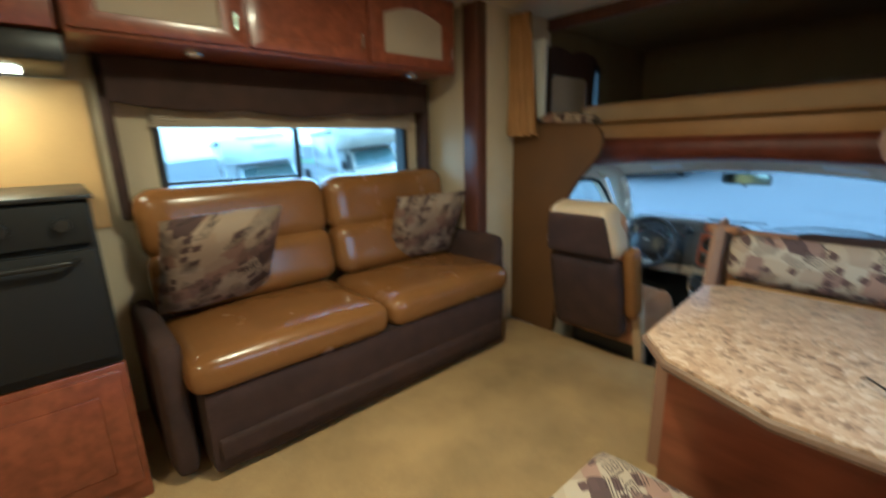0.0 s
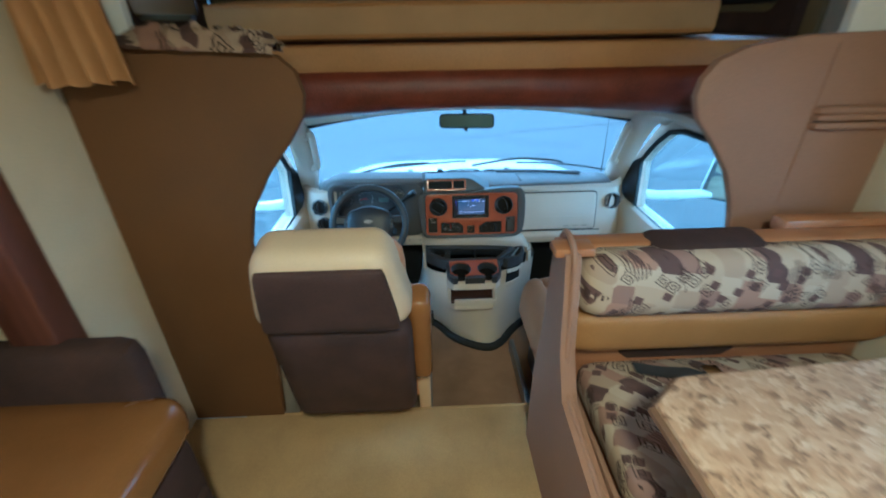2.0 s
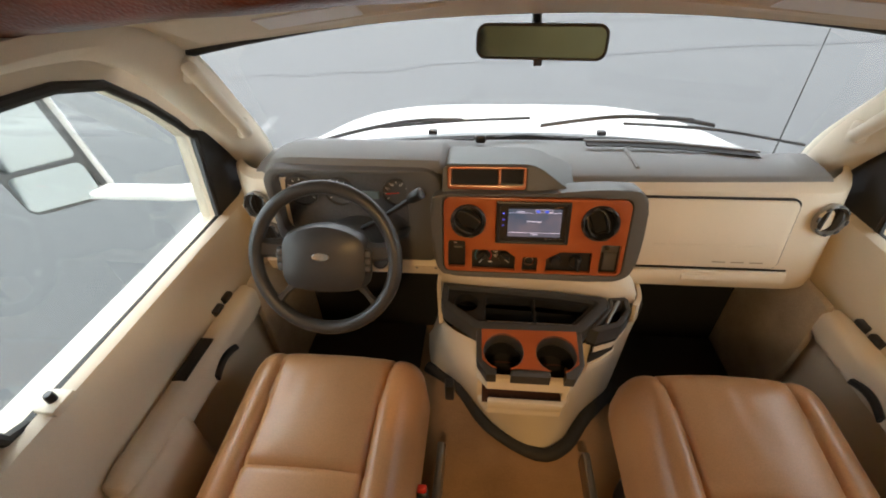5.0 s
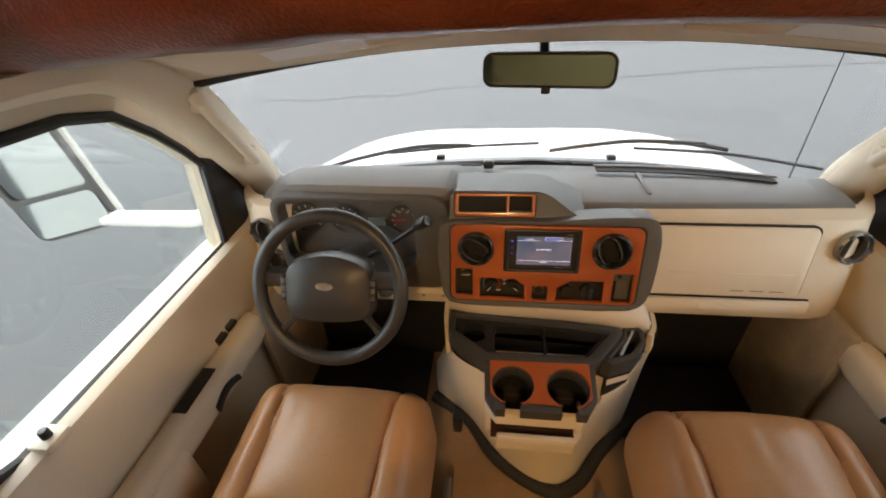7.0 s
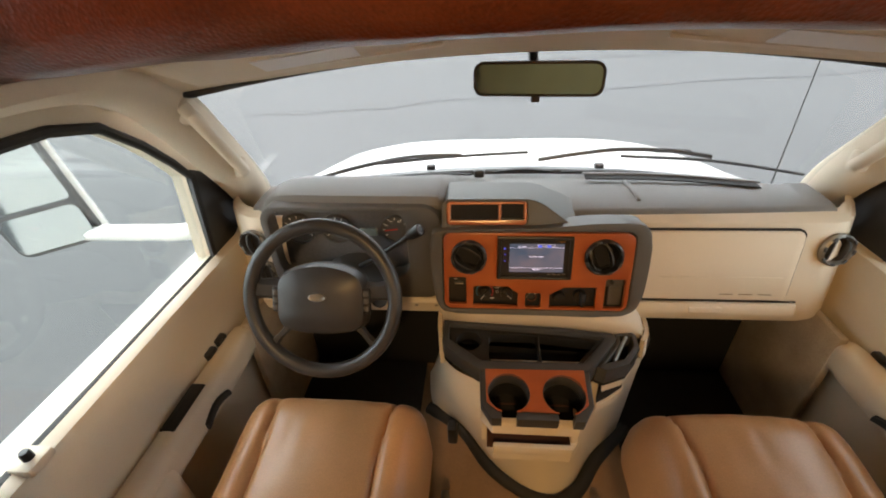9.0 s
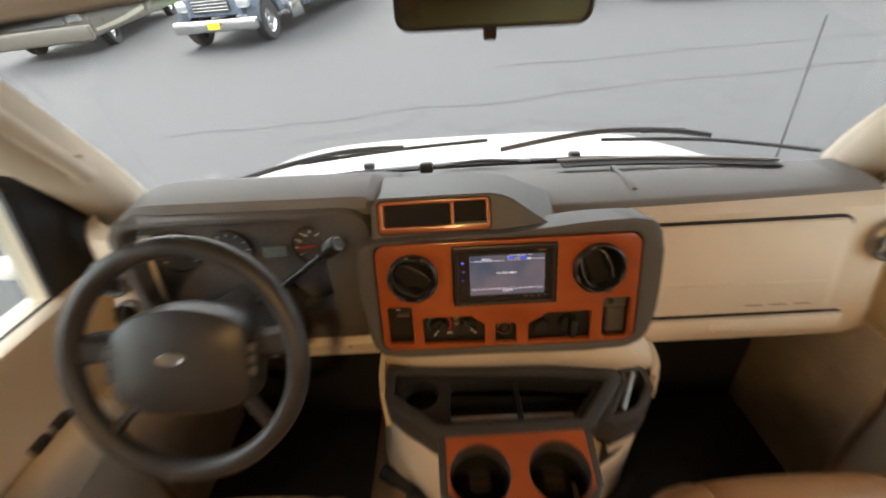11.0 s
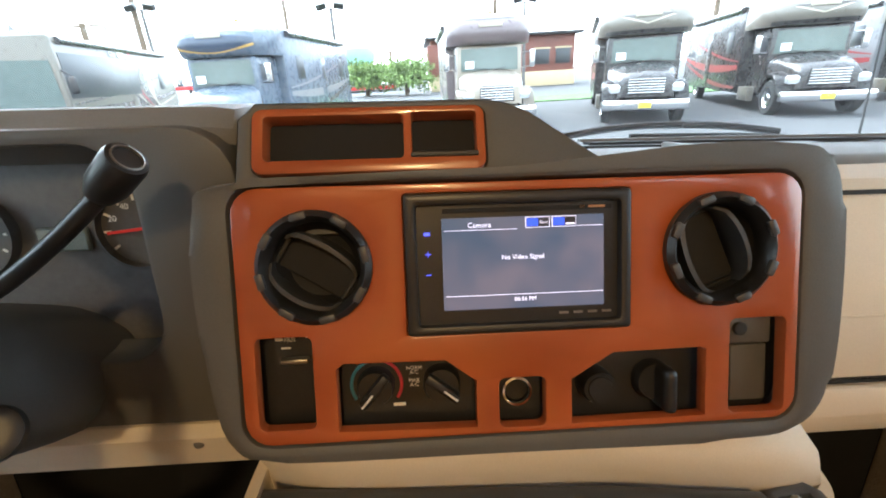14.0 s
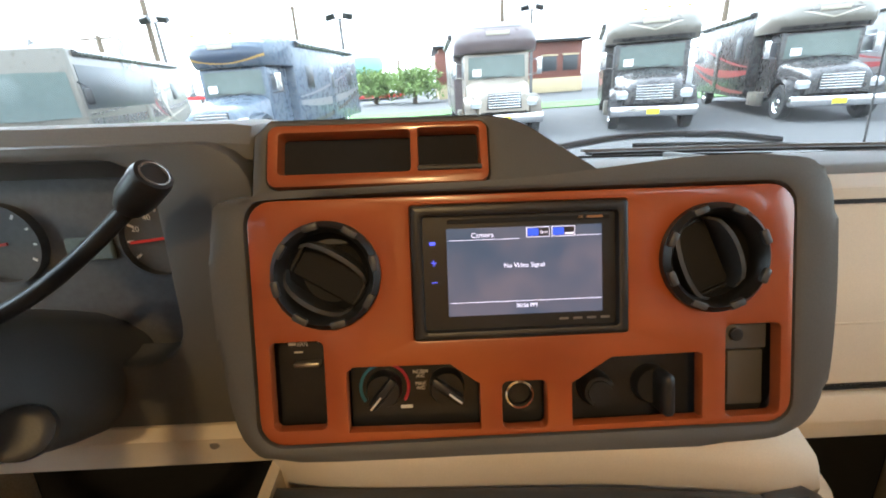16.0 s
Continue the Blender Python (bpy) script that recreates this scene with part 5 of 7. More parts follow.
# heater dials
RING_BLUE, RING_RED = surface("blue_dial_mark", (0.05, 0.22, 0.36), 0.6, bump=0), surface("red_dial_mark", (0.5, 0.04, 0.06), 0.6, bump=0)
for a0, a1, mt, nm in ((100, 215, RING_BLUE, "blue cold arc"), (-35, 92, RING_RED, "red warm arc")):
    bm = bmesh.new()
    pts = [CP @ Vector((-0.1255 + 0.0225 * math.cos(radians(a0 + (a1 - a0) * k / 20)), -0.108 + 0.0225 * math.sin(radians(a0 + (a1 - a0) * k / 20)), -0.0176)) for k in range(21)]
    tube(bm, pts, 0.0016, 6)
    part("dial_arc", bm, mt, cs, nm)
for u, a in ((-0.1255, 230), (-0.067, -38)):
    k1 = knob("knob", u, -0.1075, 0.0165, 0.014, cs)
    bm = bmesh.new()
    box(bm, -0.017, 0.017, -0.004, 0.004, -0.006, 0.004, 0.002, 2, CP @ pose(u, -0.1075, 0, 0, 0, a))
    g = part("grip", bm, BLACK, k1)
    bm = bmesh.new()
    box(bm, 0.002, 0.0165, -0.0008, 0.0008, 0.004, 0.0048, 0, 1, CP @ pose(u, -0.1075, 0, 0, 0, a))
    part("pointer", bm, WHITE_MARK, g, "white pointer line")


def lettering(text, u, v, size, w, parent, mat=WHITE_MARK, m=None):
    cu = bpy.data.curves.new("lettering", "FONT")
    cu.body, cu.size, cu.align_x, cu.align_y, cu.extrude = text, size, "CENTER", "CENTER", 0.00015
    tmp = bpy.data.objects.new("lettering", cu)
    scene.collection.objects.link(tmp)
    me = bpy.data.meshes.new_from_object(tmp.evaluated_get(bpy.context.evaluated_depsgraph_get()))
    bpy.data.objects.remove(tmp)
    bm = bmesh.new()
    bm.from_mesh(me)
    bm.transform((m or CP) @ Matrix.Translation((u, v, w)))
    return part("lettering", bm, mat, parent, "printed lettering")


for t, u, v in (("VENT", -0.082, -0.0865), ("OFF", -0.0675, -0.0845), ("FLR", -0.054, -0.0865), ("MIX", -0.0465, -0.096), ("NORM", -0.0915, -0.0945), ("A/C", -0.0915, -0.0985), ("MAX", -0.0915, -0.106), ("A/C", -0.0915, -0.11)):
    lettering(t, u, v, 0.0048, -0.0175, cs)
mark(-0.111, -0.1, -0.129, -0.126, -0.0178, cs)
mark(-0.208, -0.2, -0.0715, -0.07, -0.0178, cs)
for tx, du, dv in (("20", -0.033, 0.018), ("40", -0.014, 0.034), ("60", 0.014, 0.034)):
    lettering(tx, -0.372 + du * 0.8, 0.6 + dv * 0.8 - 0.003, 0.009, -0.0155, cb, WHITE_MARK, cl_m)
lettering("FAN", -0.2, -0.0635, 0.0052, -0.0172, cs)
# power outlet
bm = bmesh.new()
lathe(bm, [(0.0135, 0), (0.0135, 0.006), (0.0115, 0.0065), (0.0108, 0.002), (0.0105, -0.01), (0, -0.011)], 32, CP @ Matrix.Translation((0.0012, -0.119, -0.018)))
part("power_outlet", bm, CHROME, cs, "round socket with a chrome ring")
bm = bmesh.new()
lathe(bm, [(0.0104, 0.001), (0.0103, -0.009), (0, -0.009)], 32, CP @ Matrix.Translation((0.0012, -0.119, -0.0165)))
part("socket_well", bm, DEEP, cs)
# headlamp pocket
k4 = knob("knob", 0.072, -0.1145, 0.0155, 0.02, cs)
bm = bmesh.new()
lathe(bm, [(0.011, 0), (0.0105, 0.0015), (0, 0.0015)], 28, CP @ Matrix.Translation((0.072, -0.1145, 0.002)))
part("cap", bm, BLACK, k4)
k5 = knob("knob", 0.127, -0.1145, 0.018, 0.012, cs)
bm = bmesh.new()
softbox(bm, (0.131, -0.117, -0.001), (0.012, 0.04, 0.03), 0.006, 0, 5, CP)
part("grip", bm, BLACK, k5)
# cubby with key switch
bm = bmesh.new()
box(bm, 0.188, 0.2345, -0.0835, -0.058, -0.018, -0.008, 0.002, 2, CP)
part("cubby_lip", bm, DASH_GREY, cs)
bm = bmesh.new()
lathe(bm, [(0.0062, 0), (0.006, 0.004), (0.0045, 0.0045), (0, 0.003)], 24, CP @ Matrix.Translation((0.204, -0.069, -0.009)))
part("switch", bm, BLACK, cs)
bm = bmesh.new()
box(bm, 0.2, 0.2345, -0.139, -0.086, -0.018, -0.012, 0.002, 2, CP)
part("cubby_door", bm, DASH_GREY, cs)

# radio
ra = thing("car_radio", CP.translation, "double-height radio with a glowing touch screen", "radio")
bm = bmesh.new()
plate(bm, rrect(-0.0945, 0.0965, -0.0585, 0.0605, 0.003, 2), [rrect(-0.084, 0.087, -0.0505, 0.0505, 0.003, 2)], -0.02, 0.0095, CP, 0.003)
part("bezel", bm, BLACK, ra, "black bezel")
bm = bmesh.new()
plate(bm, rrect(-0.084, 0.087, -0.0505, 0.0505, 0.003, 2), [], -0.02, 0.002, CP)
fp = part("faceplate", bm, BLACK, ra)
bm = bmesh.new()
box(bm, -0.062, 0.082, 0.0435, 0.0475, 0.0021, 0.0032, 0.0006, 1, CP)
part("disc_slot", bm, DEEP, fp)
for u, mt in ((0.054, CHROME), (0.0615, OAK)):
    bm = bmesh.new()
    box(bm, u, u + (0.004 if mt is CHROME else 0.014), 0.0448, 0.0468, 0.003, 0.0036, 0, 1, CP)
    part("badge", bm, mt, fp)
for k in range(4):
    bm = bmesh.new()
    box(bm, 0.036 + 0.0125 * k, 0.044 + 0.0125 * k, -0.0455, -0.0435, 0.0021, 0.0026, 0, 1, CP)
    part("badge", bm, STEEL, fp)


def screen_glow():
    m, n, l, b = nodes_of("lit_screen")
    tc = n.new("ShaderNodeTexCoord")
    nz = n.new("ShaderNodeTexNoise")
    nz.inputs["Scale"].default_value, nz.inputs["Detail"].default_value = 18, 2
    l.new(tc.outputs["Object"], nz.inputs["Vector"])
    rp = n.new("ShaderNodeValToRGB")
    e = rp.color_ramp.elements
    e[0].position, e[0].color = 0.35, (0.03, 0.048, 0.078, 1)
    e[1].position, e[1].color = 0.62, (0.098, 0.08, 0.098, 1)
    l.new(nz.outputs["Fac"], rp.inputs[0])
    l.new(rp.outputs[0], b.inputs["Emission Color"])
    b.inputs["Base Color"].default_value = (0.02, 0.02, 0.022, 1)
    b.inputs["Emission Strength"].default_value = SCREEN
    b.inputs["Roughness"].default_value = 0.35
    return m


SCREEN_TEXT = glowing("screen_text", (0.8, 0.74, 0.9), SCREEN * 0.75)
SCREEN_BLUE = glowing("screen_blue", (0.03, 0.07, 0.55), SCREEN * 0.9)
KEY_BLUE = glowing("key_light", (0.08, 0.1, 0.9), SCREEN * 0.9)
bm = bmesh.new()
box(bm, -0.063, 0.0745, -0.0385, 0.0392, 0.0021, 0.0034, 0, 1, CP)
scn = part("screen", bm, screen_glow(), ra, "lit violet-grey touch screen")
for u0, u1, v0, v1 in ((-0.061, 0.0005, 0.0287, 0.0291), (0.0515, 0.0735, 0.0297, 0.0301), (-0.061, 0.0735, -0.0268, -0.0264)):
    mark(u0, u1, v0, v1, 0.0034, scn, SCREEN_TEXT, "screen_line")
for u in (0.0075, 0.03):
    mark(u, u + 0.0205, 0.0295, 0.0385, 0.0034, scn, SCREEN_TEXT, "screen_button_frame")
    mark(u + 0.0005, u + 0.02, 0.03, 0.038, 0.0038, scn, surface("screen_dark", (0.05, 0.05, 0.08), 0.4, bump=0), "screen_button")
    mark(u + 0.001, u + 0.0105, 0.0308, 0.0372, 0.0042, scn, SCREEN_BLUE, "screen_icon")
    if u > 0.02:
        mark(u + 0.0115, u + 0.019, 0.0312, 0.0326, 0.0042, scn, SCREEN_TEXT, "screen_bar")
lettering("Eject", 0.0228, 0.0338, 0.0034, 0.0044, scn, SCREEN_TEXT)
lettering("Camera", -0.0315, 0.0328, 0.0062, 0.0042, scn, SCREEN_TEXT)
lettering("No Video Signal", 0.005, 0.0052, 0.0056, 0.0042, scn, SCREEN_TEXT)
lettering("06:56 PM", 0.0065, -0.0308, 0.005, 0.0042, scn, SCREEN_TEXT)
mark(-0.078, -0.073, 0.0255, 0.0282, 0.0034, fp, KEY_BLUE, "key_mark")
mark(-0.0775, -0.0725, 0.0095, 0.0101, 0.0034, fp, KEY_BLUE, "key_mark")
mark(-0.0753, -0.0747, 0.0073, 0.0123, 0.0036, fp, KEY_BLUE, "key_mark")
mark(-0.0775, -0.0725, -0.0078, -0.0072, 0.0034, fp, KEY_BLUE, "key_mark")

# top bin: a hood on the dash with a wood-framed opening
TP = Matrix.Translation((0.0105, 3.0045, 0.5795)) @ pose(0, 0, 0, 66, 0, 0)
tb = thing("top_bin", (-0.12, 3.1, 0.65), "wood-framed open bin on top of the dash", "dashboard bin")
bm = bmesh.new()
fr = [(-0.242, 0.07), (-0.24, 0.135), (-0.225, 0.15), (-0.02, 0.15), (0.0, 0.146), (0.02, 0.137), (0.05, 0.115), (0.085, 0.09), (0.1, 0.07)]
bk = [(-0.245, 0.09), (-0.243, 0.138), (-0.228, 0.152), (-0.02, 0.152), (0.005, 0.149), (0.03, 0.142), (0.065, 0.125), (0.11, 0.105), (0.13, 0.09)]
front = [TP @ Vector((u, v, 0.012)) for u, v in fr]
mid = [TP @ Vector((u, v + 0.002, -0.012)) for u, v in fr]
back = [TP @ Vector((u, v + 0.04, -0.12)) for u, v in bk]
far = [TP @ Vector((u, 0.165, -0.26)) for u, v in bk]
loft(bm, [front, mid, back, far])
part("hood", bm, DASH_GREY, tb)
bm = bmesh.new()
plate(bm, [(-0.242, 0.03), (0.1, 0.03), (0.085, 0.09), (0.05, 0.115), (0.02, 0.137), (0.0, 0.146), (-0.02, 0.15), (-0.225, 0.15), (-0.24, 0.135)], [rrect(-0.228, -0.02, 0.0825, 0.144, 0.01)], -0.01, 0.0125, TP, 0.002)
part("face", bm, DASH_GREY, tb)
bm = bmesh.new()
plate(bm, rrect(-0.2265, -0.0215, 0.084, 0.143, 0.009), [rrect(-0.217, -0.094, 0.0955, 0.136, 0.004), rrect(-0.087, -0.029, 0.0985, 0.1375, 0.003)], -0.005, 0.0155, TP, 0.0008)
part("wood_frame", bm, DASH_WOOD, tb, "orange wood frame")
bm = bmesh.new()
box(bm, -0.22, -0.025, 0.086, 0.141, -0.012, -0.004, 0, 1, TP)
part("bin_back", bm, DEEP, tb)
bm = bmesh.new()
box(bm, -0.088, -0.028, 0.0955, 0.1005, 0.004, 0.017, 0.001, 1, TP)
part("bin_lip", bm, BLACK, tb)

# ---- engine cover with console ----
ec = thing("engine_console", (0.03, 2.9, -0.18), "beige engine cover console with cup holders and trays", "console")
FOOT = [(-0.335, 3.25), (-0.3, 3.085), (-0.17, 3.0), (-0.06, 2.855), (0.06, 2.767), (0.155, 2.804), (0.237, 2.912), (0.36, 3.035), (0.385, 3.25)]
WAIST = [(-0.25, 3.25), (-0.258, 3.06), (-0.222, 2.915), (-0.12, 2.82), (0.03, 2.79), (0.165, 2.835), (0.27, 2.928), (0.378, 3.045), (0.39, 3.25)]
SHOULDER = [(-0.24, 3.25), (-0.248, 3.06), (-0.235, 2.93), (-0.13, 2.87), (0.04, 2.86), (0.2, 2.885), (0.358, 2.967), (0.388, 3.05), (0.392, 3.25)]


def console_line(z):
    """Plan outline of the engine cover at height z."""
    if z < 0.14:
        k = (z + 0.179) / 0.319
        a, b, k = FOOT, WAIST, k ** 0.7
    else:
        a, b, k = WAIST, SHOULDER, (z - 0.14) / 0.22
    pts = [(p[0] + (q[0] - p[0]) * k, p[1] + (q[1] - p[1]) * k, z) for p, q in zip(a, b)]
    return smooth_line(pts, 5)


bm = bmesh.new()
loft(bm, [console_line(z) for z in (-0.179, -0.14, -0.08, 0.0, 0.07, 0.14, 0.2, 0.268)])
part("cover", bm, BEIGE, ec, angle=60)
# upright cheeks beside the trays
for line in ([(-0.246, 3.25), (-0.252, 3.06), (-0.25, 2.97), (-0.242, 2.915)], [(0.328, 2.955), (0.348, 2.985), (0.36, 3.05), (0.364, 3.25)]):
    bm = bmesh.new()
    c = 1 if line[0][0] > 0 else -1
    pts = smooth_line([(x, y, 0) for x, y in line], 5)
    sheet(bm, [[(p.x + max(0, c) * 0.1 * (0.33 - z), p.y, z) for z in ((0.26, 0.29, 0.31, 0.33) if c > 0 else (0.26, 0.3, 0.33, 0.35, 0.362))] for p in pts], 0.012)
    part("cheek", bm, BEIGE, ec, angle=60)
bm = bmesh.new()
tube(bm, smooth_line([(x + (0.02 if x > 0.05 else -0.02), y - 0.014, -0.165) for x, y in FOOT[1:-1]], 4), 0.022, 10)
part("floor_seal", bm, RUBBER, ec, "black rubber seal at the floor")
bm = bmesh.new()
box(bm, -0.232, -0.2, 2.885, 2.925, -0.1, -0.02, 0.008)
part("latch", bm, BLACK, ec, "black cover latch")
# beige shoulder that rises from the trays to the centre stack
bm = bmesh.new()
rows = []
for i in range(25):
    u = -1 + i / 12
    x = 0.05 + 0.3 * u
    r = 0.022 * min(1, max(0, (x - 0.06) / 0.2)) ** 1.5
    k = 0.05 * abs(u) ** 7 - r
    d = 0.095 * max(0, (u - 0.62) / 0.38) ** 3
    x -= 0.012 * max(0, (u - 0.8) / 0.2) ** 2
    rows.append([(x, 3.06, 0.418 - d), (x, 2.99 + k * 0.6, 0.422 - d), (x, 2.968 + k, 0.416 - 0.3 * r - d), (x, 2.962 + k, 0.402 - 0.6 * r - d), (x, 2.968 + k, 0.38 - 0.8 * r - 0.6 * d), (x, 2.985 + k, 0.3)])
sheet(bm, rows, 0.012)
part("ledge", bm, BEIGE, ec, angle=60)
# charcoal upper tray with a raised lip
TR = pose(0, 2.815, 0.362, 3, 0, 0) @ Matrix.Translation((0, -2.815, 0))
tray = [(-0.232, 2.978), (-0.232, 2.905), (-0.222, 2.88), (-0.132, 2.808), (0.14, 2.812), (0.158, 2.824), (0.232, 2.91), (0.238, 2.928), (0.232, 2.942), (0.1, 2.958)]
inner = [(-0.214, 2.962), (-0.214, 2.91), (-0.123, 2.838), (0.136, 2.84), (0.204, 2.92), (0.198, 2.928), (0.1, 2.942)]
bm = bmesh.new()
plate(bm, tray, [inner], -0.05, 0.004, TR, 0.007)
tr = part("upper_tray", bm, TRAY_GREY, ec, "charcoal upper tray with divided pockets")
bm = bmesh.new()
plate(bm, [(-0.22, 2.968), (-0.22, 2.9), (-0.122, 2.83), (0.14, 2.832), (0.212, 2.92), (0.2, 2.932), (0.1, 2.948)], [circle(-0.16, 2.914, 0.034, 28), rrect(-0.104, 0.028, 2.85, 2.94, 0.012), [(0.034, 2.85), (0.126, 2.85), (0.184, 2.917), (0.176, 2.922), (0.034, 2.938)]], -0.045, -0.012, TR, 0.003)
part("pocket_insert", bm, BLACK, tr)
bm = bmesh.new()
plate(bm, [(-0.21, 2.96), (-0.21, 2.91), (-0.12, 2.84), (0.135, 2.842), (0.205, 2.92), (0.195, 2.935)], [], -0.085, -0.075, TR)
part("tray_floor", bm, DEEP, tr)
# side pocket with two slanted slots
SIDE = [(0.242, 2.95), (0.236, 2.915), (0.17, 2.835), (0.192, 2.824), (0.252, 2.848), (0.294, 2.9), (0.297, 2.945), (0.286, 2.958)]
SLOT = [(0.252, 2.94), (0.249, 2.912), (0.196, 2.848), (0.246, 2.864), (0.28, 2.908), (0.282, 2.942)]
bm = bmesh.new()
plate(bm, SIDE, [SLOT], -0.06, -0.006, TR, 0.005)
sp = part("side_pocket", bm, TRAY_GREY, ec, "charcoal side pocket")
bm = bmesh.new()
plate(bm, SIDE, [], -0.07, -0.061, TR)
part("pocket_floor", bm, DEEP, sp)
bm = bmesh.new()
tube(bm, [TR @ Vector(p) for p in ((0.22, 2.86, -0.014), (0.268, 2.94, -0.01))], 0.005, 8)
part("divider", bm, STEEL, sp)
# the bin's opening is a solid matt black block painted as shade
for z0, z1, inset, mt, nm in ((0.268, 0.302, 0.004, BEIGE, "side_bin_band"), (0.2, 0.268, 0.02, DEEP, "side_bin_opening"), (0.17, 0.2, 0.014, BEIGE, "side_bin_lip")):
    bm = bmesh.new()
    plate(bm, [(x - (inset if x > 0.24 else 0), y + (inset if y < 2.9 else 0)) for x, y in [(0.222, 2.95), (0.212, 2.89), (0.2, 2.86)] + SIDE[3:]], [], z0, z1, Matrix.Identity(4), 0.004)
    part(nm, bm, mt, ec)
# cup holder block with two mug slots open to the front
CU = Matrix.Translation((0.009, 2.746, 0.343)) @ pose(0, 0, 0, 10, 0, 0)


def cup_outline(side, front, back):
    """Outline of the block; each cup opens to the front through a slot."""
    out = [(-side, back), (-side + 0.004, -0.02), (-side + 0.03, front)]
    for c in (-0.0663, 0.0663):
        a0 = math.asin(0.018 / 0.05)
        out.append((c - 0.018, front))
        out += [(c + 0.05 * math.sin(a), 0.004 - 0.05 * math.cos(a)) for a in [-a0 - (2 * math.pi - 2 * a0) * k / 26 for k in range(27)]]
        out.append((c + 0.018, front))
    return out + [(side - 0.03, front), (side - 0.004, -0.02), (side, back)]


bm = bmesh.new()
plate(bm, cup_outline(0.138, -0.06, 0.085), [], -0.035, 0.004, CU, 0.004)
cu = part("cup_holder", bm, TRAY_GREY, ec, "charcoal rim of the double cup holder")
bm = bmesh.new()
plate(bm, cup_outline(0.124, -0.04, 0.082), [], 0.004, 0.009, CU, 0.0015)
part("wood_inlay", bm, DASH_WOOD, cu, "orange wood inlay")
for u in (-0.0663, 0.0663):
    # matt black well puts the shade inside the cup into the colour
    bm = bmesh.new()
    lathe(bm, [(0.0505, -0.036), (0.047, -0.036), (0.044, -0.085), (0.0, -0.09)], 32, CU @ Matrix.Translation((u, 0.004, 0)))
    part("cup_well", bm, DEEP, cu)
    bm = bmesh.new()
    lathe(bm, [(0.0515, 0.0085), (0.0505, 0.0105), (0.0495, 0.0085)], 36, CU @ Matrix.Translation((u, 0.004, 0)))
    bmesh.ops.delete(bm, geom=[v for v in bm.verts if (CU.inverted() @ v.co).y < -0.036], context="VERTS")
    part("well_rim", bm, TRAY_GREY, cu)
# beige box under the cup holder with an open tray
bm = bmesh.new()
bx = [(-0.128, 2.9), (-0.124, 2.735), (-0.096, 2.7), (0.112, 2.7), (0.14, 2.735), (0.144, 2.9)]
plate(bm, bx, [[(-0.11, 2.89), (-0.108, 2.738), (-0.09, 2.716), (0.106, 2.716), (0.126, 2.738), (0.128, 2.89)]], 0.258, 0.302, Matrix.Identity(4), 0.004)
plate(bm, [(x * 0.96, y + 0.012) for x, y in bx], [], 0.128, 0.162, Matrix.Identity(4), 0.008)
for x in (-0.116, 0.118):
    box(bm, x - 0.008, x + 0.008, 2.745, 2.88, 0.155, 0.262, 0.003)
box(bm, -0.092, 0.108, 2.708, 2.722, 0.155, 0.19, 0.004)
part("lower_tray", bm, BEIGE, ec)
bm = bmesh.new()
box(bm, -0.108, 0.11, 2.722, 2.8, 0.1622, 0.166)
box(bm, -0.11, 0.112, 2.782, 2.787, 0.16, 0.262)
part("tray_liner", bm, surface("dark_brown_liner", (0.06, 0.022, 0.012), 0.6), ec, "dark brown tray liner")

# ---- steering wheel ----
SW = Matrix.Translation((-0.4975, 2.808, 0.585)) @ pose(0, 0, 0, 64, 0, 0)
sw = thing("steering_wheel", SW.translation, "black leather four-spoke steering wheel", "steering wheel")
bm = bmesh.new()
tube(bm, [SW @ Vector((0.174 * math.cos(a), 0.174 * math.sin(a), 0.0)) for a in [2 * math.pi * k / 56 for k in range(56)]], 0.017, 14, True)
part("rim", bm, WHEEL, sw)
bm = bmesh.new()
hub_line = smooth_line([(-0.08, 0.055, 0), (0, 0.078, 0), (0.08, 0.055, 0), (0.093, 0.0, 0), (0.082, -0.06, 0), (0.0, -0.075, 0), (-0.082, -0.06, 0), (-0.093, 0.0, 0)], 6, True)
loft(bm, [[SW @ Vector((p.x * k * 1.17, p.y * k * 1.12, w)) for p in hub_line] for k, w in ((0.9, -0.06), (1.0, -0.03), (1.0, -0.01), (0.93, 0.012), (0.75, 0.022), (0.4, 0.027), (0.05, 0.028))], closed=True, caps=True)
hb = part("airbag_cover", bm, WHEEL, sw, "padded black airbag cover")
bm = bmesh.new()
lathe(bm, [(0.021, 0.0), (0.021, 0.003), (0.019, 0.004), (0.017, 0.003), (0, 0.0035)], 32, SW @ Matrix.Translation((0, 0.012, 0.027)) @ Matrix.Diagonal((1, 0.45, 1, 1)))
part("badge", bm, STEEL, hb, "oval grey badge")
for sx, sy, tx, ty in ((-0.085, 0.016, -0.17, 0.024), (0.085, 0.016, 0.17, 0.024), (-0.07, -0.05, -0.128, -0.114), (0.07, -0.05, 0.128, -0.114)):
    a, b = Vector((sx, sy, -0.012)), Vector((tx, ty, -0.002))
    d = (b - a).normalized()
    sd = Vector((-d.y, d.x, 0))
    bm = bmesh.new()
    loft(bm, [[SW @ (a.lerp(b, k / 6) + sd * (wd * ((0.036 if sy > 0 else 0.022) - 0.014 * math.sin(math.pi * k / 7))) + Vector((0, 0, h))) for wd, h in ((-1, -0.004), (-0.6, 0.008), (0.6, 0.008), (1, -0.004), (0.6, -0.012), (-0.6, -0.012))] for k in range(7)], closed=True, caps=True)
    part("spoke", bm, WHEEL, sw)
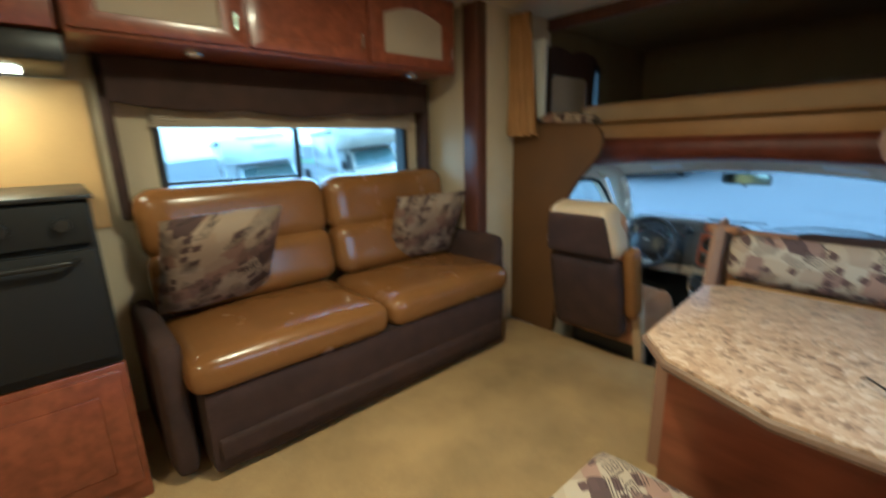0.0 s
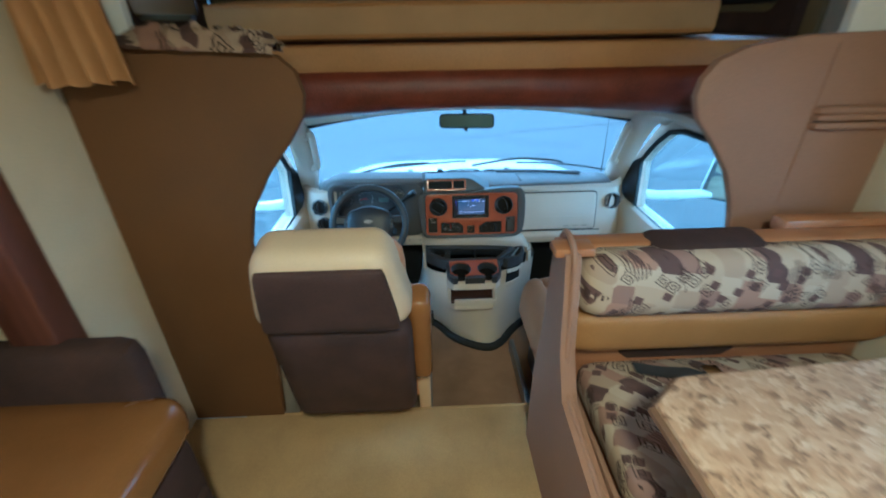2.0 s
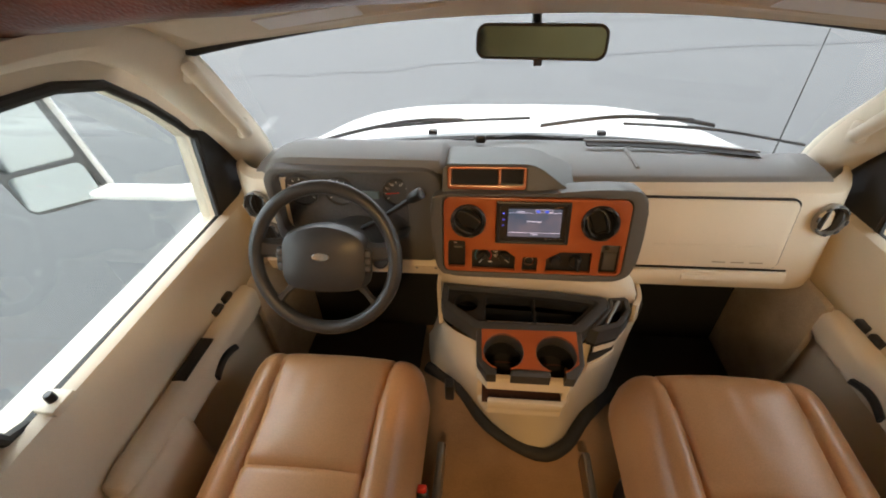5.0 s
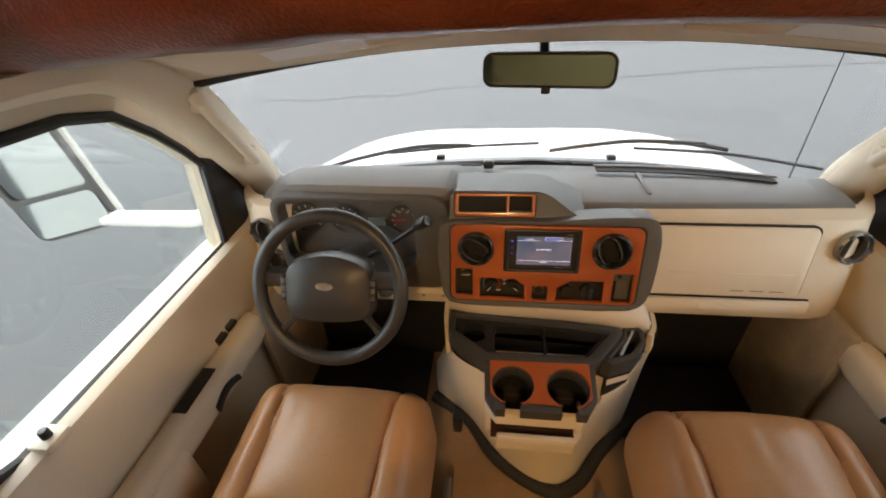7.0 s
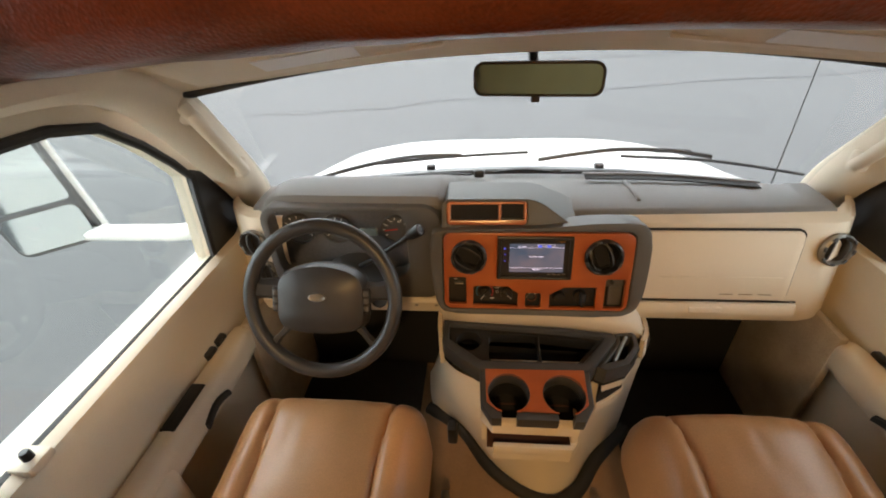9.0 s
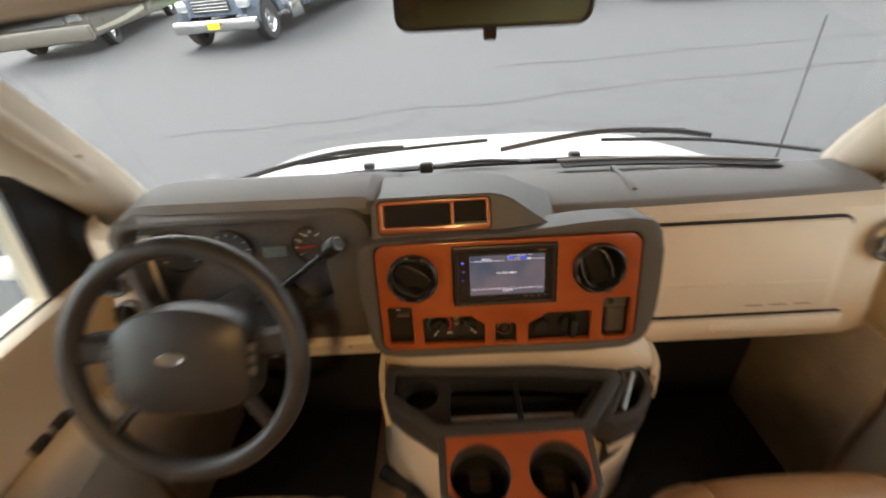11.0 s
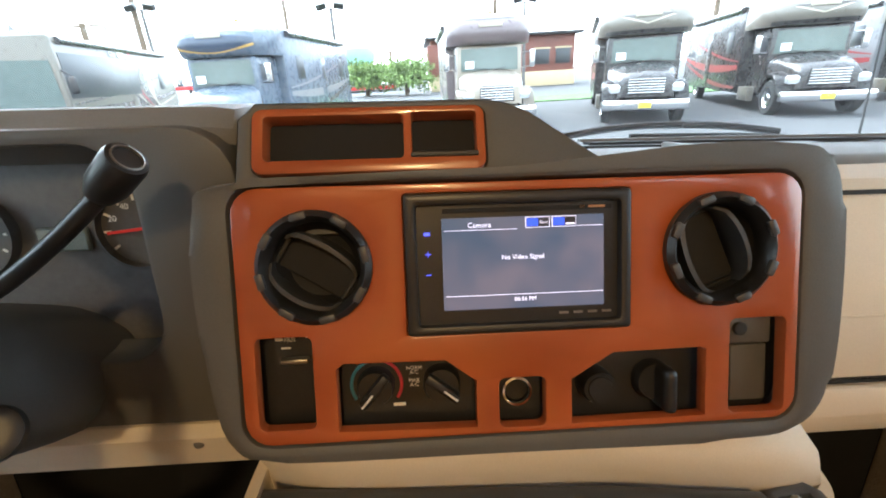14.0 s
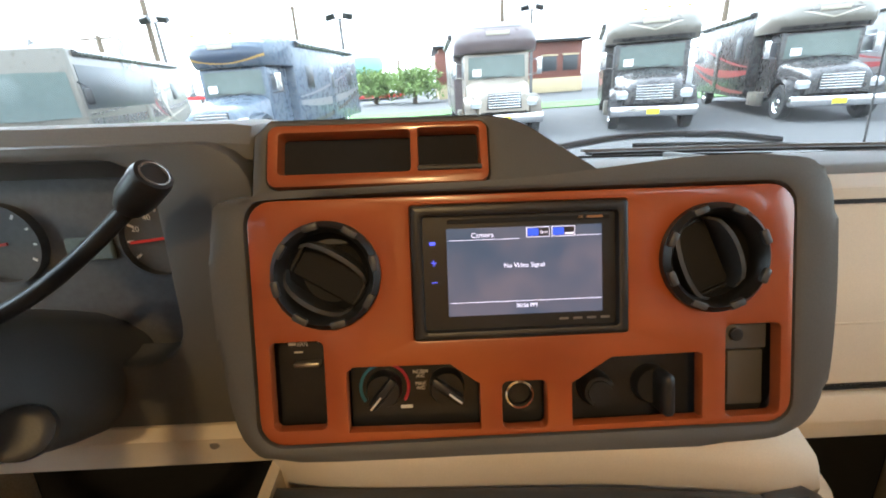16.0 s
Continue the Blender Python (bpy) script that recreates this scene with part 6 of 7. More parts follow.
for s in (-1, 1):
    bm = bmesh.new()
    softbox(bm, (s * 0.108, 0.0, 0.002), (0.02, 0.06, 0.014), 0.006, 0, 5, SW)
    pd = part("switch_pad", bm, BLACK, sw, "black cruise control pad")
    for k in range(3):
        bm = bmesh.new()
        softbox(bm, (s * 0.108, -0.018 + 0.018 * k, 0.008), (0.013, 0.013, 0.007), 0.003, 0, 3, SW)
        part("button", bm, DASH_GREY, pd)
co = thing("steering_column", (-0.49, 2.95, 0.5), "black steering column shroud with stalks", "steering column")
bm = bmesh.new()
loft(bm, [[SW @ Vector((hx * math.cos(2 * math.pi * j / 20), hy * math.sin(2 * math.pi * j / 20) - 0.005, w)) for j in range(20)] for hx, hy, w in ((0.07, 0.06, -0.05), (0.075, 0.065, -0.08), (0.085, 0.07, -0.16), (0.1, 0.075, -0.26), (0.1, 0.075, -0.32))], closed=True, caps=True)
part("shroud", bm, DASH_GREY, co)
bm = bmesh.new()
tube(bm, smooth_line([(-0.45, 2.975, 0.562), (-0.405, 2.98, 0.586), (-0.358, 2.982, 0.619), (-0.308, 2.978, 0.658)], 4), 0.0075, 10)
sl = part("shift_lever", bm, BLACK, co, "column shift lever")
ax = (Vector((-0.285, 2.965, 0.675)) - Vector((-0.325, 2.979, 0.643))).normalized()
bm = bmesh.new()
lathe(bm, [(0, 0), (0.0115, 0.0), (0.015, 0.012), (0.0155, 0.038), (0.0142, 0.043), (0.0108, 0.0435), (0.0103, 0.0425), (0, 0.0425)], 24, Matrix.Translation((-0.31, 2.978, 0.657)) @ ax.to_track_quat("Z", "Y").to_matrix().to_4x4())
kn = part("shift_knob", bm, BLACK, sl)
bm = bmesh.new()
lathe(bm, [(0.0112, 0.0), (0.0112, 0.0016), (0.01, 0.002), (0.0096, 0.0)], 24, Matrix.Translation(Vector((-0.31, 2.978, 0.657)) + ax * 0.0427) @ ax.to_track_quat("Z", "Y").to_matrix().to_4x4())
part("knob_ring", bm, STEEL, kn, "grey ring round the overdrive button")
bm = bmesh.new()
tube(bm, [(-0.56, 2.9, 0.57), (-0.62, 2.89, 0.575), (-0.69, 2.88, 0.575)], [0.008, 0.009, 0.011], 10)
part("signal_stalk", bm, BLACK, co)
bm = bmesh.new()
lathe(bm, [(0.022, 0), (0.021, 0.012), (0.012, 0.014), (0, 0.01)], 24, pose(-0.4, 2.93, 0.485, 60, 0, 35))
part("ignition_lock", bm, BLACK, co, "black ignition lock")


# ---- seats ----
def cab_seat(name, x, lean, label):
    """Bucket seat: cushion with bolsters and seams, back with brown rear, armrest."""
    s = 1 if x > 0 else -1
    st = thing(name, (x, 2.45, -0.18), label, "car seat", "cab seats")
    bm = bmesh.new()
    box(bm, x - 0.2, x + 0.2, 2.24, 2.66, -0.18, 0.1, 0.02)
    part("pedestal", bm, BLACK, st, "black seat pedestal")
    bm = bmesh.new()
    secs = []
    for iy in range(57):
        v = -1 + iy / 28
        y = 2.49 + 0.305 * v
        end = max(0.0, 1 - abs(v) ** 7) ** (1 / 2.6)
        w = 0.248 * (0.93 + 0.07 * end) - (0.012 if v > 0.8 else 0) * (v - 0.8) / 0.2
        row = [(x + w * k, y, 0.1) for k in (0.9, 0.4, -0.4, -0.9)]
        for ix in range(65):
            u = -1 + ix / 32
            px = w * u
            side = max(0.0, 1 - abs(u) ** 7) ** (1 / 2.6)
            seam = 0.142 + 0.02 * max(0, v) ** 3
            d = abs(px) - seam
            h = 0.178 + 0.03 * v
            h += 0.018 * max(0, 1 - (d - 0.05) ** 2 / 0.0032) if d > -0.006 else 0.016 * max(0, 1 - (px / seam) ** 2) ** 0.6 * (1 - 0.25 * max(0, 1 - abs(y - 2.46) / 0.05))
            h -= 0.011 * math.exp(-(d / 0.0045) ** 2)
            if abs(px) < seam:
                h -= 0.012 * math.exp(-((y - 2.46) / 0.0055) ** 2)
            h += 0.006 * noise.noise((px * 6, y * 5, x)) + 0.0028 * noise.noise((px * 38, y * 8, x + 3)) * max(0, v)
            row.append((x + px, y, 0.1 + h * min(side, 1) * (0.15 + 0.85 * end)))
        secs.append(row)
    loft(bm, secs, closed=True, caps=True)
    cu = part("seat_base", bm, SEAT_LEATHER, st, angle=70)
    bx = x + 0.012 if s < 0 else x + 0.09
    BK = pose(bx, 2.11, 0.29 if s < 0 else 0.22, lean, 0, 0)
    bm = bmesh.new()
    softbox(bm, (0, 0.02, 0.33), (0.42, 0.13, 0.6), 0.06, 0, 12, BK)
    bk = part("backrest", bm, SEAT_LEATHER, st)
    bm = bmesh.new()
    softbox(bm, (0, -0.05, 0.14), (0.44, 0.11, 0.5), 0.05, 0, 10, BK)
    part("back_shell", bm, SUEDE, bk, "dark brown suede back shell")
    bm = bmesh.new()
    softbox(bm, (0, -0.03, 0.545), (0.46, 0.165, 0.29), 0.06, 0, 12, BK)
    for v in bm.verts:
        q = BK.inverted() @ v.co
        q.x *= 1.0 - 0.24 * min(1, max(0, (q.z - 0.42) / 0.27)) ** 1.3
        v.co = BK @ q
    part("head_cap", bm, CREAM_LEATHER if s < 0 else SUEDE, bk, "cream leather head cap" if s < 0 else "dark brown suede head cap")
    bm = bmesh.new()
    softbox(bm, (0, -0.112, 0.535), (0.39, 0.03, 0.235), 0.014, 0, 8, BK)
    for v in bm.verts:
        q = BK.inverted() @ v.co
        q.x *= 1.0 - 0.2 * min(1, max(0, (q.z - 0.42) / 0.27)) ** 1.3
        v.co = BK @ q
    part("cap_panel", bm, SUEDE, bk, "dark brown suede panel")
    AR = pose(x + (0.255 if s < 0 else -0.25), 2.13, 0.25, lean, 0, 0)
    bm = bmesh.new()
    softbox(bm, (0, 0.0, 0.27), (0.075, 0.11, 0.42), 0.032, 0, 8, AR)
    part("armrest", bm, TAN_LEATHER, st, "folded-up tan leather armrest")
    bm = bmesh.new()
    box(bm, -0.025, 0.025, 0.02, 0.09, -0.36, 0.14, 0.012, 2, AR)
    part("recliner_cover", bm, CREAM_LEATHER, st, "cream plastic side cover")
    bm = bmesh.new()
    xi = x + (0.272 if s < 0 else -0.272)
    box(bm, xi - 0.012, xi + 0.012, 2.26, 2.74, -0.178, -0.1, 0.006)
    part("seat_rail", bm, STEEL, st, "grey metal seat rail")
    return st


cab_seat("driver_seat", -0.502, 13, "tan leather driver seat with cream cap and brown back")
cab_seat("passenger_seat", 0.495, 8, "tan leather passenger seat with dark brown back")
for x in (-0.245, 0.285):
    bk = thing("belt_buckle", (x, 2.43, -0.05), "black belt buckle stalk with red button", "seat belt", "belt buckles")
    bm = bmesh.new()
    tube(bm, [(x, 2.4, -0.1), (x, 2.43, 0.0), (x, 2.46, 0.07)], 0.011, 8)
    part("stalk", bm, BLACK, bk)
    bm = bmesh.new()
    softbox(bm, (0, 0, 0), (0.03, 0.026, 0.075), 0.008, 0, 5, pose(x, 2.475, 0.105, -20, 0, 0))
    part("housing", bm, BLACK, bk)
    bm = bmesh.new()
    softbox(bm, (0, 0, 0), (0.022, 0.018, 0.014), 0.004, 0, 3, pose(x, 2.489, 0.144, -20, 0, 0))
    part("release_button", bm, RED, bk, "red release button")

# ---- rear-view mirror ----
rm = thing("rear_view_mirror", (-0.022, 3.0, 1.0), "rear-view mirror in a black frame under the header", "mirror")
RM = pose(-0.016, 2.985, 1.026, 84, 0, -6.8)
shape = rrect(-0.13, 0.13, -0.034, 0.032, 0.02)
bm = bmesh.new()
plate(bm, shape, [], -0.025, 0.0, RM, 0.004)
part("shell", bm, BLACK, rm)
bm = bmesh.new()
plate(bm, [(x * 1.0, y) for x, y in shape], [rrect(-0.124, 0.124, -0.029, 0.027, 0.016)], 0.0, 0.004, RM, 0.001)
part("rim", bm, BLACK, rm)
bm = bmesh.new()
plate(bm, rrect(-0.1245, 0.1245, -0.0295, 0.0275, 0.016), [], 0.0005, 0.002, RM)
part("glass", bm, GREY_MIRROR, rm, "grey tinted mirror glass")
bm = bmesh.new()
box(bm, -0.026, -0.008, 2.99, 3.004, 0.977, 0.998, 0.003)
part("dip_tab", bm, BLACK, rm)
bm = bmesh.new()
tube(bm, [(-0.022, 3.0, 1.03), (-0.022, 3.04, 1.06), (-0.022, 3.06, 1.085)], 0.01, 8)
part("stem", bm, BLACK, rm)
# sun visors folded against the liner
for s in (-1, 1):
    bm = bmesh.new()
    softbox(bm, (0, 0, 0), (0.5, 0.17, 0.018), 0.008, 0, 6, pose(s * 0.44, 2.87, 1.105, -22, s * 6, s * -6))
    vz = thing("sun_visor", (s * 0.44, 2.87, 1.1), "beige cloth sun visor folded up against the headliner", "visor", "sun visors")
    part("panel", bm, LINER, vz)
    bm = bmesh.new()
    tube(bm, [(s * 0.2, 2.93, 1.105), (s * 0.68, 2.9, 1.06)], 0.006, 6)
    part("pivot_rod", bm, BEIGE, vz)
    bm = bmesh.new()
    box(bm, -0.09, 0.09, -0.035, 0.035, -0.0115, -0.0092, 0, 1, pose(s * 0.44, 2.87, 1.105, -22, s * 6, s * -6))
    part("warning_label", bm, WHITE_MARK, vz, "white warning label")

# ---- bonnet, wipers, aerial ----
bm = bmesh.new()
rows = []
for i in range(29):
    x = -1 + 2 * i / 28
    k = abs(x) ** 4.6
    rows.append([(0.88 * x, 3.53 - 0.14 * x * x, 0.565 - 0.03 * k), (0.92 * x, 3.62 - 0.12 * x * x, 0.57 - 0.05 * k), (0.95 * x, 3.85, 0.545 - 0.13 * k), (0.95 * x, 4.1, 0.505 - 0.16 * k), (0.93 * x, 4.32, 0.44 - 0.18 * k), (0.9 * x, 4.42, 0.37 - 0.18 * k), (0.9 * x, 4.45, 0.1 - 0.1 * k)])
sheet(bm, rows, 0.02)
bo = solid("bonnet", bm, WHITE_PAINT, "white sloping van bonnet ahead of the windshield", "bonnet", angle=60)
bm = bmesh.new()
rows = [[(0.9 * x, 3.5 - 0.16 * x * x, 0.588 - 0.02 * x * x), (0.9 * x, 3.62 - 0.15 * x * x, 0.577 - 0.02 * x * x)] for x in [-1 + 0.1 * i for i in range(21)]]
sheet(bm, rows, 0.01)
solid("cowl", bm, BLACK, "black plastic cowl below the windshield", "cowl", kind="structure")
for pts, blade in (
    ([(-0.72, 3.46, 0.6), (-0.6, 3.48, 0.628), (-0.42, 3.49, 0.662), (-0.3, 3.49, 0.672), (-0.2, 3.49, 0.672)], [(-0.49, 3.485, 0.645), (-0.24, 3.495, 0.664), (0.03, 3.495, 0.678)]),
    ([(0.07, 3.52, 0.64), (0.2, 3.51, 0.664), (0.34, 3.5, 0.682), (0.5, 3.48, 0.682), (0.62, 3.46, 0.668)], [(0.34, 3.485, 0.664), (0.62, 3.45, 0.658), (0.88, 3.4, 0.63)]),
):
    wp = thing("wiper", pts[0], "black windshield wiper resting on the glass", "wiper", "wipers")
    bm = bmesh.new()
    tube(bm, smooth_line(pts, 4), 0.0075, 8)
    ar = part("arm", bm, BLACK, wp)
    bm = bmesh.new()
    softbox(bm, pts[-2], (0.12, 0.011, 0.012), 0.005, 0, 4)
    part("arm_head", bm, BLACK, ar)
    bm = bmesh.new()
    tube(bm, smooth_line(blade, 6), 0.0055, 6)
    part("blade", bm, RUBBER, wp)
for x in (-0.32, 0.3):
    bm = bmesh.new()
    softbox(bm, (x, 3.58, 0.592), (0.035, 0.03, 0.02), 0.008, 0, 4)
    solid("washer_nozzle", bm, BLACK, "small black washer nozzle on the bonnet", "nozzle", "washer nozzles")
an = thing("aerial", (0.935, 3.6, 0.45), "thin black whip aerial beside the bonnet", "aerial")
bm = bmesh.new()
tube(bm, [(0.935, 3.6, 0.46), (0.932, 3.6, 0.7), (0.928, 3.6, 0.925)], [0.004, 0.0025, 0.0018], 6)
part("mast", bm, BLACK, an)
bm = bmesh.new()
lathe(bm, [(0.012, 0), (0.009, 0.02), (0, 0.025)], 12, Matrix.Translation((0.935, 3.6, 0.45)))
part("base", bm, BLACK, an)

# ---- the lot outside ----
bm = bmesh.new()
bmesh.ops.create_grid(bm, x_segments=8, y_segments=8, size=900)
bm.transform(LOT)
ASPHALT = surface("asphalt", (0.036, 0.037, 0.038), 0.9, var=0.16, scale=0.35, grain=60, bump=0.4, depth=0.01)
solid("ground", bm, ASPHALT, "dark grey patched asphalt of the sales lot", "ground", kind="structure")
GRASS = surface("grass", (0.07, 0.16, 0.03), 0.95, var=0.3, scale=1.5, grain=30, bump=0.8, depth=0.05)
CRACK = surface("crack_sealant", (0.03, 0.03, 0.032), 0.9, bump=0.1)
FADED = surface("faded_paint", (0.075, 0.075, 0.075), 0.9, var=0.3, scale=3, grain=40)


def on_lot(bm, name, material, label, category, kind="structure"):
    bm.transform(LOT)
    return solid(name, bm, material, label, category, kind=kind)


bm = bmesh.new()
box(bm, -70, 60, 25.5, 30, 0.0, 0.05)
on_lot(bm, "grass_verge", GRASS, "bright green grass verge behind the parked vehicles", "grass")
for x, y, dx, dy in ((-4, 8.3, 15, 0.6), (1, 10.2, 14, -0.5), (-7, 6, 3, -5)):
    bm = bmesh.new()
    pts = [(x + dx * k / 24, y + dy * k / 24 + 0.25 * noise.noise((k * 0.6, y, 3)), 0.004) for k in range(25)]
    loft(bm, [[(p[0], p[1] - 0.03, p[2]), (p[0], p[1] + 0.03, p[2])] for p in pts])
    on_lot(bm, "road_crack", CRACK, "dark sealed crack across the asphalt", "crack")
rnd = random.Random(4)
bm = bmesh.new()
for k in range(9):
    x, y, a = 3.3 + rnd.gauss(0, 0.25), 7.6 + rnd.gauss(0, 0.7), 2.0 + rnd.gauss(0, 0.35)
    line = []
    for i in range(22):
        wob = 0.12 * noise.noise((i * 0.35, k * 3.1, 1.0))
        px, py = x + math.cos(a) * i * 0.035 - math.sin(a) * wob, y + math.sin(a) * i * 0.035 + math.cos(a) * wob
        wd = 0.011 * max(0.15, 0.6 + noise.noise((i * 0.5, k, 7.0)))
        line.append([(px - wd, py, 0.004), (px + wd, py, 0.004)])
    loft(bm, line)
on_lot(bm, "paint_stain", FADED, "faded pale scuffs on the asphalt", "stain")
bm = bmesh.new()
loft(bm, [[(-2.75, y, 0.004), (-2.63, y, 0.004)] for y in (-1, 1, 3, 5, 7)])
on_lot(bm, "road_line", FADED, "white painted parking line on the asphalt", "line")

TYRE = surface("tyre_rubber", (0.025, 0.025, 0.025), 0.8, var=0.2, scale=8)
BUS_GLASS = surface("dark_vehicle_glass", (0.03, 0.035, 0.04), 0.35, var=0.1, bump=0)
# paler base colour carries the reflected sky on these windshields
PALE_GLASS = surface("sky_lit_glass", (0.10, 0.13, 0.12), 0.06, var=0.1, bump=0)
YELLOW = surface("yellow_plate", (0.8, 0.7, 0.03), 0.5, bump=0)
AMBER = surface("amber_lens", (0.7, 0.25, 0.03), 0.3, bump=0)
LAMP_LENS = surface("headlamp_lens", (0.6, 0.62, 0.63), 0.12, 0.6, bump=0)
COLOURS = {
    "tan": surface("tan_rv_paint", (0.27, 0.23, 0.18), 0.3, var=0.04, coat=0.12, bump=0),
    "blue": surface("slate_blue_rv_paint", (0.09, 0.115, 0.15), 0.28, var=0.05, coat=0.12, bump=0),
    "mauve": surface("mauve_grey_rv_paint", (0.13, 0.1, 0.1), 0.3, var=0.05, coat=0.12, bump=0),
    "charcoal": surface("charcoal_rv_paint", (0.04, 0.037, 0.036), 0.28, var=0.06, coat=0.12, bump=0),
    "taupe": surface("taupe_rv_paint", (0.15, 0.135, 0.11), 0.3, var=0.05, coat=0.12, bump=0),
    "red": surface("dark_red_rv_paint", (0.3, 0.025, 0.03), 0.3, var=0.05, coat=0.12, bump=0),
    "white": WHITE_PAINT,
    "cream": surface("cream_rv_paint", (0.42, 0.38, 0.3), 0.3, var=0.04, coat=0.12, bump=0),
    "silver": surface("silver_rv_paint", (0.23, 0.235, 0.245), 0.3, var=0.04, coat=0.12, bump=0),
}


def road_wheel(v, x, y, r=0.48):
    bm = bmesh.new()
    s = 1 if x > 0 else -1
    lathe(bm, [(r * 0.6, -0.13), (r * 0.95, -0.13), (r, -0.1), (r, 0.1), (r * 0.95, 0.13), (r * 0.6, 0.13)], 28, pose(x, y, r, 0, 90, 0))
    t = part("wheel", bm, TYRE, v)
    bm = bmesh.new()
    lathe(bm, [(r * 0.6, 0.12), (r * 0.55, 0.07), (r * 0.3, 0.06), (r * 0.25, 0.14), (0, 0.15)], 24, pose(x, y, r, 0, 90 * s, 0))
    part("rim", bm, CHROME, t)


def side_art(v, s, hw, c1, c2, y0, y1, zb):
    """Swept stripes on the flank."""
    for k, (z, h, col) in enumerate(((zb + 0.75, 0.22, c1), (zb + 0.35, 0.12, c2), (zb + 1.2, 0.07, c1))):
        bm = bmesh.new()
        lo, hi = [], []
        for i in range(17):
            t = i / 16
            y = y0 + (y1 - y0) * t
            zz = z + 0.55 * t * t - 0.25 * math.sin(2.4 * t + k)
            w = h * (0.35 + 0.9 * math.sin(math.pi * min(1, t * 0.9 + 0.1)))
            lo.append((s * (hw + 0.004), y, zz))
            hi.append((s * (hw + 0.004), y, zz + w))
        loft(bm, [lo, hi])
        part("stripe", bm, col, v)


def house_body(v, y0, y1, z0, z1, hw, col, c1, c2):
    bm = bmesh.new()
    box(bm, -hw, hw, y0, y1, z0, z1, 0.07, 3)
    b = part("house_body", bm, col, v)
    for s in (-1, 1):
        for k in range(3):
            y = y0 + 0.9 + k * (y1 - y0 - 1.6) / 2.4
            bm = bmesh.new()
            box(bm, s * hw - 0.012, s * hw + 0.012, y, y + (0.62 if k != 1 else 0.55), z0 + (1.25 if k != 1 else 0.15), z0 + 1.95, 0.01)
            w = part("side_window" if k != 1 else "entry_door", bm, BUS_GLASS if k != 1 else col, b)
            if k == 1:
                bm = bmesh.new()
                box(bm, s * hw - 0.016, s * hw + 0.016, y + 0.12, y + 0.43, z0 + 1.2, z0 + 1.75, 0.01)
                part("door_window", bm, BUS_GLASS, w)
        side_art(v, s, hw, c1, c2, y0 + 0.15, y1 - 0.2, z0)
        bm = bmesh.new()
        tube(bm, [(s * (hw + 0.05), y0 + 0.3, z1 - 0.14), (s * (hw + 0.05), y1 - 0.8, z1 - 0.14)], 0.085, 10)
        part("awning_roll", bm, COLOURS["charcoal"], v)
        road_wheel(v, s * (hw - 0.2), y1 - 2.2)
    bm = bmesh.new()
    box(bm, -0.35, 0.35, y0 + 1.6, y0 + 2.6, z1, z1 + 0.24, 0.08, 3)
    part("roof_air_unit", bm, COLOURS["silver"], v)
    bm = bmesh.new()
    tube(bm, [(0.5, y0 + 0.9, z1), (0.5, y0 + 0.9, z1 + 0.2)], 0.02, 6)
    box(bm, 0.2, 0.8, y0 + 0.87, y0 + 0.93, z1 + 0.2, z1 + 0.25, 0.01)
    part("roof_antenna", bm, COLOURS["silver"], v)
    return b


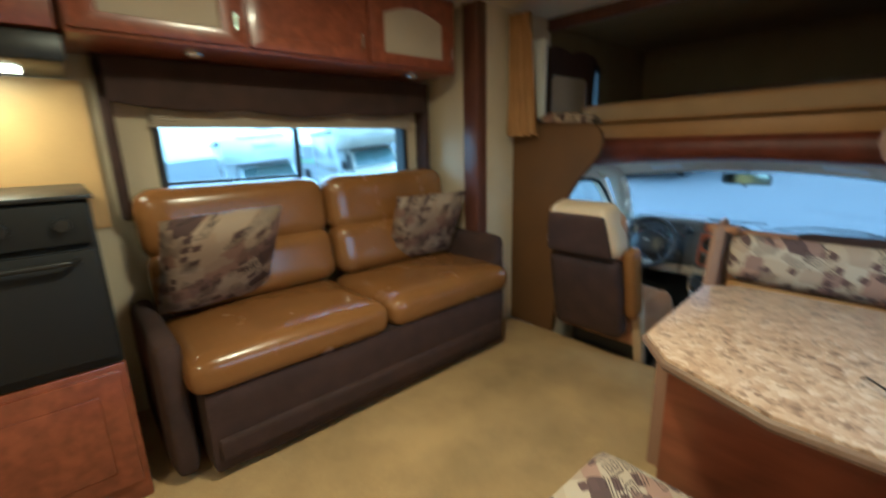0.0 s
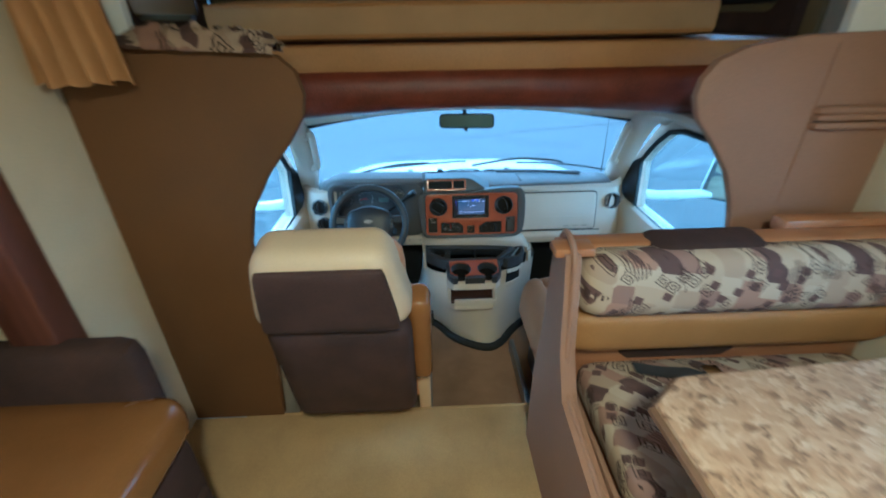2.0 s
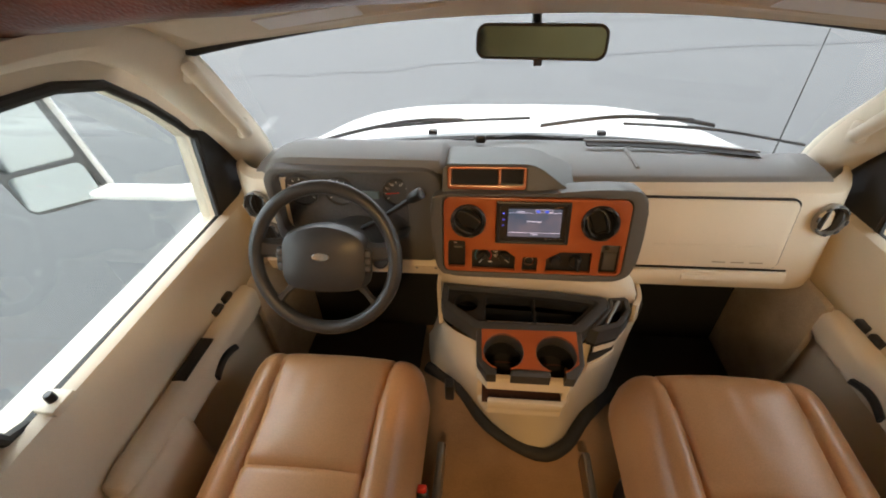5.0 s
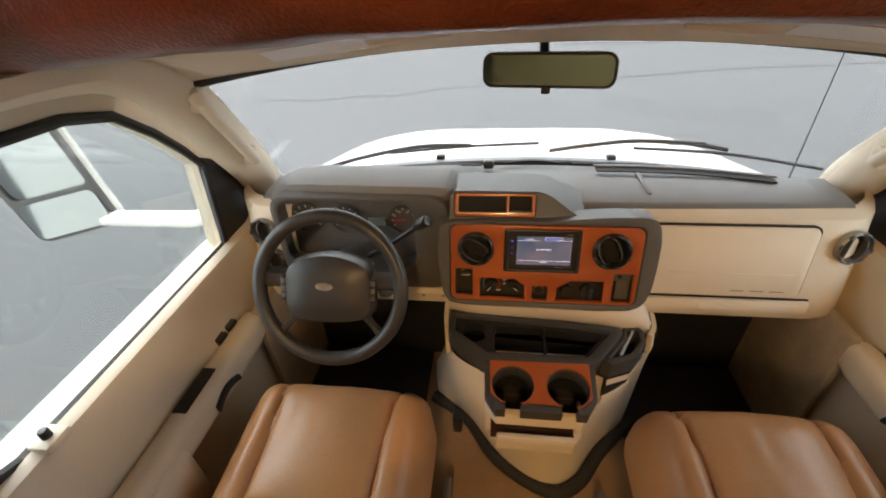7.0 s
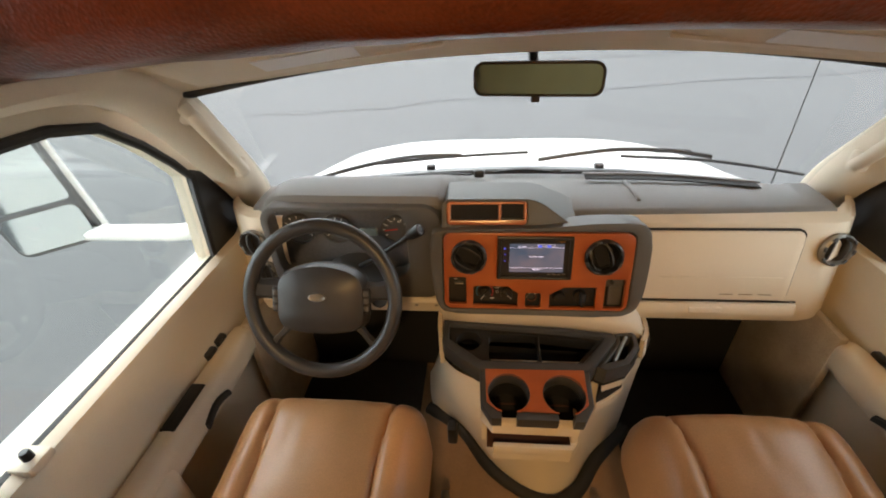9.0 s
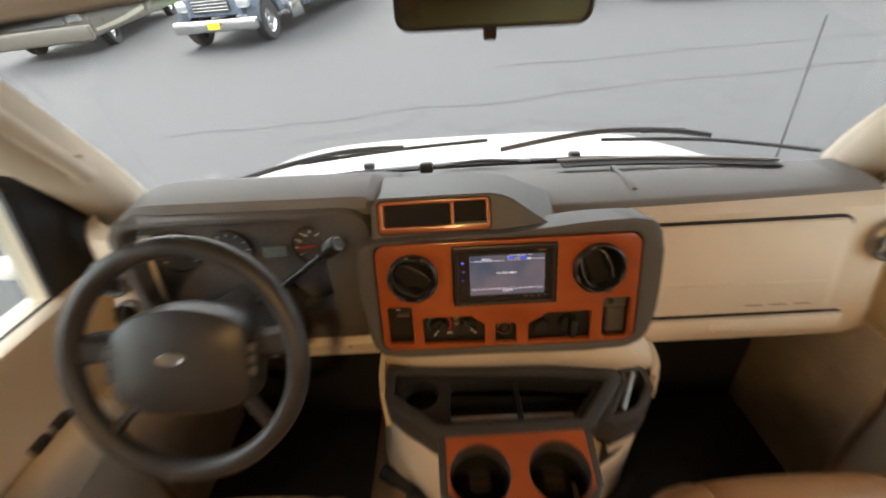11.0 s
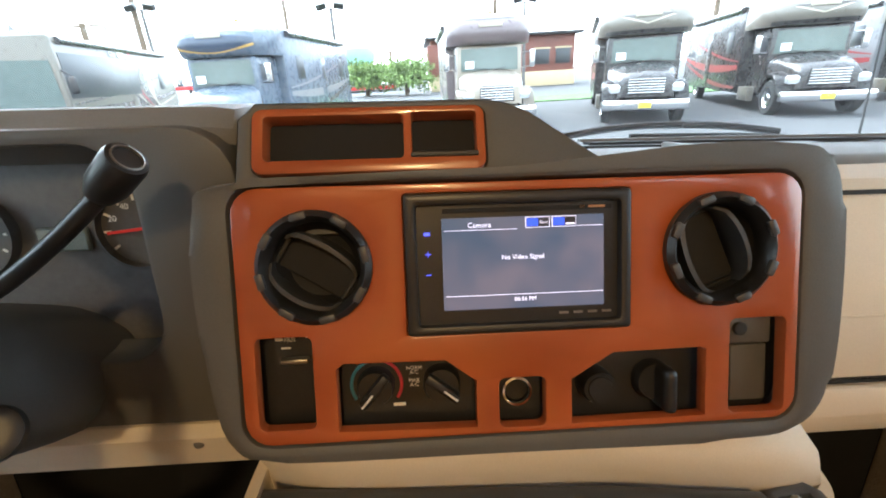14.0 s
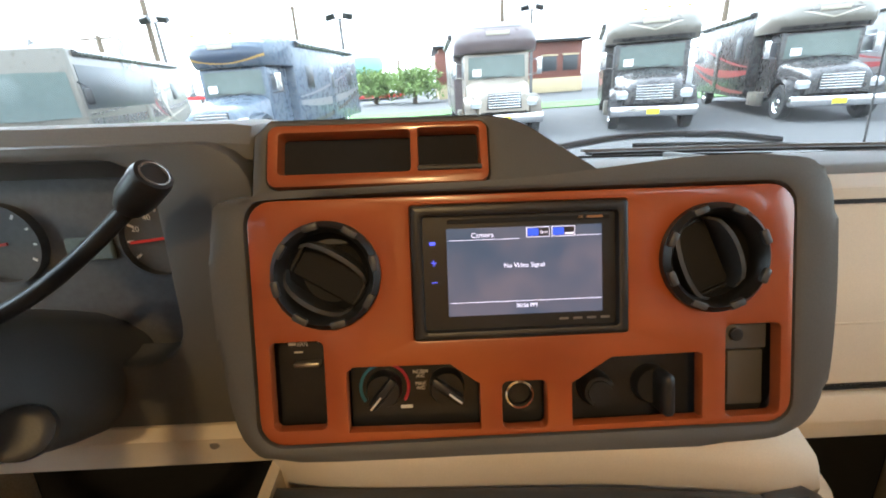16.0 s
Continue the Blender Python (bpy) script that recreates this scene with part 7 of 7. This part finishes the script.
def truck_front(v, col, trim, tan_band):
    """Long-nose truck cab with sloping bonnet, chrome grille and bumper."""
    bm = bmesh.new()
    secs = []
    for y, hw, z0, z1 in ((-0.72, 0.62, 0.75, 1.2), (-0.68, 0.72, 0.7, 1.3), (-0.3, 0.8, 0.7, 1.45), (0.2, 0.88, 0.7, 1.55), (0.75, 0.95, 0.7, 1.66)):
        secs.append([(-hw, y, z0), (-hw, y, z1 - 0.18), (-hw * 0.85, y, z1 - 0.05), (-hw * 0.5, y, z1), (0, y, z1 + 0.03), (hw * 0.5, y, z1), (hw * 0.85, y, z1 - 0.05), (hw, y, z1 - 0.18), (hw, y, z0)])
    loft(bm, secs, caps=True)
    part("bonnet", bm, col, v, angle=50)
    bm = bmesh.new()
    plate(bm, [(-0.5, 0.82), (0.5, 0.82), (0.46, 1.26), (-0.46, 1.26)], [], 0.0, 0.05, Matrix(((1, 0, 0, 0), (0, 0, -1, -0.7), (0, 1, 0, 0), (0, 0, 0, 1))), 0.01)
    g = part("grille", bm, BLACK, v)
    for k in range(6):
        bm = bmesh.new()
        box(bm, -0.46, 0.46, -0.775, -0.745, 0.85 + 0.07 * k, 0.885 + 0.07 * k, 0.006)
        part("grille_bar", bm, CHROME, g)
    bm = bmesh.new()
    box(bm, -1.1, 1.1, -0.9, -0.68, 0.4, 0.68, 0.05, 3)
    bp = part("bumper", bm, CHROME, v)
    bm = bmesh.new()
    box(bm, -0.16, 0.16, -0.915, -0.9, 0.47, 0.62, 0.004)
    part("number_plate", bm, YELLOW, bp, "yellow dealer plate")
    for s in (-1, 1):
        bm = bmesh.new()
        softbox(bm, (s * 0.79, -0.62, 0.98), (0.34, 0.2, 0.24), 0.08, 0, 6)
        part("headlight", bm, LAMP_LENS, v)
        bm = bmesh.new()
        fender = [(s * 0.98 + 0 * k, 0.6 * math.cos(math.pi * k / 14), 0.52 + 0.62 * math.sin(math.pi * k / 14)) for k in range(15)]
        loft(bm, [[(s * 0.78, y, z + 0.06), (s * 1.05, y, z + 0.04), (s * 1.12, y, z - 0.02), (s * 1.1, y, z - 0.1)] for _, y, z in fender])
        bmesh.ops.solidify(bm, geom=bm.faces[:], thickness=0.02)
        part("fender", bm, col, v)
        road_wheel(v, s * 0.96, 0.0)
        bm = bmesh.new()
        box(bm, s * 0.99 - 0.02, s * 0.99 + 0.02, 0.95, 1.75, 1.66, 2.2, 0.02)
        part("side_glass", bm, BUS_GLASS, v)
        bm = bmesh.new()
        softbox(bm, (s * 1.32, 0.75, 1.95), (0.16, 0.1, 0.5), 0.03, 0, 4)
        m = part("mirror", bm, CHROME, v)
        bm = bmesh.new()
        tube(bm, [(s * 0.98, 0.85, 1.7), (s * 1.3, 0.75, 1.75)], 0.02, 6)
        tube(bm, [(s * 0.98, 0.85, 2.15), (s * 1.3, 0.75, 2.15)], 0.02, 6)
        part("mirror_arm", bm, CHROME, m)
    bm = bmesh.new()
    box(bm, -1.0, 1.0, 0.75, 2.1, 0.55, 2.4, 0.06, 3)
    part("cab", bm, col, v)
    bm = bmesh.new()
    loft(bm, [[(-0.88, 0.735, 1.66), (-0.5, 0.68, 1.68), (0, 0.66, 1.69), (0.5, 0.68, 1.68), (0.88, 0.735, 1.66)], [(-0.86, 0.745, 2.3), (-0.5, 0.72, 2.31), (0, 0.71, 2.31), (0.5, 0.72, 2.31), (0.86, 0.745, 2.3)]])
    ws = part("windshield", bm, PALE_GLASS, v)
    bm = bmesh.new()
    box(bm, -0.75, -0.48, 0.655, 0.665, 1.74, 1.95)
    part("price_sheet", bm, COLOURS["white"], ws, "white price sheet behind the glass")
    for s in (-1, 1):
        bm = bmesh.new()
        tube(bm, [(s * 0.05, 0.64, 1.69), (s * 0.5, 0.655, 1.74)], 0.012, 5)
        part("wiper", bm, BLACK, ws)
        bm = bmesh.new()
        box(bm, s * 1.1 - 0.1, s * 1.1 + 0.1, 1.2, 2.05, 0.3, 0.72, 0.03)
        part("step_box", bm, COLOURS["taupe"] if tan_band else CHROME, v)


NAVY = surface("navy_rv_paint", (0.03, 0.045, 0.075), 0.3, var=0.05, coat=0.12, bump=0)
GOLD = surface("gold_rv_paint", (0.5, 0.3, 0.08), 0.35, var=0.05, bump=0)


def overcab(v, y0, y1, z0, z1, hw, col, style="plain"):
    """Rounded bunk nose above the cab."""
    bm = bmesh.new()
    secs = []
    n = 9
    for i in range(13):
        x = -1 + i / 6
        xr = hw * x
        pull = 0.55 * abs(x) ** 5
        line = []
        for k in range(n):
            t = k / (n - 1)
            z = z0 + (z1 - z0) * t
            nose = 0.3 * (1 - (2 * t - 0.75) ** 2) if True else 0
            line.append((xr, y0 + 0.35 + pull - nose, z - (0.1 * abs(x) ** 8 if t > 0.8 else 0)))
        line.append((xr, y1, z1 - 0.1 * abs(x) ** 8))
        line.insert(0, (xr, y1, z0))
        secs.append(line)
    loft(bm, secs, caps=True)
    o = part("overcab", bm, col, v, angle=50)
    def decal(nm, mat, lo, hi, reach=0.86):
        """A painted shape that follows the nose between two curves of height."""
        cols = []
        for i in range(25):
            x = -reach + 2 * reach * i / 24
            col = []
            for k in range(4):
                t = lo(x / reach) + (hi(x / reach) - lo(x / reach)) * k / 3
                col.append((hw * x, y0 + 0.342 + 0.55 * abs(x) ** 5 - 0.3 * (1 - (2 * t - 0.75) ** 2), z0 + (z1 - z0) * t))
            cols.append(col)
        d = bmesh.new()
        loft(d, cols)
        part(nm, d, mat, o)

    if style == "swoosh":
        decal("nose_band", NAVY, lambda u: 0.12 + 0.16 * u * u, lambda u: 0.62 - 0.1 * u * u)
        decal("gold_swoosh", GOLD, lambda u: 0.08 + 0.2 * u * u, lambda u: 0.12 + 0.24 * u * u)
        decal("brow_line", COLOURS["silver"], lambda u: 0.74 - 0.06 * u * u, lambda u: 0.8 - 0.06 * u * u)
    elif style == "crease":
        decal("crease_line", COLOURS["cream"], lambda u: 0.3 + 0.25 * abs(u), lambda u: 0.35 + 0.25 * abs(u), 0.55)
        decal("crease_line", COLOURS["charcoal"], lambda u: 0.56, lambda u: 0.6, 0.55)
        # charcoal band paints the shade along the nose's lower edge
        decal("nose_shadow_line", COLOURS["charcoal"], lambda u: 0.02, lambda u: 0.14)
    else:
        decal("roof_slot", BLACK, lambda u: 0.8, lambda u: 0.85, 0.6)
    for k in range(5):
        bm = bmesh.new()
        softbox(bm, ((-0.8, -0.3, 0, 0.3, 0.8)[k], y0 + 0.2, z1 + 0.0), (0.14, 0.08, 0.05), 0.02, 0, 3)
        part("marker_light", bm, AMBER, o)
    bm = bmesh.new()
    box(bm, -0.35, 0.35, y0 + 0.045, y0 + 0.06, z0 + 0.45, z0 + 0.56, 0.01)
    part("name_bar", bm, COLOURS["cream"], o, "pale bar in place of a nameplate")
    return o


def super_c(name, label, x, y, turn, nose, body, cab_col, c1, c2, tan_band=True, hw=1.27, style="crease"):
    v = thing(name, Matrix.Identity(4), label, "motorhome", "parked motorhomes")
    truck_front(v, cab_col, c1, tan_band)
    house_body(v, 2.1, 9.2, 0.5, 3.2, hw, body, c1, c2)
    overcab(v, 0.35, 2.3, 2.42, 3.25, hw, nose, style)
    v.matrix_basis = LOT @ pose(x, y, 0, 0, 0, turn) @ Matrix.Diagonal((1, 1, 0.98, 1))
    return v


def class_c(name, label, x, y, turn, nose, body, c1, c2):
    """Van-based motorhome."""
    v = thing(name, Matrix.Identity(4), label, "motorhome", "parked motorhomes")
    bm = bmesh.new()
    secs = []
    for yy, hw, z0, z1 in ((-0.75, 0.8, 0.6, 1.0), (-0.68, 0.9, 0.55, 1.12), (-0.2, 0.95, 0.5, 1.25), (0.35, 0.98, 0.5, 1.36)):
        secs.append([(-hw, yy, z0), (-hw, yy, z1 - 0.14), (-hw * 0.8, yy, z1), (0, yy, z1 + 0.03), (hw * 0.8, yy, z1), (hw, yy, z1 - 0.14), (hw, yy, z0)])
    loft(bm, secs, caps=True)
    part("bonnet", bm, nose, v, angle=50)
    bm = bmesh.new()
    box(bm, -0.55, 0.55, -0.79, -0.73, 0.66, 0.96, 0.03)
    g = part("grille", bm, BLACK, v)
    for k in range(3):
        bm = bmesh.new()
        box(bm, -0.52, 0.52, -0.81, -0.785, 0.69 + 0.09 * k, 0.74 + 0.09 * k, 0.008)
        part("grille_bar", bm, CHROME, g)
    bm = bmesh.new()
    box(bm, -1.0, 1.0, -0.92, -0.7, 0.35, 0.6, 0.05, 3)
    bp = part("bumper", bm, CHROME, v)
    bm = bmesh.new()
    box(bm, -0.16, 0.16, -0.935, -0.92, 0.4, 0.55, 0.004)
    part("number_plate", bm, YELLOW, bp, "yellow dealer plate")
    bm = bmesh.new()
    loft(bm, [[(-0.98, 0.35, 0.4), (-0.98, 0.35, 1.3), (-0.85, 0.85, 2.0), (-0.85, 2.1, 2.1), (-0.98, 2.1, 0.4)], [(0.98, 0.35, 0.4), (0.98, 0.35, 1.3), (0.85, 0.85, 2.0), (0.85, 2.1, 2.1), (0.98, 2.1, 0.4)]], closed=True, caps=True)
    part("cab", bm, nose, v)
    bm = bmesh.new()
    loft(bm, [[(-0.85, 0.34, 1.36), (0, 0.27, 1.38), (0.85, 0.34, 1.36)], [(-0.77, 0.8, 1.97), (0, 0.74, 1.98), (0.77, 0.8, 1.97)]])
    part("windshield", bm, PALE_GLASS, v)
    for s in (-1, 1):
        bm = bmesh.new()
        softbox(bm, (s * 0.76, -0.66, 0.88), (0.3, 0.16, 0.22), 0.06, 0, 5)
        part("headlight", bm, LAMP_LENS, v)
        bm = bmesh.new()
        loft(bm, [[(s * 0.985, 0.75, 1.32), (s * 0.985, 1.6, 1.32)], [(s * 0.9, 1.0, 1.85), (s * 0.885, 1.6, 1.9)]])
        bmesh.ops.solidify(bm, geom=bm.faces[:], thickness=0.02)
        part("side_glass", bm, BUS_GLASS, v)
        bm = bmesh.new()
        softbox(bm, (s * 1.28, 0.6, 1.5), (0.2, 0.1, 0.34), 0.04, 0, 4)
        part("mirror", bm, BLACK, v)
        road_wheel(v, s * 0.88, 0.0, 0.4)
    house_body(v, 2.0, 7.8, 0.45, 3.05, 1.25, body, c1, c2)
    overcab(v, 0.1, 2.2, 2.12, 3.1, 1.25, nose)
    for s in (-1, 1):
        bm = bmesh.new()
        box(bm, s * 1.05 - 0.1, s * 1.05 + 0.1, 7.78, 7.83, 1.2, 1.9, 0.02)
        part("tail_light", bm, RED, v)
    v.matrix_basis = LOT @ pose(x, y, 0, 0, 0, turn) @ Matrix.Diagonal((1, 1, 0.98, 1))
    return v


def class_a(name, label, x, y, turn, col, c1, c2):
    """Flat-fronted coach."""
    v = thing(name, Matrix.Identity(4), label, "motorhome", "parked motorhomes")
    house_body(v, -0.8, 9.0, 0.4, 3.2, 1.27, col, c1, c2)
    bm = bmesh.new()
    loft(bm, [[(-1.15, -0.82, 1.35), (0, -0.9, 1.33), (1.15, -0.82, 1.35)], [(-1.12, -0.82, 2.55), (0, -0.88, 2.58), (1.12, -0.82, 2.55)]])
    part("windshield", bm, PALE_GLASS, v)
    bm = bmesh.new()
    box(bm, -1.25, 1.25, -0.98, -0.79, 0.35, 0.75, 0.06, 3)
    part("bumper", bm, col, v)
    bm = bmesh.new()
    box(bm, -0.7, 0.7, -0.86, -0.79, 0.8, 1.15, 0.03)
    part("grille", bm, CHROME, v)
    for s in (-1, 1):
        bm = bmesh.new()
        softbox(bm, (s * 0.95, -0.84, 0.95), (0.36, 0.12, 0.22), 0.05, 0, 5)
        part("headlight", bm, LAMP_LENS, v)
        bm = bmesh.new()
        softbox(bm, (s * 1.5, -0.8, 1.9), (0.2, 0.12, 0.45), 0.05, 0, 4)
        tube(bm, [(s * 1.25, -0.7, 2.3), (s * 1.5, -0.8, 2.15)], 0.03, 6)
        part("mirror", bm, BLACK, v)
        road_wheel(v, s * 1.05, 0.6)
        # dark window band and sweeping painted arcs on the flank
        bm = bmesh.new()
        box(bm, s * 1.276 - 0.012, s * 1.276 + 0.012, -0.62, 4.6, 1.55, 2.75, 0.01)
        part("window_band", bm, BUS_GLASS, v)
        for k, mt in enumerate((c2, c1, COLOURS["red"], c2, c1)):
            bm = bmesh.new()
            r0 = 1.3 + 0.42 * k
            loft(bm, [[(s * 1.286, 8.2 - 1.75 * (r0 + d * math.sin(a)) * math.sin(a), 0.55 + (r0 + d) * 0.78 * (1 - math.cos(a))) for d in (0.0, 0.26)] for a in [0.15 + 1.75 * i / 20 for i in range(21)]])
            part("painted_arc", bm, mt, v)
    v.matrix_basis = LOT @ pose(x, y, 0, 0, 0, turn) @ Matrix.Diagonal((1, 1, 0.98, 1))
    return v


K = COLOURS
class_a("motorhome", "tan flat-fronted coach with swept brown flank stripes", -10.9, 16.2, 12, K["taupe"], K["charcoal"], K["cream"])
super_c("motorhome", "slate blue truck-based motorhome with a gold swoosh", -5.45, 15.2, -7, K["blue"], K["blue"], K["blue"], K["silver"], K["charcoal"], False, style="swoosh")
super_c("motorhome", "mauve grey truck-based motorhome with tan bonnet", 2.25, 16.2, -1, K["mauve"], K["mauve"], K["tan"], K["tan"], K["charcoal"], style="plain")
super_c("motorhome", "charcoal and taupe truck-based motorhome with chrome grille", 6.5, 15.6, -20, K["taupe"], K["charcoal"], K["charcoal"], K["red"], K["silver"])
super_c("motorhome", "charcoal truck-based motorhome with red flank stripe", 11.2, 15.1, -18, K["taupe"], K["charcoal"], K["charcoal"], K["red"], K["red"])
super_c("motorhome", "grey truck-based motorhome at the row's end", 16.0, 15.3, -18, K["taupe"], K["silver"], K["charcoal"], K["red"], K["cream"])
class_c("motorhome", "white van-based motorhome parked beyond the sofa window", -13.5, 5.2, 78, K["white"], K["white"], K["silver"], K["blue"])
class_c("motorhome", "white van-based motorhome parked beyond the sofa window", -13.8, 9.6, 74, K["cream"], K["white"], K["tan"], K["silver"])
class_a("motorhome", "cream coach parked beyond the sofa window", -14.5, 0.8, 80, K["cream"], K["tan"], K["silver"])

# ---- beyond the lot ----
bu = thing("shop_building", LOT @ pose(9, 48, 0), "brown panelled shop building with flat dark roof", "building")
BROWN = surface("brown_cladding", (0.16, 0.05, 0.032), 0.6, var=0.15, scale=0.6, grain=8)
SAND = surface("sand_block_wall", (0.5, 0.4, 0.24), 0.8, var=0.1, scale=0.5, grain=6)
for nm, dims, mt in (("wall", (1.5, 15, 46, 58, 1.3, 4.4), BROWN), ("plinth", (1.4, 15.1, 45.9, 58.1, 0, 1.3), SAND), ("roof", (1.0, 15.6, 45.4, 58.6, 4.4, 4.65), BLACK), ("tower", (1.2, 4.6, 45.7, 52, 1.3, 4.0), BROWN)):
    bm = bmesh.new()
    box(bm, *dims, 0.04)
    bm.transform(LOT)
    wl_part = part(nm, bm, mt, bu)
for x in (11.2, 13.2):
    bm = bmesh.new()
    box(bm, x, x + 1.4, 45.94, 46.02, 1.9, 3.2, 0.03)
    bm.transform(LOT)
    wi = part("window", bm, BUS_GLASS, bu)
    bm = bmesh.new()
    box(bm, x - 0.1, x + 1.5, 45.9, 45.95, 3.2, 3.35, 0.02)
    bm.transform(LOT)
    part("lintel", bm, SAND, wi)
ST_RED = surface("red_canopy", (0.6, 0.03, 0.03), 0.4, bump=0)
for x, y, z in ((-31.5, 62, 1.35), (-7.5, 60, 0.25)):
    fc = thing("fuel_canopy", LOT @ pose(x, y, 0), "red and white fuel station canopy on posts", "canopy")
    for nm, dims, mt in (("fascia", (x - 5, x + 5, y - 4, y + 4, z, z + 0.4), ST_RED), ("band", (x - 5.05, x + 5.05, y - 4.05, y + 4.05, z + 0.4, z + 0.62), WHITE_PAINT), ("post", (x - 3, x - 2.7, y, y + 0.3, -2, z), WHITE_PAINT), ("post", (x + 2.7, x + 3, y, y + 0.3, -2, z), WHITE_PAINT)):
        bm = bmesh.new()
        box(bm, *dims, 0.03)
        bm.transform(LOT)
        part(nm, bm, mt, fc)

POLE_MAT = surface("galvanised_pole", (0.12, 0.115, 0.11), 0.6, 0.3, var=0.1)
TIMBER = surface("weathered_timber", (0.17, 0.125, 0.085), 0.85, var=0.2, scale=2)


def light_pole(x, y, h, lean=0.0):
    p = thing("lot_light_pole", Matrix.Identity(4), "tall grey lot light pole with twin floodlights", "light pole", "lot lights")
    bm = bmesh.new()
    tube(bm, [(0, 0, 0), (lean, 0, h)], [0.16, 0.11], 8)
    part("pole", bm, POLE_MAT, p)
    for s in (-1, 1):
        bm = bmesh.new()
        tube(bm, [(lean, 0, h - 0.15), (lean + s * 0.45, 0, h + 0.05)], 0.04, 6)
        a = part("arm", bm, POLE_MAT, p)
        bm = bmesh.new()
        box(bm, -0.34, 0.34, -0.24, 0.26, -0.2, 0.2, 0.04, 2, pose(lean + s * 0.62, -0.1, h + 0.12, 25, s * 12, 0))
        part("floodlight", bm, BLACK, a)
    p.matrix_basis = LOT @ pose(x, y, 0)


for x, y, h in ((-18.3, 36.8, 6.7), (-5.6, 36.8, 6.2), (9.45, 42.9, 6.8)):
    light_pole(x, y, h)
for x, y, h in ((-12.5, 51, 9.4), (-19.2, 37.4, 11), (7.6, 47, 11), (22.8, 37.9, 10), (36.4, 40.9, 10), (-3.6, 70.8, 5.0), (-21.2, 34.7, 5.8)):
    up = thing("utility_pole", Matrix.Identity(4), "weathered timber utility pole with crossarm", "utility pole", "utility poles")
    bm = bmesh.new()
    tube(bm, [(0, 0, 0), (0.1, 0, h)], [0.24, 0.17], 8)
    part("pole", bm, TIMBER, up)
    bm = bmesh.new()
    box(bm, -1.1, 1.2, -0.06, 0.06, h - 0.25, h - 0.12, 0.02)
    part("crossarm", bm, TIMBER, up)
    up.matrix_basis = LOT @ pose(x, y, 0)
for k in range(3):
    bm = bmesh.new()
    tube(bm, [(-60 + 5 * i, 52 + 0.2 * i, 8.3 + 0.6 * k + 0.8 * ((i % 6) / 3 - 1) ** 2) for i in range(22)], 0.022, 4)
    bm.transform(LOT)
    solid("power_line", bm, BLACK, "thin black overhead power line", "cable", "power lines")
wt = thing("water_tower", LOT @ pose(-21, 170, 0), "pale teal water tower far away", "water tower")
TEAL = surface("pale_teal_paint", (0.25, 0.48, 0.42), 0.6, bump=0)
bm = bmesh.new()
lathe(bm, [(0.0, 3), (1.4, 3), (2.8, 4.5), (6.5, 6.5), (7, 9), (6.2, 11), (0, 12)], 28, Matrix.Translation((-21, 170, 0)))
bm.transform(LOT)
part("tank", bm, TEAL, wt)
bm = bmesh.new()
lathe(bm, [(2.0, -6), (1.4, 3)], 20, Matrix.Translation((-21, 170, 0)))
bm.transform(LOT)
part("stem", bm, TEAL, wt)

LEAF = surface("foliage", (0.2, 0.29, 0.085), 0.9, var=0.4, scale=1.2, grain=12, bump=0)
BARK = surface("bark", (0.12, 0.09, 0.06), 0.95, var=0.3, scale=4)


def tree(x, y, h, w, seed):
    rnd = random.Random(seed)
    t = thing("tree", Matrix.Identity(4), "leafy green tree behind the lot", "tree", "trees")
    bm = bmesh.new()
    tube(bm, [(0, 0, 0), (0.1, 0, h * 0.3), (0, 0.1, h * 0.55)], [0.22, 0.16, 0.08], 8)
    for k in range(5):
        a = 1.26 * k
        tube(bm, [(0.05, 0, h * (0.25 + 0.04 * k)), (w * 0.3 * math.cos(a), w * 0.3 * math.sin(a), h * (0.5 + 0.05 * k))], [0.09, 0.03], 6)
    part("trunk", bm, BARK, t)
    bm = bmesh.new()
    for k in range(5200):
        a, b = rnd.uniform(0, 6.283), rnd.uniform(-1, 1)
        r = rnd.uniform(0.3, 1.05) * (0.85 + 0.6 * noise.noise((math.cos(a) * 1.6 + seed, math.sin(a) * 1.6, b * 1.8)) + 0.35 * noise.noise((math.cos(a) * 4 + seed, math.sin(a) * 4, b * 5)))
        c = Vector((w / 2 * r * math.cos(a) * (1 - b * b * 0.55), w / 2 * r * math.sin(a) * (1 - b * b * 0.55), h * (0.55 + 0.45 * b * r)))
        s = rnd.uniform(0.07, 0.18)
        m = pose(*c, rnd.uniform(0, 180), rnd.uniform(0, 180), rnd.uniform(0, 180))
        vs = [bm.verts.new(m @ Vector(q)) for q in ((-s, 0, 0), (0, -s * 0.6, 0.05), (s, 0, 0), (0, s * 0.6, 0.05))]
        bm.faces.new(vs)
    part("crown", bm, LEAF, t)
    t.matrix_basis = LOT @ pose(x, y, 0)
    return t


tr = tree(-0.9, 42, 3.1, 5.6, 3)
for k, (x, y) in enumerate(((-4.6, 45), (-18.5, 60), (30, 44), (34, 47), (25, 52))):
    copy_thing(tr, LOT @ pose(x, y, 0, 0, 0, 70 * k))
